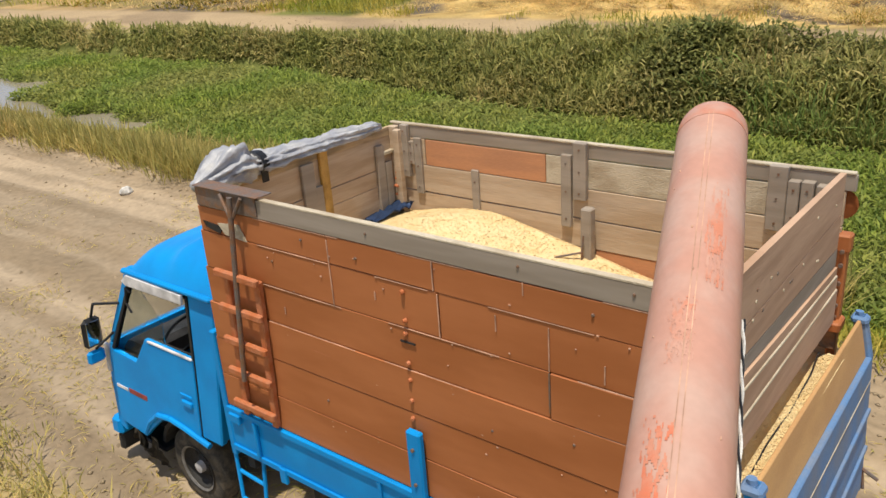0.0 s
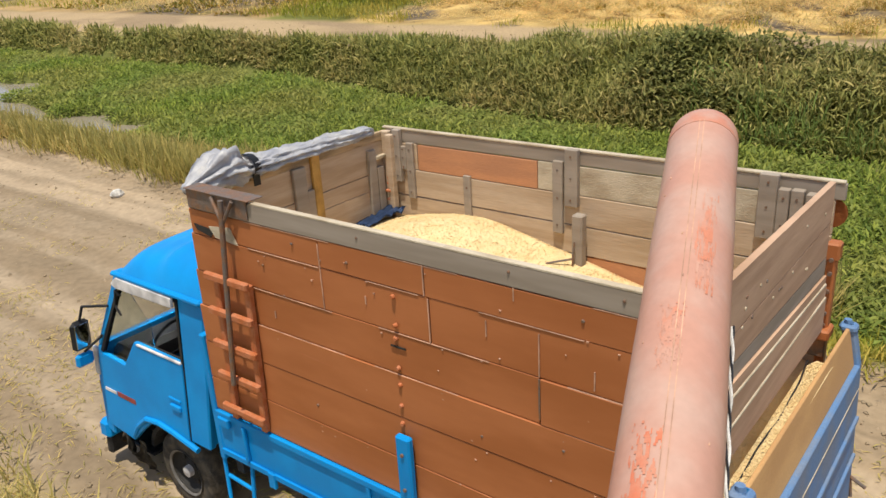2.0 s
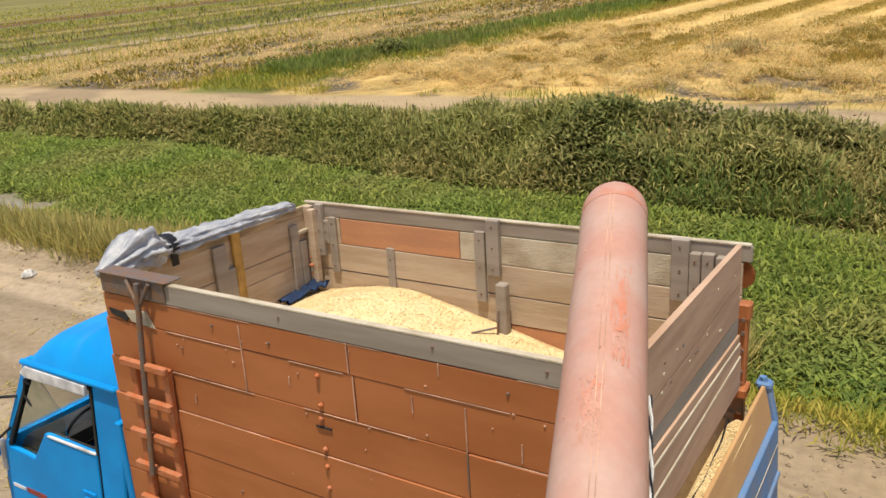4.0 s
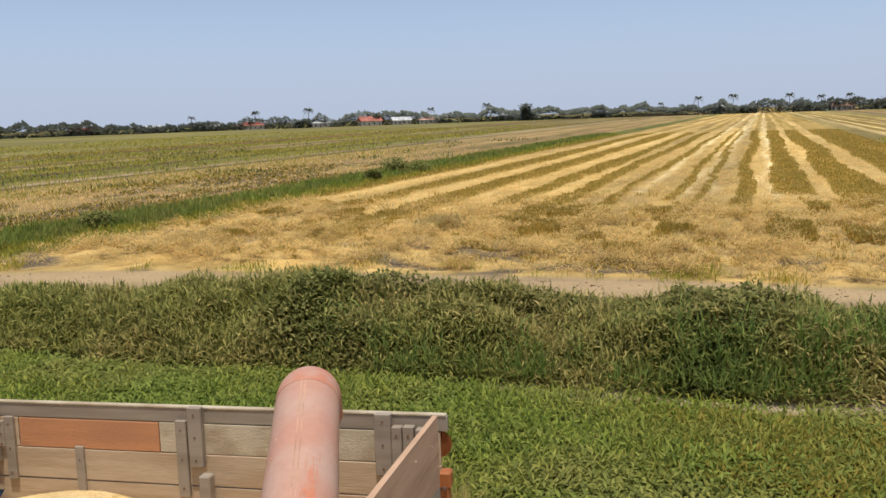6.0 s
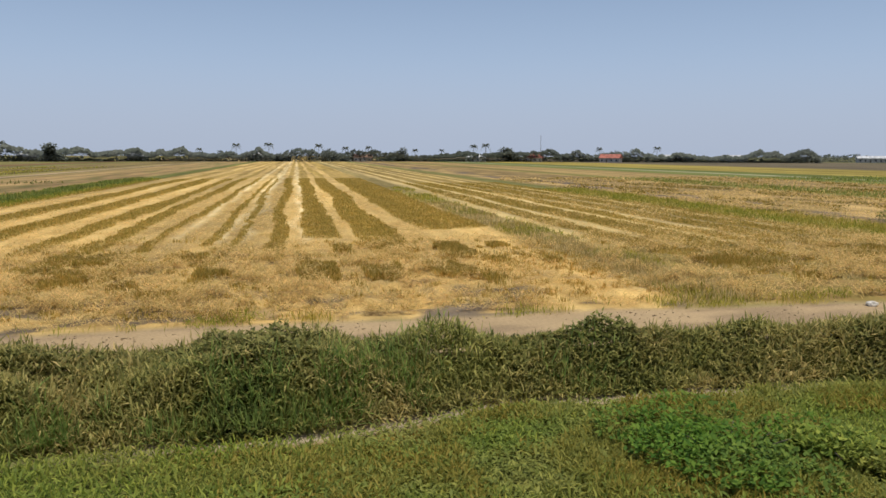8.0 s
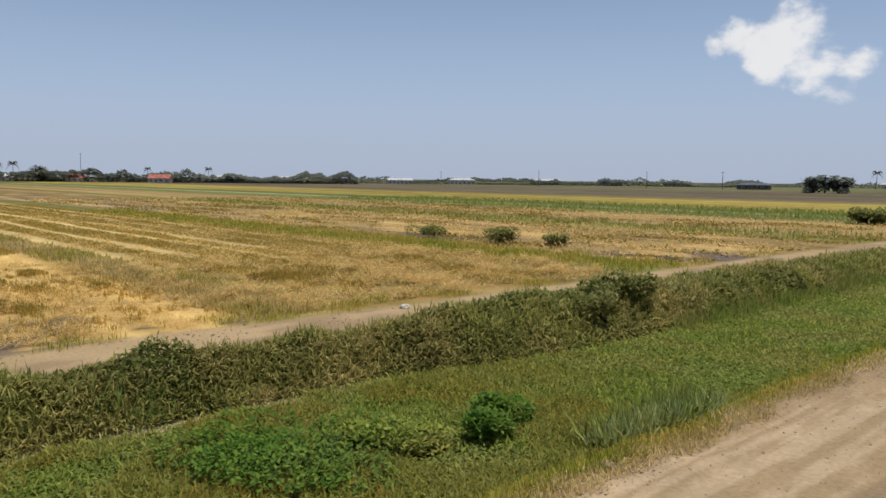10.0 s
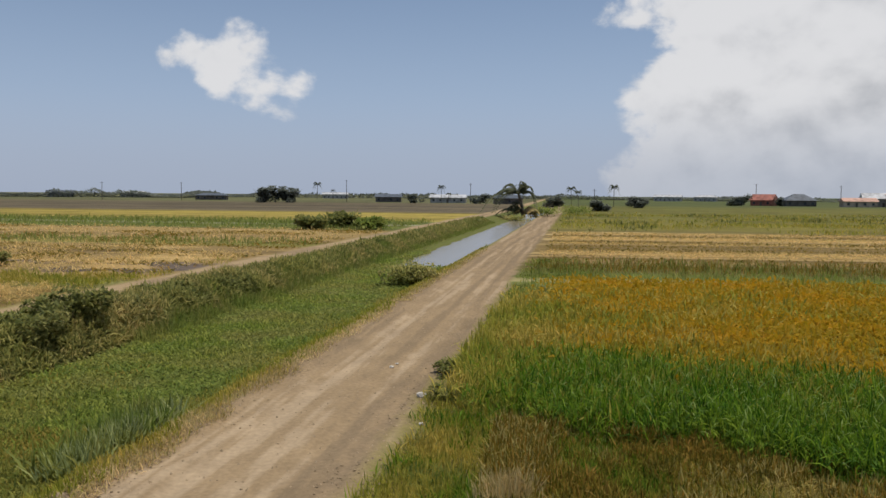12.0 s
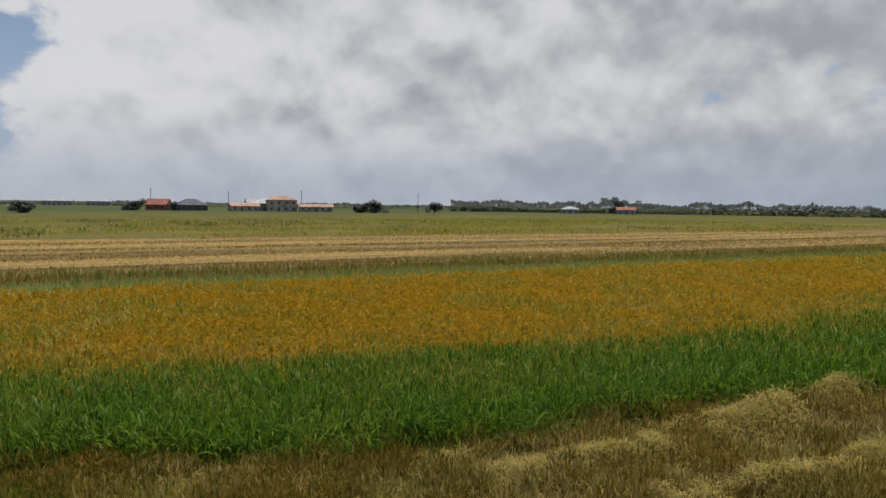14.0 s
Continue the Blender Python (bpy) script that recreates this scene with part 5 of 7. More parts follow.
def wheel(x, y, face):
    """Tyre with tread shoulders, dished rim, hub and nuts; face -1 looks to the harvester."""
    t = part("wheel", lathe([(0.2, -0.09), (0.29, -0.105), (0.34, -0.1), (0.375, -0.075), (0.38, 0.0), (0.375, 0.075), (0.34, 0.1), (0.29, 0.105), (0.2, 0.09)]), M_RUBBER, truck, "dusty black tyre on a grey rim", smooth=True)
    t.matrix_local = pose(x, y, 0.28)
    part("rim", lathe([(0.21, face * 0.085), (0.2, face * 0.06), (0.17, face * 0.035), (0.1, face * 0.02), (0.08, face * 0.055), (0.0, face * 0.06)]), M_CHASSIS, t, "dark dished rim", smooth=True)
    part("rim_ring", lathe([(0.205, face * 0.1), (0.225, face * 0.112), (0.21, face * 0.085)]), M_RIM, t)
    part("hub", lathe([(0.055, face * 0.05), (0.05, face * 0.1), (0.0, face * 0.11)], 16), M_WHITE, t, "pale hub cap")
    for k in range(5):
        a = 2 * math.pi * k / 5
        part("rim_hole", tube((0.14 * math.cos(a), face * 0.026, 0.14 * math.sin(a)), (0.14 * math.cos(a), face * 0.034, 0.14 * math.sin(a)), 0.026, n=10), M_BLACK, t)


wheel(-0.93, 0.25, -1)
wheel(-0.93, 1.83, 1)
for x, y, fc in ((2.55, 0.24, -1), (2.55, 1.84, 1), (2.55, 0.47, 1), (2.55, 1.61, -1)):
    wheel(x, y, fc)
for y0, y1 in ((C0 - 0.03, C0 + 0.26), (C1 - 0.26, C1 + 0.03)):
    bm = bmesh.new()
    for k in range(9):
        a0, a1 = math.radians(52 + 13 * k), math.radians(52 + 13 * (k + 1))
        q = [(-0.93 + 0.47 * math.cos(a0), 0.32 + 0.44 * math.sin(a0)), (-0.93 + 0.47 * math.cos(a1), 0.32 + 0.44 * math.sin(a1)),
             (-0.93 + 0.43 * math.cos(a1), 0.32 + 0.4 * math.sin(a1)), (-0.93 + 0.43 * math.cos(a0), 0.32 + 0.4 * math.sin(a0))]
        va = [bm.verts.new((x, y0, z)) for x, z in q]
        vb = [bm.verts.new((x, y1, z)) for x, z in q]
        for i in range(4):
            bm.faces.new((va[i], va[(i + 1) % 4], vb[(i + 1) % 4], vb[i]))
        bm.faces.new(va[::-1])
        bm.faces.new(vb)
    bmesh.ops.remove_doubles(bm, verts=bm.verts, dist=1e-4)
    part("mudguard", bm, M_CHASSIS, truck, "dark wheel arch lining")
for y in (C0 - 0.1, C1 + 0.1):
    bm = bmesh.new()
    lip = [(-1.5, 0.5), (-1.4, 0.64), (-1.24, 0.77), (-1.05, 0.8), (-0.85, 0.78), (-0.52, 0.72)]
    for (xa, za), (xb, zb) in zip(lip, lip[1:]):
        add_tube(bm, (xa, y, za), (xb, y, zb), 0.026, n=8)
    part("arch_lip", bm, M_BLUE, truck)
bm = bmesh.new()          # torn rubber flap ahead of the front wheel
g = [[bm.verts.new((-1.7 + 0.36 * i / 8 + 0.03 * noise.noise((i * 0.9, j * 0.8, 1)), 0.13 + 0.07 * noise.noise((i * 0.5, j * 0.6, 5)) - 0.012 * j,
                    0.12 + (0.3 + 0.1 * math.sin(i * 1.1)) * j / 8)) for j in range(9)] for i in range(9)]
for i in range(8):
    for j in range(8):
        bm.faces.new((g[i][j], g[i + 1][j], g[i + 1][j + 1], g[i][j + 1]))
bmesh.ops.solidify(bm, geom=bm.faces[:], thickness=0.008)
part("mud_flap", bm, M_RUBBER, truck, "torn dark rubber flap", smooth=True)
part("step", box((-1.85, C0 - 0.02, 0.26), (-1.4, C0 + 0.2, 0.3), 0.01), M_BLACK, truck)
for y in (0.62, 1.42):
    part("chassis_rail", box((-1.7, y - 0.04, 0.55), (3.7, y + 0.04, 0.75), 0.01), M_CHASSIS, truck)
for x in (-0.93, 2.55):
    part("axle", tube((x, 0.3, 0.28), (x, 1.78, 0.28), 0.06), M_CHASSIS, truck)
part("fuel_tank", box((0.5, 0.2, 0.45), (1.3, 0.55, 0.82), 0.05), M_CHASSIS, truck, "dark fuel tank under the bed")
for x in (0.0, 0.8, 1.6, 2.2, 3.0, 3.6):
    part("cross_member", box((x, 0.05, 0.75), (x + 0.08, W - 0.05, 0.9)), M_CHASSIS, truck)
part("bed_floor", box((-0.05, 0.02, 0.9), (3.82, W - 0.02, 0.96)), M_WOOD, truck)
part("rear_mudflap", box((3.05, 0.12, 0.35), (3.07, 0.6, 0.85)), M_BLACK, truck)

# steel drop sides of the bed
for y0, y1, out in ((-0.015, 0.025, -1), (W - 0.025, W + 0.015, 1)):
    s = part("drop_side", box((-0.03, y0, 0.95), (3.84, y1, 1.335), 0.008), M_BLUE, truck, "bright blue steel drop side")
    yo = y0 if out < 0 else y1
    part("top_rail", box((-0.03, min(yo, yo + out * 0.02), 1.29), (3.84, max(yo, yo + out * 0.02), 1.34), 0.005), M_BLUE, s)
    part("bottom_rail", box((-0.03, min(yo, yo + out * 0.02), 0.95), (3.84, max(yo, yo + out * 0.02), 1.0), 0.005), M_BLUE, s)
    for x in (0.25, 1.48, 2.7):
        part("rib", box((x, min(yo, yo + out * 0.018), 1.0), (x + 0.035, max(yo, yo + out * 0.018), 1.29), 0.005), M_BLUE, s)
    part("latch", box((0.0, min(yo, yo + out * 0.035), 1.22), (0.12, max(yo, yo + out * 0.035), 1.3), 0.008), M_BLUE, s)
    part("latch", box((0.27, min(yo, yo + out * 0.035), 1.0), (0.3, max(yo, yo + out * 0.035), 1.3), 0.008), M_BLUE, s)
    for x in (0.5, 1.46, 2.4, 3.3):
        part("hinge", box((x, min(yo, yo + out * 0.03), 0.87), (x + 0.07, max(yo, yo + out * 0.03), 1.0), 0.006), M_BLUE, s)
    strap = part("stake", box((1.805, min(yo, yo + out * 0.05), 0.98), (1.915, max(yo, yo + out * 0.01), 1.82), 0.012), M_BLUE, truck, "flat blue steel stake")
    for z in (1.15, 1.45, 1.7):
        part("bolt_head", tube((1.86, yo + out * 0.045, z), (1.86, yo + out * 0.062, z), 0.012, n=8), M_STEEL, strap)
bm = bmesh.new()          # steel step under the bed, behind the cab
for a, b in (((-0.1, 0.02, 0.95), (-0.02, -0.04, 0.5)), ((-0.02, -0.04, 0.5), (0.26, -0.04, 0.48)), ((0.26, -0.04, 0.48), (0.24, 0.02, 0.92)), ((-0.06, 0.0, 0.72), (0.25, 0.0, 0.7))):
    add_tube(bm, a, b, 0.016, n=8)
part("bed_step", bm, M_BLUE, truck, "bent blue steel step")
part("front_post", box((-0.09, -0.02, 0.88), (-0.03, 0.05, 1.95), 0.008), M_BLUE, truck)

# wooden walls: boards set edge to edge, each a little out of line
T = 0.035
jit = random.Random(4)
LEVELS = [1.34, 1.615, 1.915, 2.205, 2.475, 2.75, 2.93, 3.055]
FAR_LEVELS = [1.34, 1.56, 1.91, 2.235, 2.464, 2.7, 2.925, 3.035]
FRONT_LEVELS = [1.34, 1.6, 1.91, 2.3, 2.54, 2.68, 2.945, 3.02]


def board(lo, hi, mat, parent, slope=0.0):
    """One plank, a little out of line; slope lifts its far end."""
    bm = box(lo, hi, 0.0035)
    j = [jit.uniform(-0.004, 0.004) for _ in range(3)]
    for v in bm.verts:
        v.co += Vector((j[0], j[1], j[2] * 0.4)) + Vector((0, jit.uniform(-0.002, 0.002), 0))
        v.co.z += slope * (v.co.x - lo[0])
    return part("board", bm, mat, parent)


def front_edge(z):
    """The front ends of the near boards step back towards the top."""
    return -0.035 + 0.09 * (z - 1.9)


near_wall = part("near_wall", box((0.1, T, 1.34), (0.17, T + 0.05, 3.02), 0.006), M_WOOD, truck, "tall wall of orange-painted boards")
for k, (z0, z1) in enumerate(zip(LEVELS, LEVELS[1:])):
    x0 = front_edge((z0 + z1) / 2)
    if k in (3, 4, 5):      # boards butted end to end
        cut = {5: (1.275, 2.06), 4: (2.083,), 3: (2.764,)}[k]
        for e0, e1 in zip((x0,) + cut, cut + (L,)):
            board((e0 + 0.002, 0.0, z0 + 0.0025), (e1 - 0.002, T, z1 - 0.0025), M_ORANGE, near_wall)
    else:
        board((x0, 0.0, z0 + 0.0025), (L, T, z1 - 0.0025), M_WOOD_GREY if k == 6 else M_ORANGE, near_wall)
for x in (0.9, 1.82, 2.75, 3.45):
    part("upright", box((x - 0.045, T, 1.34), (x + 0.045, T + 0.06, 2.96), 0.006), M_WOOD, near_wall)
part("capping", box((0.7, -0.003, 3.05), (L, T + 0.003, 3.064), 0.003), M_PALE, near_wall, "pale top edge")
for z in LEVELS[3:7]:      # bare worn edges where the boards meet
    x = 0.62
    while x < L - 0.1:
        ln = jit.uniform(0.25, 0.8)
        part("worn_edge", box((x, -0.0012, z - 0.005), (min(x + ln, L), 0.004, z - 0.0015)), M_SCRATCH, near_wall, "bare worn edge of a board")
        x += ln + jit.uniform(0.15, 0.9)
part("corner_plate", box((0.075, -0.014, 2.945), (0.68, -0.003, 3.075), 0.003), M_STEEL, near_wall, "dark sheet-metal corner plate")
part("corner_plate_top", box((0.075, -0.03, 3.076), (0.72, 0.1, 3.084), 0.002), M_STEEL, near_wall, "dark sheet-metal corner plate")
part("patch", prism([(0.09, 2.83), (0.3, 2.815), (0.26, 2.76), (0.12, 2.79)], -0.006, -0.001), M_CHASSIS, near_wall, "dark slanted patch")
part("patch", prism([(0.25, 2.835), (0.47, 2.86), (0.53, 2.75), (0.31, 2.765)], -0.0065, -0.0015), M_PALE, near_wall, "pale worn patch")
for x, z0, z1 in ((1.27, 2.475, 2.9), (2.055, 2.755, 2.93), (2.078, 2.48, 2.74), (2.76, 2.48, 2.72)):
    part("joint_line", box((x, -0.0035, z0), (x + 0.006, 0.002, z1)), M_SCRATCH, near_wall, "pale butt joint of two boards")
part("joint_line", box((2.76, -0.0075, 2.24), (2.769, -0.002, 2.47)), M_STEEL, near_wall, "dark butt joint of two boards")
for x, z, h in ((1.62, 2.6, 0.05), (2.45, 2.62, 0.09), (2.62, 2.86, 0.07), (3.06, 2.5, 0.1), (0.8, 2.3, 0.05)):
    part("scratch", box((x, -0.0035, z), (x + 0.006, 0.002, z + h)), M_SCRATCH, near_wall, "pale scratch in the paint")
for x in (1.0, 1.6, 2.1, 2.9):
    part("scratch", prism([(x, 2.1 - 0.06 * (x - 1)), (x + 0.5, 2.075 - 0.06 * (x - 1)), (x + 0.5, 2.08 - 0.06 * (x - 1)), (x, 2.106 - 0.06 * (x - 1))], -0.003, 0.002), M_LADDER, near_wall, "long rubbed line in the paint")
for z in (1.78, 1.875, 2.0, 2.14, 2.25, 2.44, 2.525, 2.7):
    part("bolt_head", tube((1.835 + jit.uniform(-0.012, 0.012), 0.0, z), (1.835, -0.02, z), 0.016, 0.011, 8), M_LADDER, near_wall)
part("slot", box((1.79, -0.0065, 2.38), (1.9, -0.001, 2.392)), M_CHASSIS, near_wall, "dark slot in the boards")
for _ in range(46):
    x, z, h = jit.uniform(0.7, 3.3), jit.uniform(1.45, 2.9), jit.uniform(0.004, 0.008)
    part("paint_chip", box((x, -0.0035, z), (x + h * 1.6, 0.002, z + h)), M_SCRATCH, near_wall)
for x, z in ((0.75, 2.66), (1.05, 2.86), (1.5, 2.83), (3.0, 2.85), (2.4, 2.0), (1.1, 1.75), (2.9, 2.1), (1.6, 3.0), (2.6, 3.01), (3.2, 3.0)):
    part("nail_head", tube((x, 0.0, z), (x, -0.008, z), 0.01, 0.007, 6), M_STEEL, near_wall)

far_wall = part("far_wall", box((0.03, W - T - 0.06, 1.34), (0.1, W - T, 3.02), 0.006), M_WOOD, truck, "tall wall of weathered boards")
for k, (z0, z1) in enumerate(zip(FAR_LEVELS, FAR_LEVELS[1:])):
    if k == 5:          # the upper board is patched from painted and pale lengths
        for x0, x1, m in ((0.03, 0.37, M_WOOD), (0.374, 1.53, M_FADED), (1.534, 1.72, M_PALE), (1.724, 3.3, M_PALE), (3.304, L, M_WOOD)):
            board((x0, W - T, z0 + 0.004), (x1, W, z1 - 0.004), m, far_wall)
    elif k == 3:
        board((0.03, W - T, z0 + 0.004), (1.95, W, z1 - 0.004), M_WOOD, far_wall)
        board((1.955, W - T, z0 + 0.004), (L, W, z1 - 0.004), M_WOOD, far_wall)
    elif k == 2:
        board((0.03, W - T, z0 + 0.004), (1.95, W, z1 - 0.004), M_WOOD, far_wall)
        board((1.955, W - T, z0 + 0.004), (L, W, z1 - 0.004), M_FADED, far_wall)
    else:
        board((0.03, W - T, z0 + 0.004), (L + (0.05 if k == 6 else 0), W, z1 - 0.004), M_WOOD_GREY if k == 6 else M_WOOD, far_wall)
part("capping", box((0.0, W - T - 0.004, 3.03), (L + 0.045, W + 0.004, 3.048), 0.005), M_PALE, far_wall, "pale top edge")
for x, z0, z1, w, d in ((0.305, 2.45, 2.935, 0.075, 0.03), (0.235, 2.7, 2.9, 0.06, 0.03), (0.885, 1.9, 2.725, 0.07, 0.025), (1.725, 2.39, 2.95, 0.085, 0.035), (1.843, 2.62, 3.052, 0.105, 0.05),
                        (3.22, 2.626, 3.05, 0.115, 0.05), (3.318, 2.5, 2.968, 0.07, 0.06), (3.398, 2.5, 2.972, 0.075, 0.06), (3.475, 2.5, 2.96, 0.05, 0.07), (0.18, 2.59, 3.04, 0.075, 0.05)):
    bt = part("batten", box((x - w / 2, W - T - d, z0), (x + w / 2, W - T, z1), 0.005), M_WOOD_GREY, far_wall)
    for q in (0.12, 0.5, 0.88):
        part("nail_head", tube((x, W - T - d, z0 + (z1 - z0) * q), (x, W - T - d - 0.005, z0 + (z1 - z0) * q), 0.008, n=6), M_STEEL, bt)
part("bottom_post", box((1.9, W - T - 0.14, 0.96), (1.985, W - T - 0.06, 2.595), 0.01), M_WOOD_GREY, truck, "sawn-off wooden post standing in the grain")
bm = bmesh.new()
add_tube(bm, (1.93, W - 0.21, 2.27), (1.79, W - 0.34, 2.255), 0.008, n=6)
add_tube(bm, (1.79, W - 0.34, 2.255), (1.7, W - 0.42, 2.16), 0.008, n=6)
add_tube(bm, (1.94, W - 0.2, 2.4), (1.93, W - 0.22, 2.15), 0.007, n=6)
part("tie_rod", bm, M_STEEL, truck, "thin bent steel rod")

front_wall = part("front_wall", box((0.1, W - 0.13, 1.34), (0.16, W - 0.07, 3.0), 0.006), M_WOOD, truck, "front wall of weathered boards")
for k, (z0, z1) in enumerate(zip(FRONT_LEVELS, FRONT_LEVELS[1:])):
    board((0.0, T + 0.004, z0 - 0.001), (0.032, W - T - 0.004, z1 - 0.003), M_TAN if k == 6 else M_WOOD, front_wall)
for y, z0, z1, m, w in ((1.177, 2.3, 3.018, M_YELLOW, 0.085), (1.0, 2.2, 2.945, M_WOOD_GREY, 0.13), (1.095, 2.2, 2.743, M_WOOD_GREY, 0.075), (1.82, 2.2, 2.89, M_WOOD_GREY, 0.09), (1.915, 2.2, 2.73, M_WOOD_GREY, 0.08)):
    part("batten", box((0.032, y - w / 2, z0), (0.065, y + w / 2, z1), 0.005), m, front_wall)
part("brace", box((0.032, 1.86, 2.795), (0.07, 2.03, 2.825), 0.004), M_PALE, front_wall)
bm = box((0.085, W - 0.115, 1.0), (0.115, W - 0.085, 2.6), 0.006)
for z, w in ((2.42, 0.03), (2.5, 0.045), (2.56, 0.02)):
    add_box(bm, (0.075, W - 0.1 - w, z), (0.125, W - 0.1 + w, z + 0.02), 0.004)
bmesh.ops.create_icosphere(bm, subdivisions=1, radius=0.025, matrix=Matrix.Translation((0.1, W - 0.1, 2.615)))
part("corner_stake", bm, M_LADDER, truck, "rusty orange turnbuckle stake in the corner")

rear_wall = part("rear_wall", box((L - 0.06, 0.06, 2.2), (L - 0.03, 0.13, 3.05), 0.006), M_WOOD, truck, "lift-out rear wall of weathered boards")
REAR = ((2.085, 2.2, 0.03), (2.315, 2.372, 0.022), (2.4, 2.53, 0.014), (2.46, 2.61, 0.0), (2.58, 2.69, 0.0), (2.81, 2.838, 0.0), (3.06, 3.135, 0.0))
for k, (lo, hi) in enumerate(zip(REAR, REAR[1:])):      # far and near heights of each joint; the lower boards stand proud
    bm = box((L - 0.03, 0.03, 0.0), (L + 0.005 + lo[2], W - 0.1, 1.0), 0.004)
    for v in bm.verts:
        q = v.co.y / W
        z0, z1 = lo[0] * q + lo[1] * (1 - q) + 0.003, hi[0] * q + hi[1] * (1 - q) - 0.003
        v.co.z = z0 + (z1 - z0) * v.co.z
    part("board", bm, M_WOOD_GREY if k == 3 else M_REAR, rear_wall)
# pale strips that put the sunlit tops of the stepped boards into colour
for k, (lo, x) in enumerate(((REAR[1], 0.027), (REAR[2], 0.019))):
    bm = box((L - 0.01, 0.05, 0.0), (L + x + 0.008, W - 0.11, 0.014), 0.003)
    for v in bm.verts:
        v.co.z += lo[0] * v.co.y / W + lo[1] * (1 - v.co.y / W) - 0.004
    part("worn_edge", bm, M_PALE, rear_wall, "pale strip for a sunlit board edge")
for _ in range(14):
    y, z = jit.uniform(0.3, 1.8), jit.uniform(2.65, 3.0)
    part("nail_head", tube((L + 0.005, y, z), (L + 0.01, y, z), 0.009, n=6), M_PALE if _ % 3 else M_STEEL, rear_wall)
for y in (W - 0.07,):
    ps = part("corner_post", box((L + 0.0, y, 1.3), (L + 0.055, y + 0.085, 2.6), 0.01), M_ORANGE, truck, "orange-painted corner post")
    for z in (2.12, 2.2, 2.35, 2.47, 2.56):
        part("bolt_head", tube((L + 0.03, y - 0.004, z), (L + 0.03, y - 0.02, z), 0.014, n=8), M_STEEL, ps)
    part("shoulder", box((L - 0.015, y - 0.005, 2.55), (L + 0.07, y + 0.09, 2.665), 0.012), M_ORANGE, ps)
    part("shoulder", box((L - 0.02, y - 0.06, 2.03), (L + 0.08, y + 0.09, 2.1), 0.012), M_ORANGE, ps)
    part("strap_plate", box((L - 0.04, y - 0.03, 1.9), (L + 0.06, y - 0.008, 2.03), 0.006), M_STEEL, ps, "dark steel strap plate")
bm = bmesh.new()
for i in range(13):
    a = math.pi * (i / 12 - 0.5)
    bm.verts.new((L - 0.03 + 0.105 * math.cos(a), W - 0.01, 2.84 + 0.1 * math.sin(a)))
bm.faces.new(bm.verts)
bmesh.ops.solidify(bm, geom=bm.faces[:], thickness=0.03)
part("rounded_end", bm, M_ORANGE, truck, "rounded orange board end")


def lean(bm):
    """The tailgate leans in towards its top and rides higher at one end."""
    for v in bm.verts:
        v.co.x += 0.05 * (1.86 - v.co.z) if v.co.z < 1.86 else 0.22 * (1.86 - v.co.z)
        v.co.z += 0.1 * (1 - v.co.y / W) * smooth(1.2, 2.0, v.co.z)
    return bm


def gate_box(lo, hi, bevel=0.0):
    bm = box(lo, hi, bevel)
    bmesh.ops.bisect_plane(bm, geom=bm.verts[:] + bm.edges[:] + bm.faces[:], plane_co=(0, 0, 1.86), plane_no=(0, 0, 1))
    return lean(bm)


tail = part("tailgate", gate_box((3.83, 0.02, 0.9), (3.865, W - 0.02, 1.87), 0.006), M_BLUE_OLD, truck, "worn blue-grey steel tailgate")
part("plywood_panel", gate_box((3.81, 0.03, 1.8), (3.832, W - 0.02, 2.11), 0.004), M_PLY, tail, "tan plywood panel")
for z in (1.2, 1.48):
    part("rib", gate_box((3.865, 0.02, z), (3.885, W - 0.02, z + 0.03), 0.004), M_BLUE_OLD, tail)
part("worn_edge", gate_box((3.866, 0.02, 1.7), (3.87, W - 0.02, 1.707)), M_PALE, tail, "pale scratched line")
for y in (-0.03, W - 0.03):
    pp = part("gate_post", gate_box((3.78, y, 0.85), (3.86, y + 0.08, 2.13), 0.012), M_BLUE_OLD if y > 1 else M_BLUE, truck, "blue steel gate post")
    part("pin", lean(tube((3.82, y + 0.04, 2.12), (3.82, y + 0.04, 2.155), 0.024, n=8)), M_BLUE_OLD, pp)
    part("pin_eye", lean(box((3.77, y - 0.01, 2.08), (3.87, y + 0.09, 2.13), 0.015)), M_BLUE_OLD, pp)
    part("hook", tube((3.9, y + 0.04, 1.02), (4.0, y + 0.05, 0.96), 0.012, n=6), M_STEEL, pp)
    part("hook", tube((3.9, y + 0.05, 1.0), (3.92, y + 0.05, 0.86), 0.012, n=6), M_STEEL, pp)

# ladder of orange bars on the near wall, with a steel pole in front


def slant(bm):
    for v in bm.verts:
        v.co.x += 0.05 * (v.co.z - 1.5)
    return bm


ladder = part("ladder", slant(box((0.21, -0.05, 1.36), (0.265, -0.006, 2.5), 0.008)), M_LADDER, truck, "orange-painted wooden ladder")
part("rail", slant(box((0.525, -0.05, 1.36), (0.58, -0.006, 2.5), 0.008)), M_LADDER, ladder)
for z in (1.44, 1.71, 1.96, 2.215, 2.475):
    part("rung", slant(box((0.155, -0.085, z), (0.595, -0.045, z + 0.055), 0.01)), M_LADDER, ladder)
pole = part("prop_pole", tube((0.387, -0.115, 1.73), (0.485, -0.05, 3.06), 0.018, n=10), M_STEEL, truck, "dark steel prop pole")
part("fork", add_tube(tube((0.47, -0.05, 2.9), (0.36, -0.03, 3.06), 0.013, n=8), (0.47, -0.05, 2.9), (0.57, -0.03, 3.06), 0.013, n=8), M_STEEL, pole)


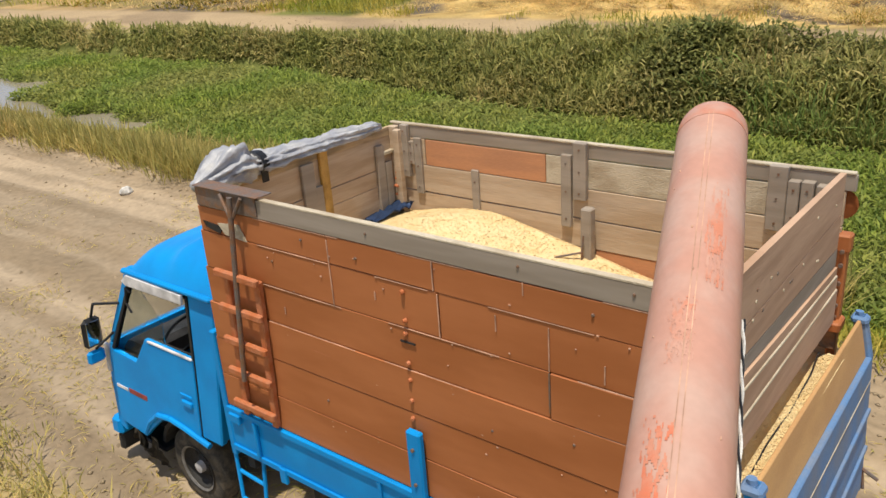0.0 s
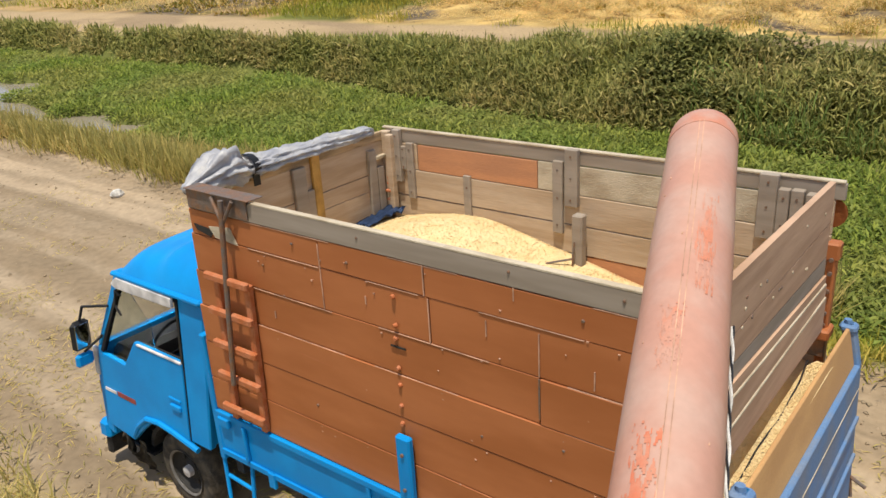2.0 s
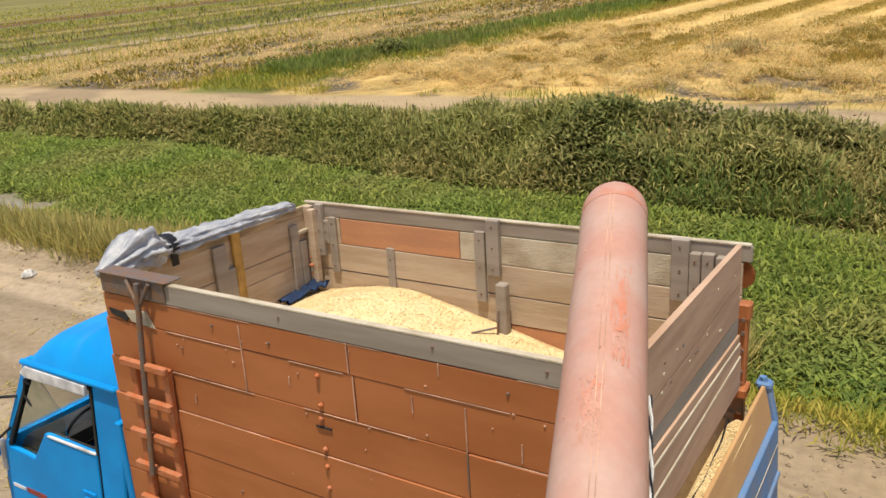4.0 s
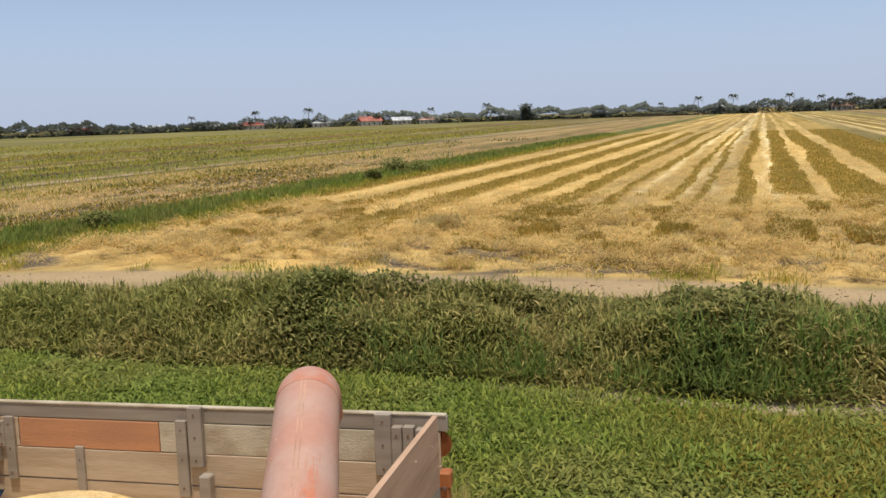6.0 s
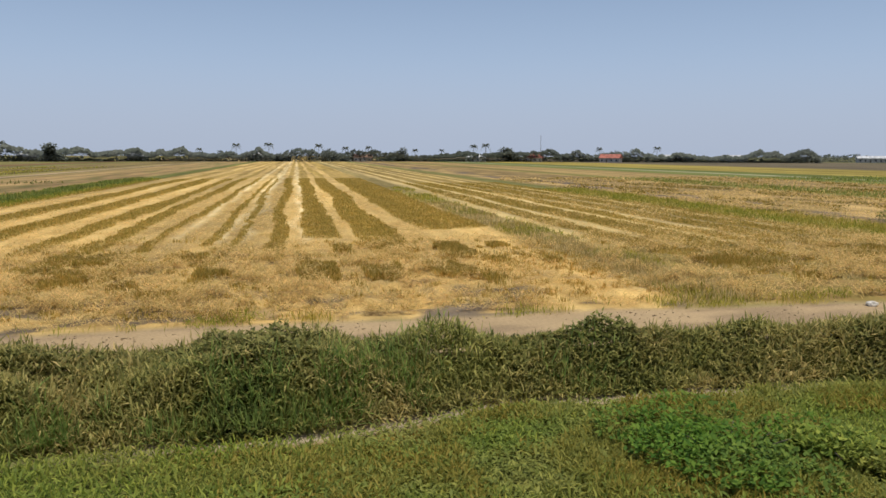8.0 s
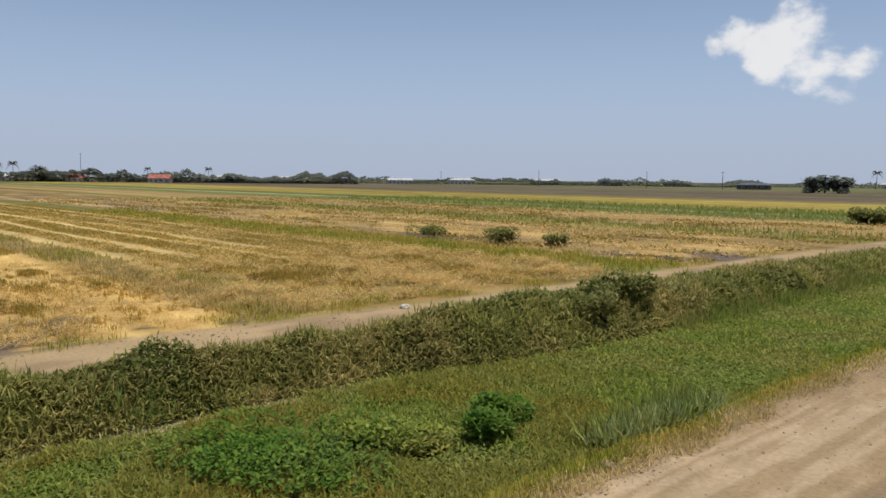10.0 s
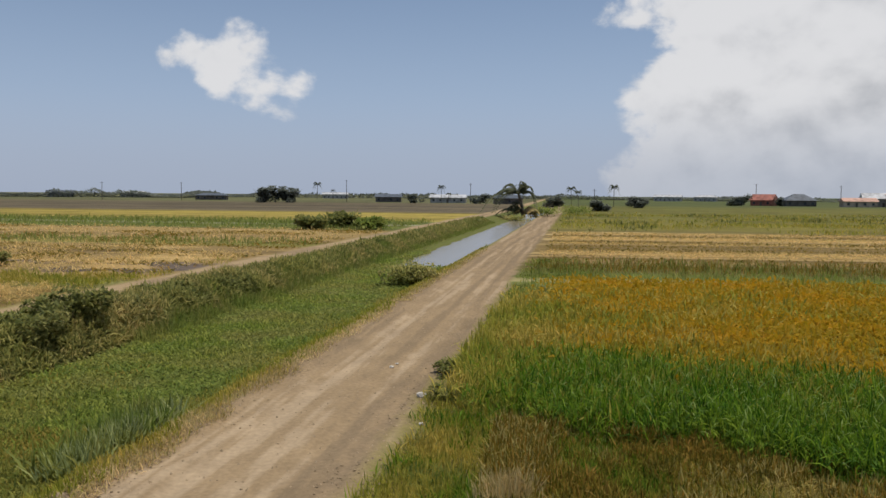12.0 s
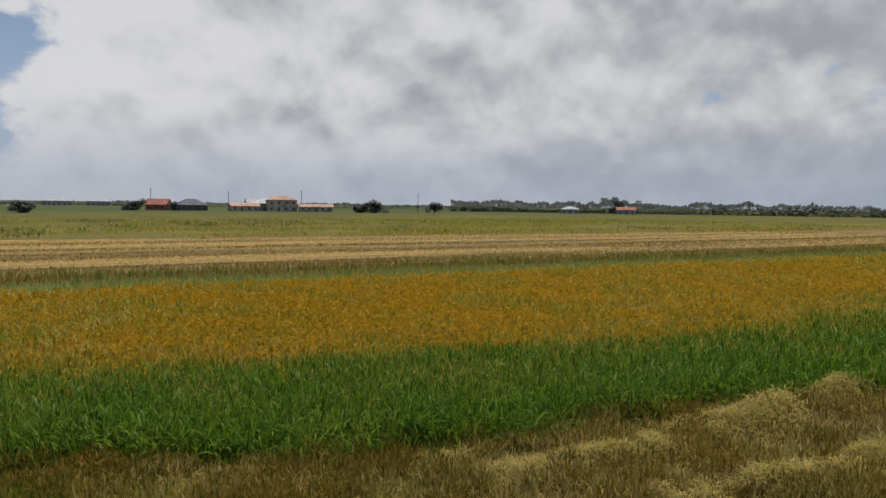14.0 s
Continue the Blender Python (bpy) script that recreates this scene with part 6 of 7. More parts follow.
# ---------------------------------------------------------------- the grain, the rolled tarpaulin
def pile(name, x0, x1, y0, y1, f, label, nx=60, ny=44, dots=9000, seed=3):
    xs, ys = np.linspace(x0, x1, nx), np.linspace(y0, y1, ny)
    X, Y = np.meshgrid(xs, ys)
    Z = f(X, Y)
    i = np.arange(nx * ny).reshape(ny, nx)
    fq = np.stack([i[:-1, :-1], i[:-1, 1:], i[1:, 1:], i[1:, :-1]], -1).reshape(-1, 4)
    e = thing(name, TRUCK, label, "grain")
    V = np.stack([X, Y, Z], -1).reshape(-1, 3)
    # skirt down to the bed
    edge = np.concatenate([i[0, :], i[1:, -1], i[-1, -2::-1], i[-2:0:-1, 0]])
    low = V[edge].copy()
    low[:, 2] = 0.97
    k = np.arange(len(edge))
    sk = np.stack([edge, len(V) + k, len(V) + (k + 1) % len(edge), np.roll(edge, -1)], -1)
    o = sheet_object("heap", np.concatenate([V, low]), np.concatenate([fq, sk]), M_GRAIN)
    o.parent = e
    q = np.random.default_rng(seed)
    x, y = q.uniform(x0 + 0.01, x1 - 0.01, dots), q.uniform(y0 + 0.01, y1 - 0.01, dots)
    P = np.stack([x, y, f(x, y) + 0.003], -1)
    a, s = q.uniform(0, 6.28, dots), q.uniform(0.005, 0.009, dots)
    d = np.stack([np.cos(a), np.sin(a), q.uniform(-0.2, 0.5, dots)], -1) * s[:, None]
    n = np.stack([-np.sin(a), np.cos(a), np.zeros(dots)], -1) * s[:, None] * 0.5
    up = np.stack([np.zeros(dots), np.zeros(dots), s * 0.5], -1)
    o = sheet_object("loose_grain", np.stack([P - d, P - n + up, P + d, P + n + up], 1).reshape(-1, 3), np.arange(4 * dots).reshape(dots, 4), M_GRAIN)
    o.parent = e
    tagged(o, kind="stuff")
    return e


def heap(x, y):
    peak = 2.44 * np.ones_like(x)
    d = np.hypot((x - 0.95) * 0.9, (y - 1.55) * 0.75)
    z = peak - 0.2 * d - 0.06 * np.clip(x - 1.2, 0, 9) + 0.06 * np.exp(-((x - 0.9) / 0.4) ** 2 - ((y - 1.6) / 0.5) ** 2)
    return np.maximum(z, 1.75) + 0.03 * (fbm(x, y, 0.35, 120) - 0.5)


pile("grain_heap", 0.07, L - 0.04, T + 0.01, W - T - 0.01, heap, "sloping heap of golden rice grain filling the truck body", dots=14000)
def spill(x, y):
    return 2.09 - 0.03 * (y - 1.0) - 0.6 * np.clip((y - 1.55) / 0.42, 0, 1) ** 1.7 - 0.9 * np.clip(3.7 - x, 0, 1) + 0.02 * fbm(x, y, 0.2, 121)


pile("grain_heap", L + 0.04, 3.79, 0.06, W - 0.06, spill, "golden rice grain spilling behind the rear wall", 14, 60, 3500, 5)
ln = bmesh.new()
for i in range(40):
    y0, y1 = 0.1 + 1.55 * i / 40, 0.1 + 1.55 * (i + 1) / 40
    g = lambda y: (3.69 - 0.05 * smooth(1.2, 1.65, y) + 0.006 * math.sin(9 * y), y, float(spill(np.array(3.69), np.array(y))) + 0.006)
    add_tube(ln, g(y0), g(y1), 0.005, n=6, caps=False)
cable = part("rope", ln, M_BLACK, None)
cable.matrix_world = TRUCK
tagged(cable, "dark thin rope lying on the spilled grain", "rope")
# scrap of blue sheeting at the edge of the heap
bm = bmesh.new()
g = [[bm.verts.new((0.075 + 0.16 * i / 8, 1.5 + 0.5 * j / 8, 2.33 + 0.004 * j + 0.06 * noise.noise((i * 0.7, j * 0.9, 3)))) for j in range(9)] for i in range(9)]
for i in range(8):
    for j in range(8):
        bm.faces.new((g[i][j], g[i + 1][j], g[i + 1][j + 1], g[i][j + 1]))
bmesh.ops.solidify(bm, geom=bm.faces[:], thickness=0.006)
scrap = part("plastic_sheet", bm, M_TARP_BLUE, None, smooth=True)
scrap.matrix_world = TRUCK
tagged(scrap, "crumpled dark blue plastic sheet under the grain", "plastic sheet")

bm = bmesh.new()          # the tarpaulin, rolled up along the front wall
rings = []
NR, NS = 90, 48
for i in range(NR + 1):
    s = i / NR
    y = 0.03 + s * (W - 0.2)
    fat = 0.128 - 0.05 * smooth(0.2, 0.36, s) - 0.035 * smooth(0.45, 0.95, s) + 0.012 * math.sin(s * 9)
    fat *= 1 - 0.35 * math.exp(-((s - 0.27) / 0.03) ** 2)
    fat *= min(1, 0.25 + 5 * s) * min(1, 0.55 + 10 * (1 - s))
    ring = []
    for j in range(NS):
        a = 2 * math.pi * j / NS
        fold = 1 + (0.75 - 0.25 * s) * noise.noise((3.2 * math.cos(a), 3.2 * math.sin(a) + 2, s * 6 + a * 0.4)) + 0.16 * noise.noise((7 * math.cos(a), 7 * math.sin(a), s * 16))
        rid = 1 - abs(float(noise.noise((4.5 * math.cos(a) + s * 7, 4.5 * math.sin(a), s * 11)))) * 2
        r = fat * (float(fold) + 0.26 * rid * rid)
        ring.append(bm.verts.new((0.02 + 1.15 * r * math.cos(a) - 0.02, y, 3.01 + float(fat) * 0.62 + 0.8 * r * math.sin(a))))
    rings.append(ring)
for a, b in zip(rings, rings[1:]):
    for j in range(NS):
        bm.faces.new((a[j], a[(j + 1) % NS], b[(j + 1) % NS], b[j]))
bm.faces.new(rings[0][::-1])
bm.faces.new(rings[-1])
bmesh.ops.recalc_face_normals(bm, faces=bm.faces)
tarp = thing("tarpaulin", TRUCK, "silver-grey tarpaulin rolled up along the front wall", "tarpaulin")
part("roll", bm, M_TARP, tarp, smooth=True)
bm = bmesh.new()
for j in range(16):
    a, b = 2 * math.pi * j / 16, 2 * math.pi * (j + 1) / 16
    P = lambda t, y: (0.115 * math.cos(t), y, 3.07 + 0.085 * math.sin(t))
    bm.faces.new([bm.verts.new(P(a, 0.55)), bm.verts.new(P(b, 0.55)), bm.verts.new(P(b, 0.61)), bm.verts.new(P(a, 0.61))])
add_box(bm, (0.075, 0.55, 2.93), (0.081, 0.61, 3.08))
part("binding", bm, M_BLACK, tarp, "black binding strap")

# ---------------------------------------------------------------- the harvester's unloading pipe
A, B = Vector((0.33, -1.08, 2.5)), Vector((-1.9, 3.56, 3.61))
axis = (B - A).normalized()
pipe = thing("unloading_pipe", Matrix.Identity(4), "dusty red steel unloading pipe of a rice harvester", "grain pipe")
R = 0.152
q = axis.to_track_quat("Z", "Y").to_matrix()
up = (Vector((0, 0, 1)) - axis * axis.z).normalized()
sd = axis.cross(up).normalized()


def ring_at(bm, c, r, n=40, tip=None):
    return [bm.verts.new(c + sd * r * math.sin(2 * math.pi * i / n) + up * r * math.cos(2 * math.pi * i / n)) for i in range(n)]


bm = bmesh.new()
rr = [ring_at(bm, A + (B - A) * s, R * (1 + 0.004 * math.sin(s * 40))) for s in np.linspace(0, 0.962, 30)]
for a, b in zip(rr, rr[1:]):
    for i in range(40):
        bm.faces.new((a[i], a[(i + 1) % 40], b[(i + 1) % 40], b[i]))
part("barrel", bm, M_PIPE, pipe, smooth=True)
bm = bmesh.new()          # rounded hood over the spout
prev = None
for k, s in enumerate(np.linspace(0, 1, 9)):
    a = s * radians(78)
    c = A + (B - A) * 0.962 + axis * (0.30 * math.sin(a)) - up * (0.30 * (1 - math.cos(a)))
    ax2 = (axis * math.cos(a) - up * math.sin(a)).normalized()
    u2 = (up * math.cos(a) + axis * math.sin(a)).normalized()
    ring = [bm.verts.new(c + sd * R * 1.012 * math.sin(2 * math.pi * i / 40) + u2 * R * 1.012 * math.cos(2 * math.pi * i / 40)) for i in range(40)]
    if prev:
        for i in range(40):
            bm.faces.new((prev[i], prev[(i + 1) % 40], ring[(i + 1) % 40], ring[i]))
    prev = ring
part("hood", bm, M_PIPE_TIP, pipe, "brighter red rounded spout hood", smooth=True)
bm = bmesh.new()
for ang in (-0.10, 0.02):
    prev = None
    for s in np.linspace(0, 0.965, 40):
        c = A + (B - A) * s
        rad = R + 0.0025 + 0.0008 * math.sin(s * 300)
        ring = [bm.verts.new(c + sd * rad * math.sin(ang + w) + up * rad * math.cos(ang + w)) for w in (-0.011, 0, 0.011)]
        if prev:
            for i in range(2):
                bm.faces.new((prev[i], prev[i + 1], ring[i + 1], ring[i]))
        prev = ring
part("weld_seam", bm, M_SCRATCH, pipe, "pale weld seam")
for s0, s1, a0, a1, seed in ((0.555, 0.635, -0.75, -0.1, 3), (0.67, 0.73, -0.5, 0.1, 8), (0.74, 0.86, 0.1, 0.6, 21)):      # fresher red where the dust is rubbed off
    bm = bmesh.new()
    n1, n2 = 40, 26
    grid = {}
    for i in range(n1 + 1):
        for j in range(n2 + 1):
            s, ang = s0 + (s1 - s0) * i / n1, a0 + (a1 - a0) * j / n2
            grid[i, j] = bm.verts.new(A + (B - A) * s + (sd * math.sin(ang) + up * math.cos(ang)) * (R * 1.004 + 0.0012))
    for i in range(n1):
        for j in range(n2):
            edge = min(i, n1 - i, j * 1.4, (n2 - j) * 1.4) / 12.0
            if noise.noise((i * 0.16 + seed, j * 0.3, seed)) + 0.5 * noise.noise((i * 0.6, j * 0.9, seed)) > 0.42 - 0.6 * min(1.0, edge):
                bm.faces.new((grid[i, j], grid[i + 1, j], grid[i + 1, j + 1], grid[i, j + 1]))
    bmesh.ops.delete(bm, geom=[v for v in bm.verts if not v.link_faces], context="VERTS")
    part("rubbed_patch", bm, M_PIPE_RED if seed == 3 else M_PIPE_TIP, pipe, "rubbed patch of fresher red paint", smooth=True)
jj = random.Random(9)
for _ in range(9):
    s, ang, h = jj.uniform(0.3, 0.95), jj.uniform(-0.9, 0.9), jj.uniform(0.003, 0.007)
    c = A + (B - A) * s
    o = c + sd * R * math.sin(ang) + up * R * math.cos(ang)
    part("paint_chip", box(tuple(-h for _ in range(3)), (h, h, h), h * 0.5, Matrix.Translation(o) @ q.to_4x4() @ Matrix.Diagonal((1, 1, 2, 1)) @ Matrix.Scale(0.6, 4)), M_SCRATCH, pipe)
for strand, mat, label in ((0, M_ROPE, "white strand of a twisted cord"), (math.pi, M_BLACK, "black strand of a twisted cord")):
    cord = bmesh.new()
    prev = None
    for i in range(220):
        s = 0.18 + 0.57 * i / 219
        c = A + (B - A) * s + sd * (R + 0.01) * math.sin(1.75) + up * (R + 0.01) * math.cos(1.75)
        w = i * 0.42 + strand
        p = c + sd * 0.004 * math.cos(w) + up * 0.004 * math.sin(w)
        if prev is not None:
            add_tube(cord, prev, p, 0.0055 if strand == 0 else 0.004, n=5, caps=False)
        prev = p
    part("cord_strand", cord, mat, pipe, label)
bm = bmesh.new()          # the elbow and the riser that carry the pipe
add_tube(bm, A + axis * 0.02, A - axis * 0.12, R * 1.15, n=24)
add_tube(bm, A - axis * 0.1 + Vector((0, 0, 0.1)), (A.x + 0.05, A.y - 0.1, -0.05), R * 1.1, n=24)
part("riser", bm, M_PIPE, pipe)

# ---------------------------------------------------------------- the far edge of the fields: woods, palms, houses, poles


def polar(az, d):
    return d * math.cos(radians(az)), d * math.sin(radians(az))


def woods(name, a0, a1, d, top, n, label, seed, size=2.3, fill=0.5, mat=None):
    """A belt of far trees: lumpy crowns of many leaf clumps."""
    q = np.random.default_rng(seed)
    az = q.uniform(a0, a1, n)
    a = az * d / 57.3
    h = top * (0.3 + 0.45 * vnoise(a, a * 0, 11, seed) ** 1.5 + 0.3 * vnoise(a, a * 0, 5, seed + 2) ** 2) * (0.7 + 0.4 * vnoise(a, a * 0, 70, seed + 4))
    h *= 0.45 + 0.55 * smooth(fill - 0.3, fill, 1 - vnoise(a, a * 0, 38, seed + 9) * 0.75)
    z = h * q.uniform(0.0, 1, n) ** 0.75
    r = d + q.uniform(-9, 9, n)
    P = np.stack([r * np.cos(np.radians(az)), r * np.sin(np.radians(az)), z], -1)
    s = size * q.uniform(0.6, 1.5, n)
    return leaves(name, P, s, s * 0.8, (-40, 60), mat or L_HAZE_TREE, label, "woods", 0.1, seed)


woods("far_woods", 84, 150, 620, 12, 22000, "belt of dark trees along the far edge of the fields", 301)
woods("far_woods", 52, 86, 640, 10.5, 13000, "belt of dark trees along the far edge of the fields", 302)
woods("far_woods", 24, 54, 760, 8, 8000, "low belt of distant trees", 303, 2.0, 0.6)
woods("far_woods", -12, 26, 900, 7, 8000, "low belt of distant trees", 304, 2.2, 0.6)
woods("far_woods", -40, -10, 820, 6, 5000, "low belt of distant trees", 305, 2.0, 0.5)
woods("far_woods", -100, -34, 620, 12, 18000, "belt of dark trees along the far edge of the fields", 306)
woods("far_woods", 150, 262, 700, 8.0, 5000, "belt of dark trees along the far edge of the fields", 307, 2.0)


def far_tree(az, d, r, h, label, seed, n=1700):
    x, y = polar(az, d)
    e = thing("tree", pose(x, y, 0), label, "tree")
    q = np.random.default_rng(seed)
    bm = tube((0, 0, -0.1), (0.3, 0.1, h * 0.45), 0.35, 0.2, 8)
    for k in range(6):
        a = q.uniform(0, 6.28)
        add_tube(bm, (0.2, 0.1, h * q.uniform(0.25, 0.42)), (r * 0.6 * math.cos(a), r * 0.6 * math.sin(a), h * q.uniform(0.55, 0.85)), 0.14, 0.05, 6)
    part("trunk", bm, M_TRUNK, e)
    k = 12
    c = np.stack([q.normal(0, r * 0.42, k), q.normal(0, r * 0.42, k), h * q.uniform(0.1, 0.74, k)], -1)
    w = q.integers(0, k, n)
    dd = q.normal(0, 1, (n, 3))
    dd /= np.linalg.norm(dd, axis=1)[:, None]
    P = c[w] + dd * np.array([r * 0.42, r * 0.42, h * 0.2]) * (q.uniform(0.3, 1, n) ** 0.4)[:, None]
    P[:, 2] = np.maximum(P[:, 2], 0.1)
    s = 0.2 * r * q.uniform(0.6, 1.4, n)[:, None]
    az2 = q.uniform(0, 6.28, n)
    f = np.stack([np.cos(az2), np.sin(az2), q.uniform(-0.6, 0.6, n)], -1)
    g = np.stack([-np.sin(az2), np.cos(az2), q.uniform(-0.4, 0.4, n)], -1)
    o = sheet_object("crown", np.stack([P, P + f * s * 0.5 - g * s * 0.4, P + f * s, P + f * s * 0.5 + g * s * 0.4], 1).reshape(-1, 3), np.arange(4 * n).reshape(n, 4), L_HAZE_TREE)
    o.parent = e
    return e


for az, d, r, h, s in ((21.3, 420, 5.0, 8.5, 1), (20.2, 420, 6.5, 9.5, 2), (19.3, 420, 5.5, 9.0, 3), (10.4, 430, 3.8, 6.5, 4), (-27.4, 430, 4.5, 6.0, 5), (-28.5, 430, 5.0, 8.0, 6),
                       (-32.8, 430, 4.0, 7.0, 7), (-12.1, 440, 5.0, 6.5, 8), (-14.7, 445, 2.6, 5.0, 9), (5.6, 420, 4.0, 6.5, 10), (0.2, 300, 3.5, 5.0, 11), (-5.3, 330, 4.5, 5.2, 12),
                       (-3.0, 250, 3.8, 3.6, 13), (103.4, 600, 9, 14, 14), (-45.9, 600, 6, 13, 15), (72.6, 640, 8, 13, 16), (80.5, 640, 7, 12, 17), (114, 610, 6, 10, 18), (119.5, 600, 6, 9, 19)):
    far_tree(az, d, r, h, "dense dark green tree standing at the edge of the fields", 400 + s)


def palm(name_seed, h):
    """A slender trunk and a head of arching, feathered fronds."""
    q = np.random.default_rng(name_seed)
    e = thing("palm_tree", Matrix.Identity(4), "tall slender palm with a tufted crown", "palm", "palms on the horizon")
    bm = bmesh.new()
    pts = [Vector((0.4 * math.sin(1.2 * s) * h / 10, 0.2 * s * s, h * s)) for s in np.linspace(0, 1, 7)]
    for a, b in zip(pts, pts[1:]):
        add_tube(bm, a, b, 0.2, 0.17, 8)
    part("trunk", bm, M_TRUNK, e)
    top = np.array(pts[-1])
    V = []
    for k in range(30):
        az, el = q.uniform(0, 6.28), q.uniform(-0.5, 1.2)
        ln = h * 0.32 * q.uniform(0.8, 1.15)
        for s in np.linspace(0.08, 1, 13):
            ele = el - 1.5 * s * s
            p = top + ln * s * np.array([math.cos(az) * math.cos(el * 0.7), math.sin(az) * math.cos(el * 0.7), math.sin(el) - 0.75 * s * s])
            for sg in (-1, 1):
                lf = ln * 0.3 * (1 - 0.6 * s)
                d = np.array([-math.sin(az) * sg + 0.5 * math.cos(az), math.cos(az) * sg + 0.5 * math.sin(az), -0.45])
                w = np.array([math.cos(az), math.sin(az), 0.1]) * ln * 0.04
                V += [p, p + d * lf * 0.5 - w, p + d * lf, p + d * lf * 0.5 + w]
    o = sheet_object("crown", np.array(V), np.arange(len(V)).reshape(-1, 4), L_PALM)
    o.parent = e
    return e


palm_a, palm_b = palm(501, 13.0), palm(502, 10.0)
spots = [(126.8, 620), (118.9, 610), (110.2, 640), (94.2, 640), (91.8, 650), (89.6, 650), (92.9, 655), (84.2, 650), (82.6, 660), (77.4, 660), (75.1, 660), (74.2, 655), (67.9, 670), (66.2, 660),
         (62.3, 680), (79.3, 650), (86.1, 650), (8.4, 440), (7.9, 445), (19.1, 430), (-0.9, 330), (-1.4, 335), (-3.85, 345), (17.3, 700), (16.2, 720), (-44.9, 600), (-45.6, 605), (-47.2, 610), (122.5, 620), (106.3, 650)]
for k, (az, d) in enumerate(spots):
    x, y = polar(az, d)
    src = palm_a if k % 3 else palm_b
    if k == 0:
        palm_b.matrix_world = pose(x, y, 0)
    elif k == 1:
        palm_a.matrix_world = pose(x, y, 0, 0, 0, 40)
    else:
        copy_thing(src, pose(x, y, 0, 0, 0, 73 * k) @ Matrix.Scale((0.75 + 0.05 * (k * 7 % 6)) * (0.68 if d < 500 else 1), 4))


def road_palm():
    """The bushy young palm that leans over the end of the road."""
    e = thing("palm_tree", pose(178, 7.6, 0) @ Matrix.Scale(1.45, 4), "wind-bent bushy palm beside the road and the water", "palm")
    bm = bmesh.new()
    for a, b, r in (((0, 0, -0.1), (0.3, 0.3, 1.6), 0.28), ((0.3, 0.3, 1.6), (0.2, 0.9, 3.9), 0.22)):
        add_tube(bm, a, b, r, r * 0.85, 10)
    part("trunk", bm, M_TRUNK, e)
    q = np.random.default_rng(77)
    for k in range(36):
        V = []
        az, el, ln = q.uniform(0, 6.28), q.uniform(0.1, 1.4), q.uniform(3.2, 4.6)
        base = np.array([0.2, 0.9, 3.9]) if k % 2 else np.array([0.0, 0.2, 0.8])
        for s in np.linspace(0.05, 1, 22):
            p = base + ln * s * np.array([math.cos(az) * math.cos(el), math.sin(az) * math.cos(el) + 0.25 * s, math.sin(el) - 0.9 * s * s])
            p[2] = max(p[2], 0.1)
            for sg in (-1, 1):
                lf = 1.25 * (1 - 0.55 * s)
                d = np.array([-math.sin(az) * sg + 0.6 * math.cos(az), math.cos(az) * sg + 0.6 * math.sin(az), -0.5])
                w = np.array([math.cos(az), math.sin(az), 0.1]) * 0.11
                V += [p, p + d * lf * 0.5 - w, p + d * lf, p + d * lf * 0.5 + w]
        o = sheet_object("frond", np.array(V), np.arange(len(V)).reshape(-1, 4), L_PALM if k % 6 else L_DRY)
        o.parent = e


road_palm()
shrub(170, 8.5, 3.0, 1.6, 900, L_BANK, "bush below the bent palm", 220, 0.45)
shrub(185, 2.2, 4.0, 2.0, 900, L_CANAL, "low green bush at the end of the road", 221, 0.5)
shrub(196, -4.0, 4.5, 2.2, 900, L_CANAL, "low green bush at the edge of the field", 222, 0.5)


def house(az, d, w, dep, h, roof_h, wall, roof, label, turn=0.0, hip=False, storeys=1):
    """Walls with door and windows under an overhanging roof, facing the fields."""
    x, y = polar(az, d)
    e = thing("house", pose(x, y, 0, 0, 0, az + 90 + turn), label, "house", "houses at the edge of the fields")
    body = part("wall", box((-w / 2, -dep / 2, -0.1), (w / 2, dep / 2, h)), wall, e)
    bm = bmesh.new()
    ov, ww, dd = 0.7, w / 2 + 0.7, dep / 2 + 0.7
    rx = ww - (dd if hip else 0)
    v = [bm.verts.new(c) for c in ((-ww, -dd, h), (ww, -dd, h), (ww, dd, h), (-ww, dd, h), (-rx, 0, h + roof_h), (rx, 0, h + roof_h))]
    for fcs in ((0, 1, 5, 4), (2, 3, 4, 5), (1, 2, 5), (3, 0, 4), (3, 2, 1, 0)):
        bm.faces.new([v[i] for i in fcs])
    bmesh.ops.recalc_face_normals(bm, faces=bm.faces)
    part("roof", bm, roof, e)
    n = max(2, int(w / 3.5))
    for fl in range(storeys):
        z = h / storeys * fl + 0.9
        for sgn in (-1, 1):
            for i in range(n):
                xx = -w / 2 + w * (i + 0.5) / n
                if fl == 0 and i == n // 2:
                    part("door", box((xx - 0.5, sgn * dep / 2 - 0.05, 0), (xx + 0.5, sgn * dep / 2 + 0.05, 2.1)), M_WALL_D, e)
                else:
                    part("window", box((xx - 0.6, sgn * dep / 2 - 0.04, z), (xx + 0.6, sgn * dep / 2 + 0.04, z + 1.2)), M_WINDOW, e)
    return e


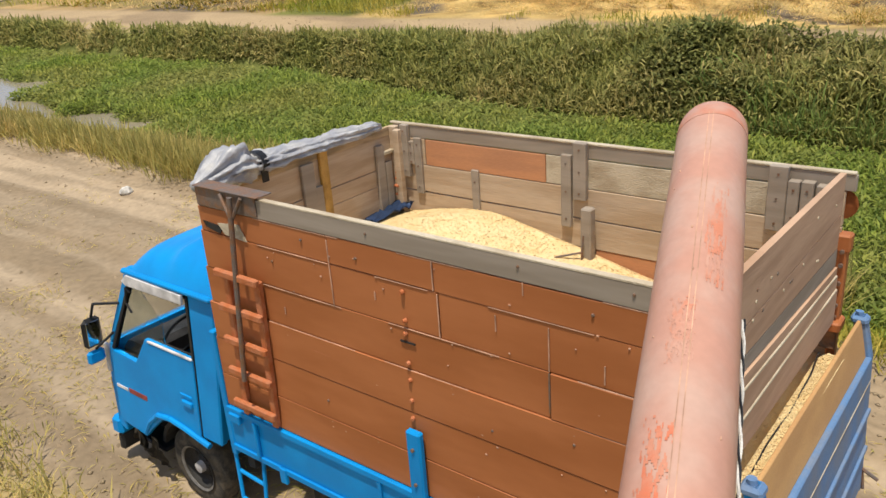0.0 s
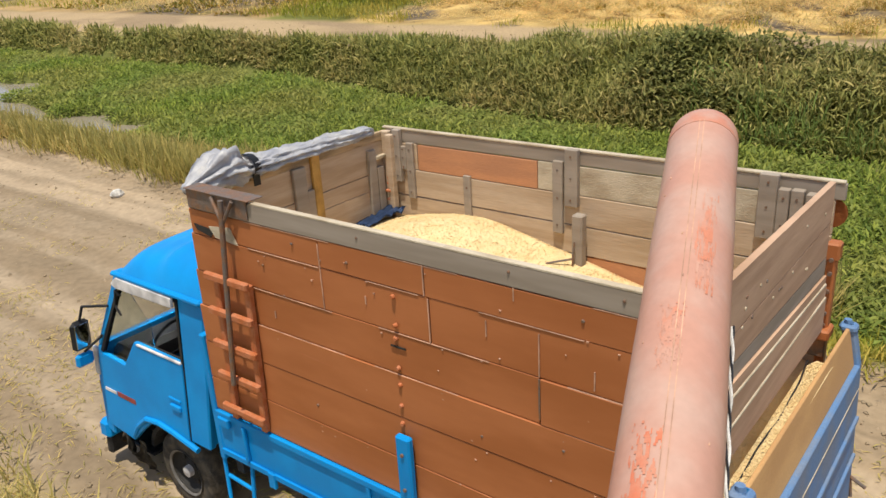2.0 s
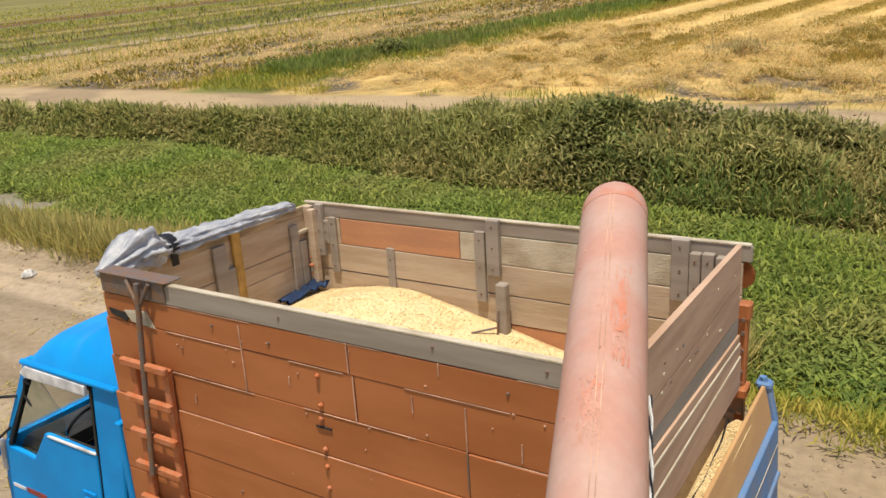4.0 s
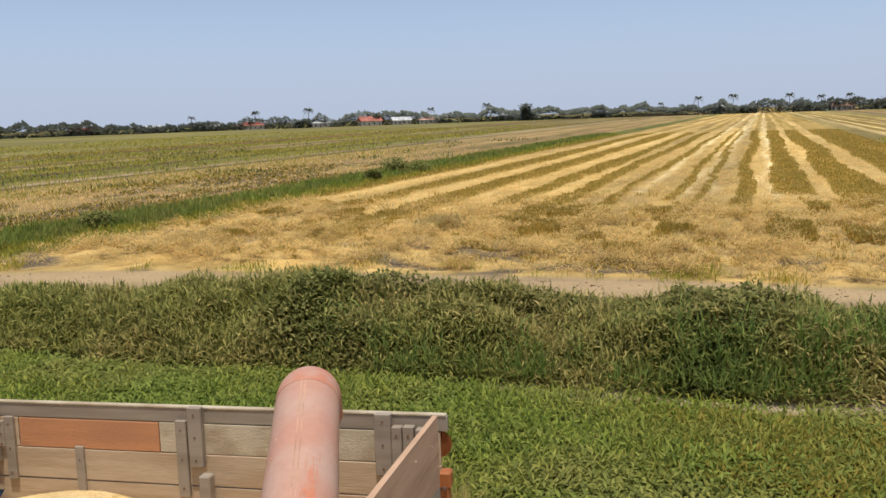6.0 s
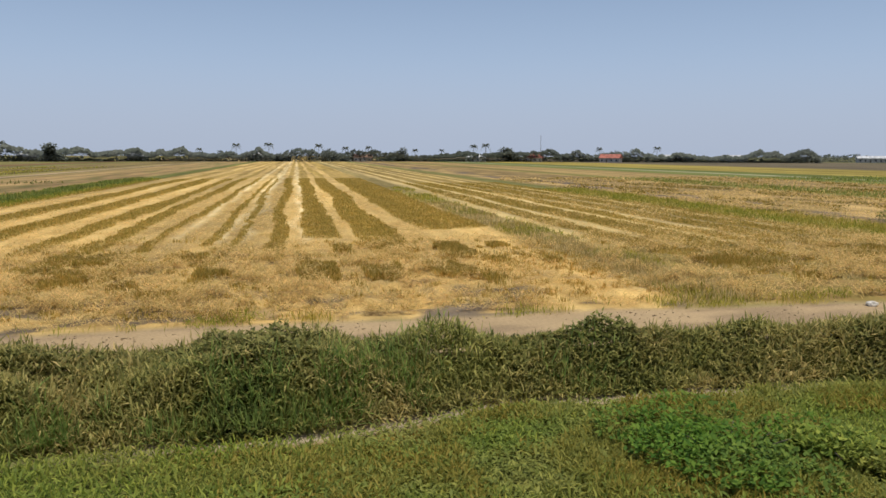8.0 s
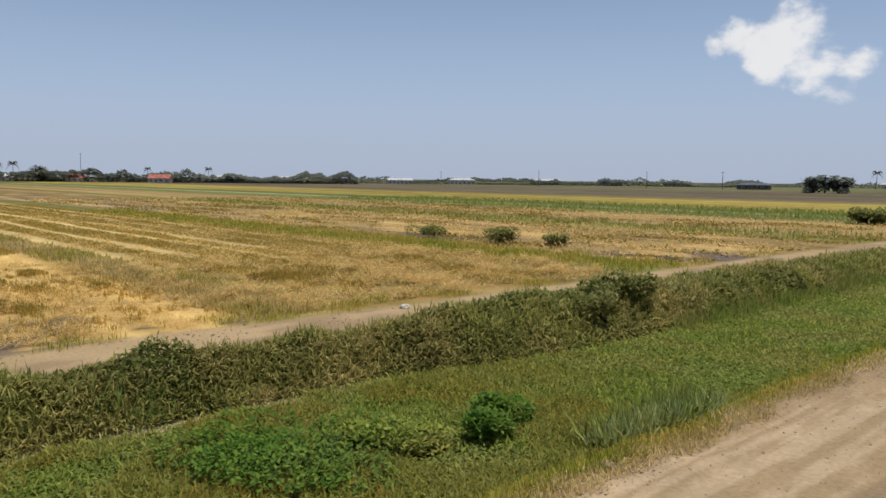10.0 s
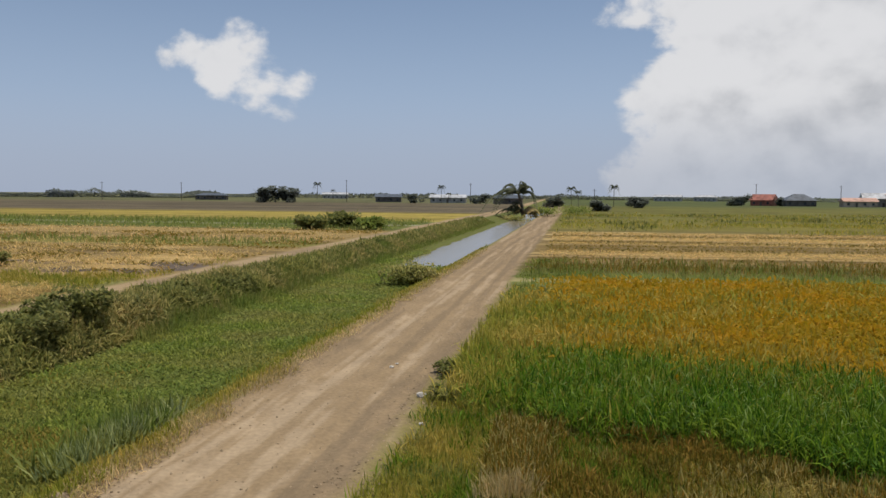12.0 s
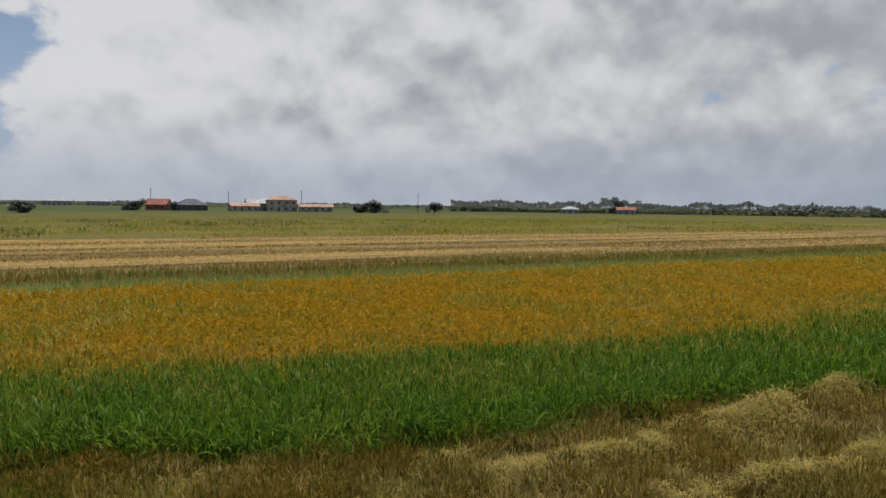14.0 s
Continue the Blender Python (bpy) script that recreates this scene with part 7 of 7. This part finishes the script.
HOUSES = [(-13.7, 460, 11, 9, 3.0, 3.2, M_ROOF_R, M_ROOF_R, "low barn with bright red sheet roof"), (-15.8, 455, 15, 10, 3.0, 3.4, M_WALL_D, M_ROOF_G, "dark barn with grey gable roof"),
          (-19.3, 450, 15, 10, 2.8, 1.8, M_WALL_T, M_ROOF_O, "low house with faded orange roof"), (-20.6, 465, 18, 10, 4.2, 3.0, M_WALL_W, M_ROOF_W, "shed with gleaming white roof"),
          (-21.9, 455, 16, 10, 6.4, 2.3, M_WALL_T, M_ROOF_O, "two-storey tan house with orange roof"), (-24.3, 450, 18, 8, 2.8, 1.5, M_WALL_T, M_ROOF_O, "long low house with orange roof"),
          (-46.4, 560, 12, 8, 3, 2, M_WALL_W, M_ROOF_R, "small house with red roof among trees"), (-42.5, 570, 12, 8, 3, 2, M_WALL_W, M_ROOF_W, "small pale house among trees"),
          (12.2, 480, 15, 9, 3.0, 1.8, M_WALL_D, M_ROOF_G, "dark farm shed"), (7.9, 460, 20, 9, 3.0, 1.8, M_WALL_W, M_ROOF_W, "long pale farm house"), (24.5, 560, 20, 9, 3.0, 1.6, M_WALL_D, M_ROOF_G, "dark farm shed"),
          (3.6, 420, 14, 8, 3.0, 1.8, M_WALL_D, M_ROOF_G, "dark farm shed"), (65.4, 600, 15, 9, 3.2, 3.0, M_WALL_W, M_ROOF_R, "house with red roof"), (70.7, 610, 14, 9, 3.2, 3.0, M_WALL_W, M_ROOF_R, "house with red roof"),
          (114.6, 580, 16, 10, 3.4, 3.6, M_WALL_W, M_ROOF_R, "house with orange-red roof"), (112.4, 585, 14, 9, 3.2, 2.6, M_WALL_W, M_ROOF_W, "white house"), (110.5, 590, 14, 9, 3, 2.2, M_WALL_W, M_ROOF_O, "pale house"),
          (104.5, 600, 18, 9, 3.2, 2.6, M_WALL_W, M_ROOF_W, "pale house with white roof"), (98.2, 600, 14, 9, 3.4, 3, M_WALL_W, M_ROOF_W, "white house"), (90.3, 610, 14, 9, 5.2, 3, M_WALL_W, M_ROOF_W, "two-storey white house"),
          (88.6, 605, 12, 9, 3.2, 2.4, M_WALL_W, M_ROOF_W, "pale house"), (83.0, 610, 14, 9, 3.2, 2.6, M_WALL_W, M_ROOF_O, "pale house with tan roof"), (74.9, 610, 16, 9, 3.4, 2.4, M_WALL_W, M_ROOF_W, "pale house"),
          (60.8, 620, 22, 10, 3.4, 2.6, M_WALL_T, M_ROOF_W, "long house with pale roof"), (57.2, 640, 18, 10, 3.4, 2.4, M_WALL_W, M_ROOF_W, "pale house"), (122.8, 590, 20, 9, 3.2, 2.6, M_WALL_W, M_ROOF_R, "long house with dull red roof"),
          (125.6, 600, 16, 9, 3.2, 2.4, M_WALL_W, M_ROOF_W, "white house"), (129.4, 600, 18, 9, 3.2, 2.4, M_WALL_W, M_ROOF_W, "white house"), (118.0, 590, 16, 9, 3.2, 2.4, M_WALL_W, M_ROOF_W, "pale house"),
          (133.5, 600, 20, 9, 3.2, 2.6, M_WALL_T, M_ROOF_R, "house with dull red roof"), (49, 700, 22, 10, 3.4, 2, M_WALL_W, M_ROOF_W, "distant pale house"), (44.5, 720, 24, 10, 4, 2, M_WALL_W, M_ROOF_W, "distant pale house"),
          (38.5, 740, 26, 10, 4, 2, M_WALL_W, M_ROOF_W, "distant pale house"), (34, 740, 22, 10, 4, 2, M_WALL_W, M_ROOF_G, "distant pale house"), (29.5, 740, 24, 10, 4, 2, M_WALL_W, M_ROOF_W, "distant pale house"),
          (16, 780, 24, 10, 4, 2, M_WALL_W, M_ROOF_W, "distant pale house"), (-7.5, 760, 24, 10, 4, 2, M_WALL_W, M_ROOF_W, "distant pale house"), (-10, 780, 20, 10, 4, 2, M_WALL_W, M_ROOF_W, "distant pale house")]
for k, (az, d, w, dep, h, rh, wall, roof, label) in enumerate(HOUSES):
    house(az, d + (26 if az > 25 else 0), w, dep, h, rh, wall, roof, label + " beyond the fields", (k * 37 % 40) - 20, hip=k % 3 == 1, storeys=2 if h > 5 else 1)


def pole_at(az, d, h):
    x, y = polar(az, d)
    e = thing("utility_pole", pose(x, y, 0, 0, 0, az), "thin grey utility pole with a cross-arm", "utility pole", "poles on the horizon")
    part("mast", tube((0, 0, -0.2), (0, 0, h), 0.2, 0.12, 8), M_TRUNK, e)
    part("cross_arm", box((-0.06, -0.9, h - 0.7), (0.06, 0.9, h - 0.58)), M_TRUNK, e)


for az, d, h in ((-13.2, 470, 12), (-18.3, 470, 11), (-23.3, 470, 12), (-31.6, 470, 11), (26.5, 500, 11), (31.5, 520, 11), (15.2, 480, 13), (6.3, 440, 11), (-2.5, 400, 8), (39, 600, 12), (70.3, 600, 20), (46, 620, 11)):
    pole_at(az, d, h)

# ---------------------------------------------------------------- small things on the ground


def stone(x, y, r, mat, label, seed):
    q = np.random.default_rng(seed)
    bm = bmesh.new()
    bmesh.ops.create_icosphere(bm, subdivisions=2, radius=r)
    for v in bm.verts:
        v.co *= 1 + 0.35 * noise.noise(v.co * 3 / r + Vector((seed, 0, 0)))
        v.co.z *= 0.6
    o = part("stone", bm, mat, None)
    z = float(height(np.array([x]), np.array([y]))[0])
    o.matrix_world = pose(x, y, z + r * 0.25, 0, 0, q.uniform(0, 360))
    return tagged(o, label, "stone")


M_STONE = material("pale_stone", (0.6, 0.56, 0.5), 0.9, vary=0.2, scale=8)
M_CLOD = material("earth_clod", (0.33, 0.245, 0.155), 0.95, vary=0.3, scale=8, bump=0.5)
stone(20.1, 22.4, 0.2, M_STONE, "white stone beside the far track", 1)
stone(22.1, 4.4, 0.07, M_STONE, "small white stone lying on the dirt road", 2)
stone(22.6, 4.35, 0.05, M_STONE, "small white stone lying on the dirt road", 3)
stone(-14.4, 5.5, 0.13, M_STONE, "pale stone on the dirt road", 4)
stone(-9.6, 4.0, 0.12, M_CLOD, "lump of dry earth on the dirt road", 5)
stone(11.6, 7.5, 0.14, M_CLOD, "grey lump of earth at the roadside", 6)
stone(19.0, 3.0, 0.13, M_STONE, "pale broken stone at the roadside", 7)
stone(16.6, 2.6, 0.06, M_STONE, "small pale stone in the grass", 8)
q = np.random.default_rng(31)
cx, cy = q.uniform(-22, 40, 9000), np.zeros(9000)
vc = np.where(q.uniform(0, 1, 9000) < 0.6, np.abs(q.normal(0, 0.45, 9000)) * q.choice([-1, 1], 9000) + np.where(q.uniform(0, 1, 9000) < 0.5, 7.5, near_edge(cx) + 0.1), q.uniform(2.2, 7.5, 9000))
cy = vc + off(cx)
P = np.stack([cx, cy, height(cx, cy)], -1)
s = (q.uniform(0.1, 1, 9000) ** 3 * 0.035 + 0.008)[:, None]
tet = np.array([[-1, -0.6, -0.2], [1, -0.7, -0.2], [0.1, 1, -0.2], [0.1, 0.0, 0.9]])
V = (P[:, None, :] + s[:, None, :] * tet[None] * q.uniform(0.6, 1.4, (9000, 1, 3))).reshape(-1, 3)
b = np.arange(9000)[:, None] * 4
F = np.concatenate([b + np.array([[0, 1, 3]]), b + np.array([[1, 2, 3]]), b + np.array([[2, 0, 3]])])
tagged(sheet_object("road_clods", V, F, M_CLOD), "loose clods and gravel on the dirt road", "gravel", kind="stuff")
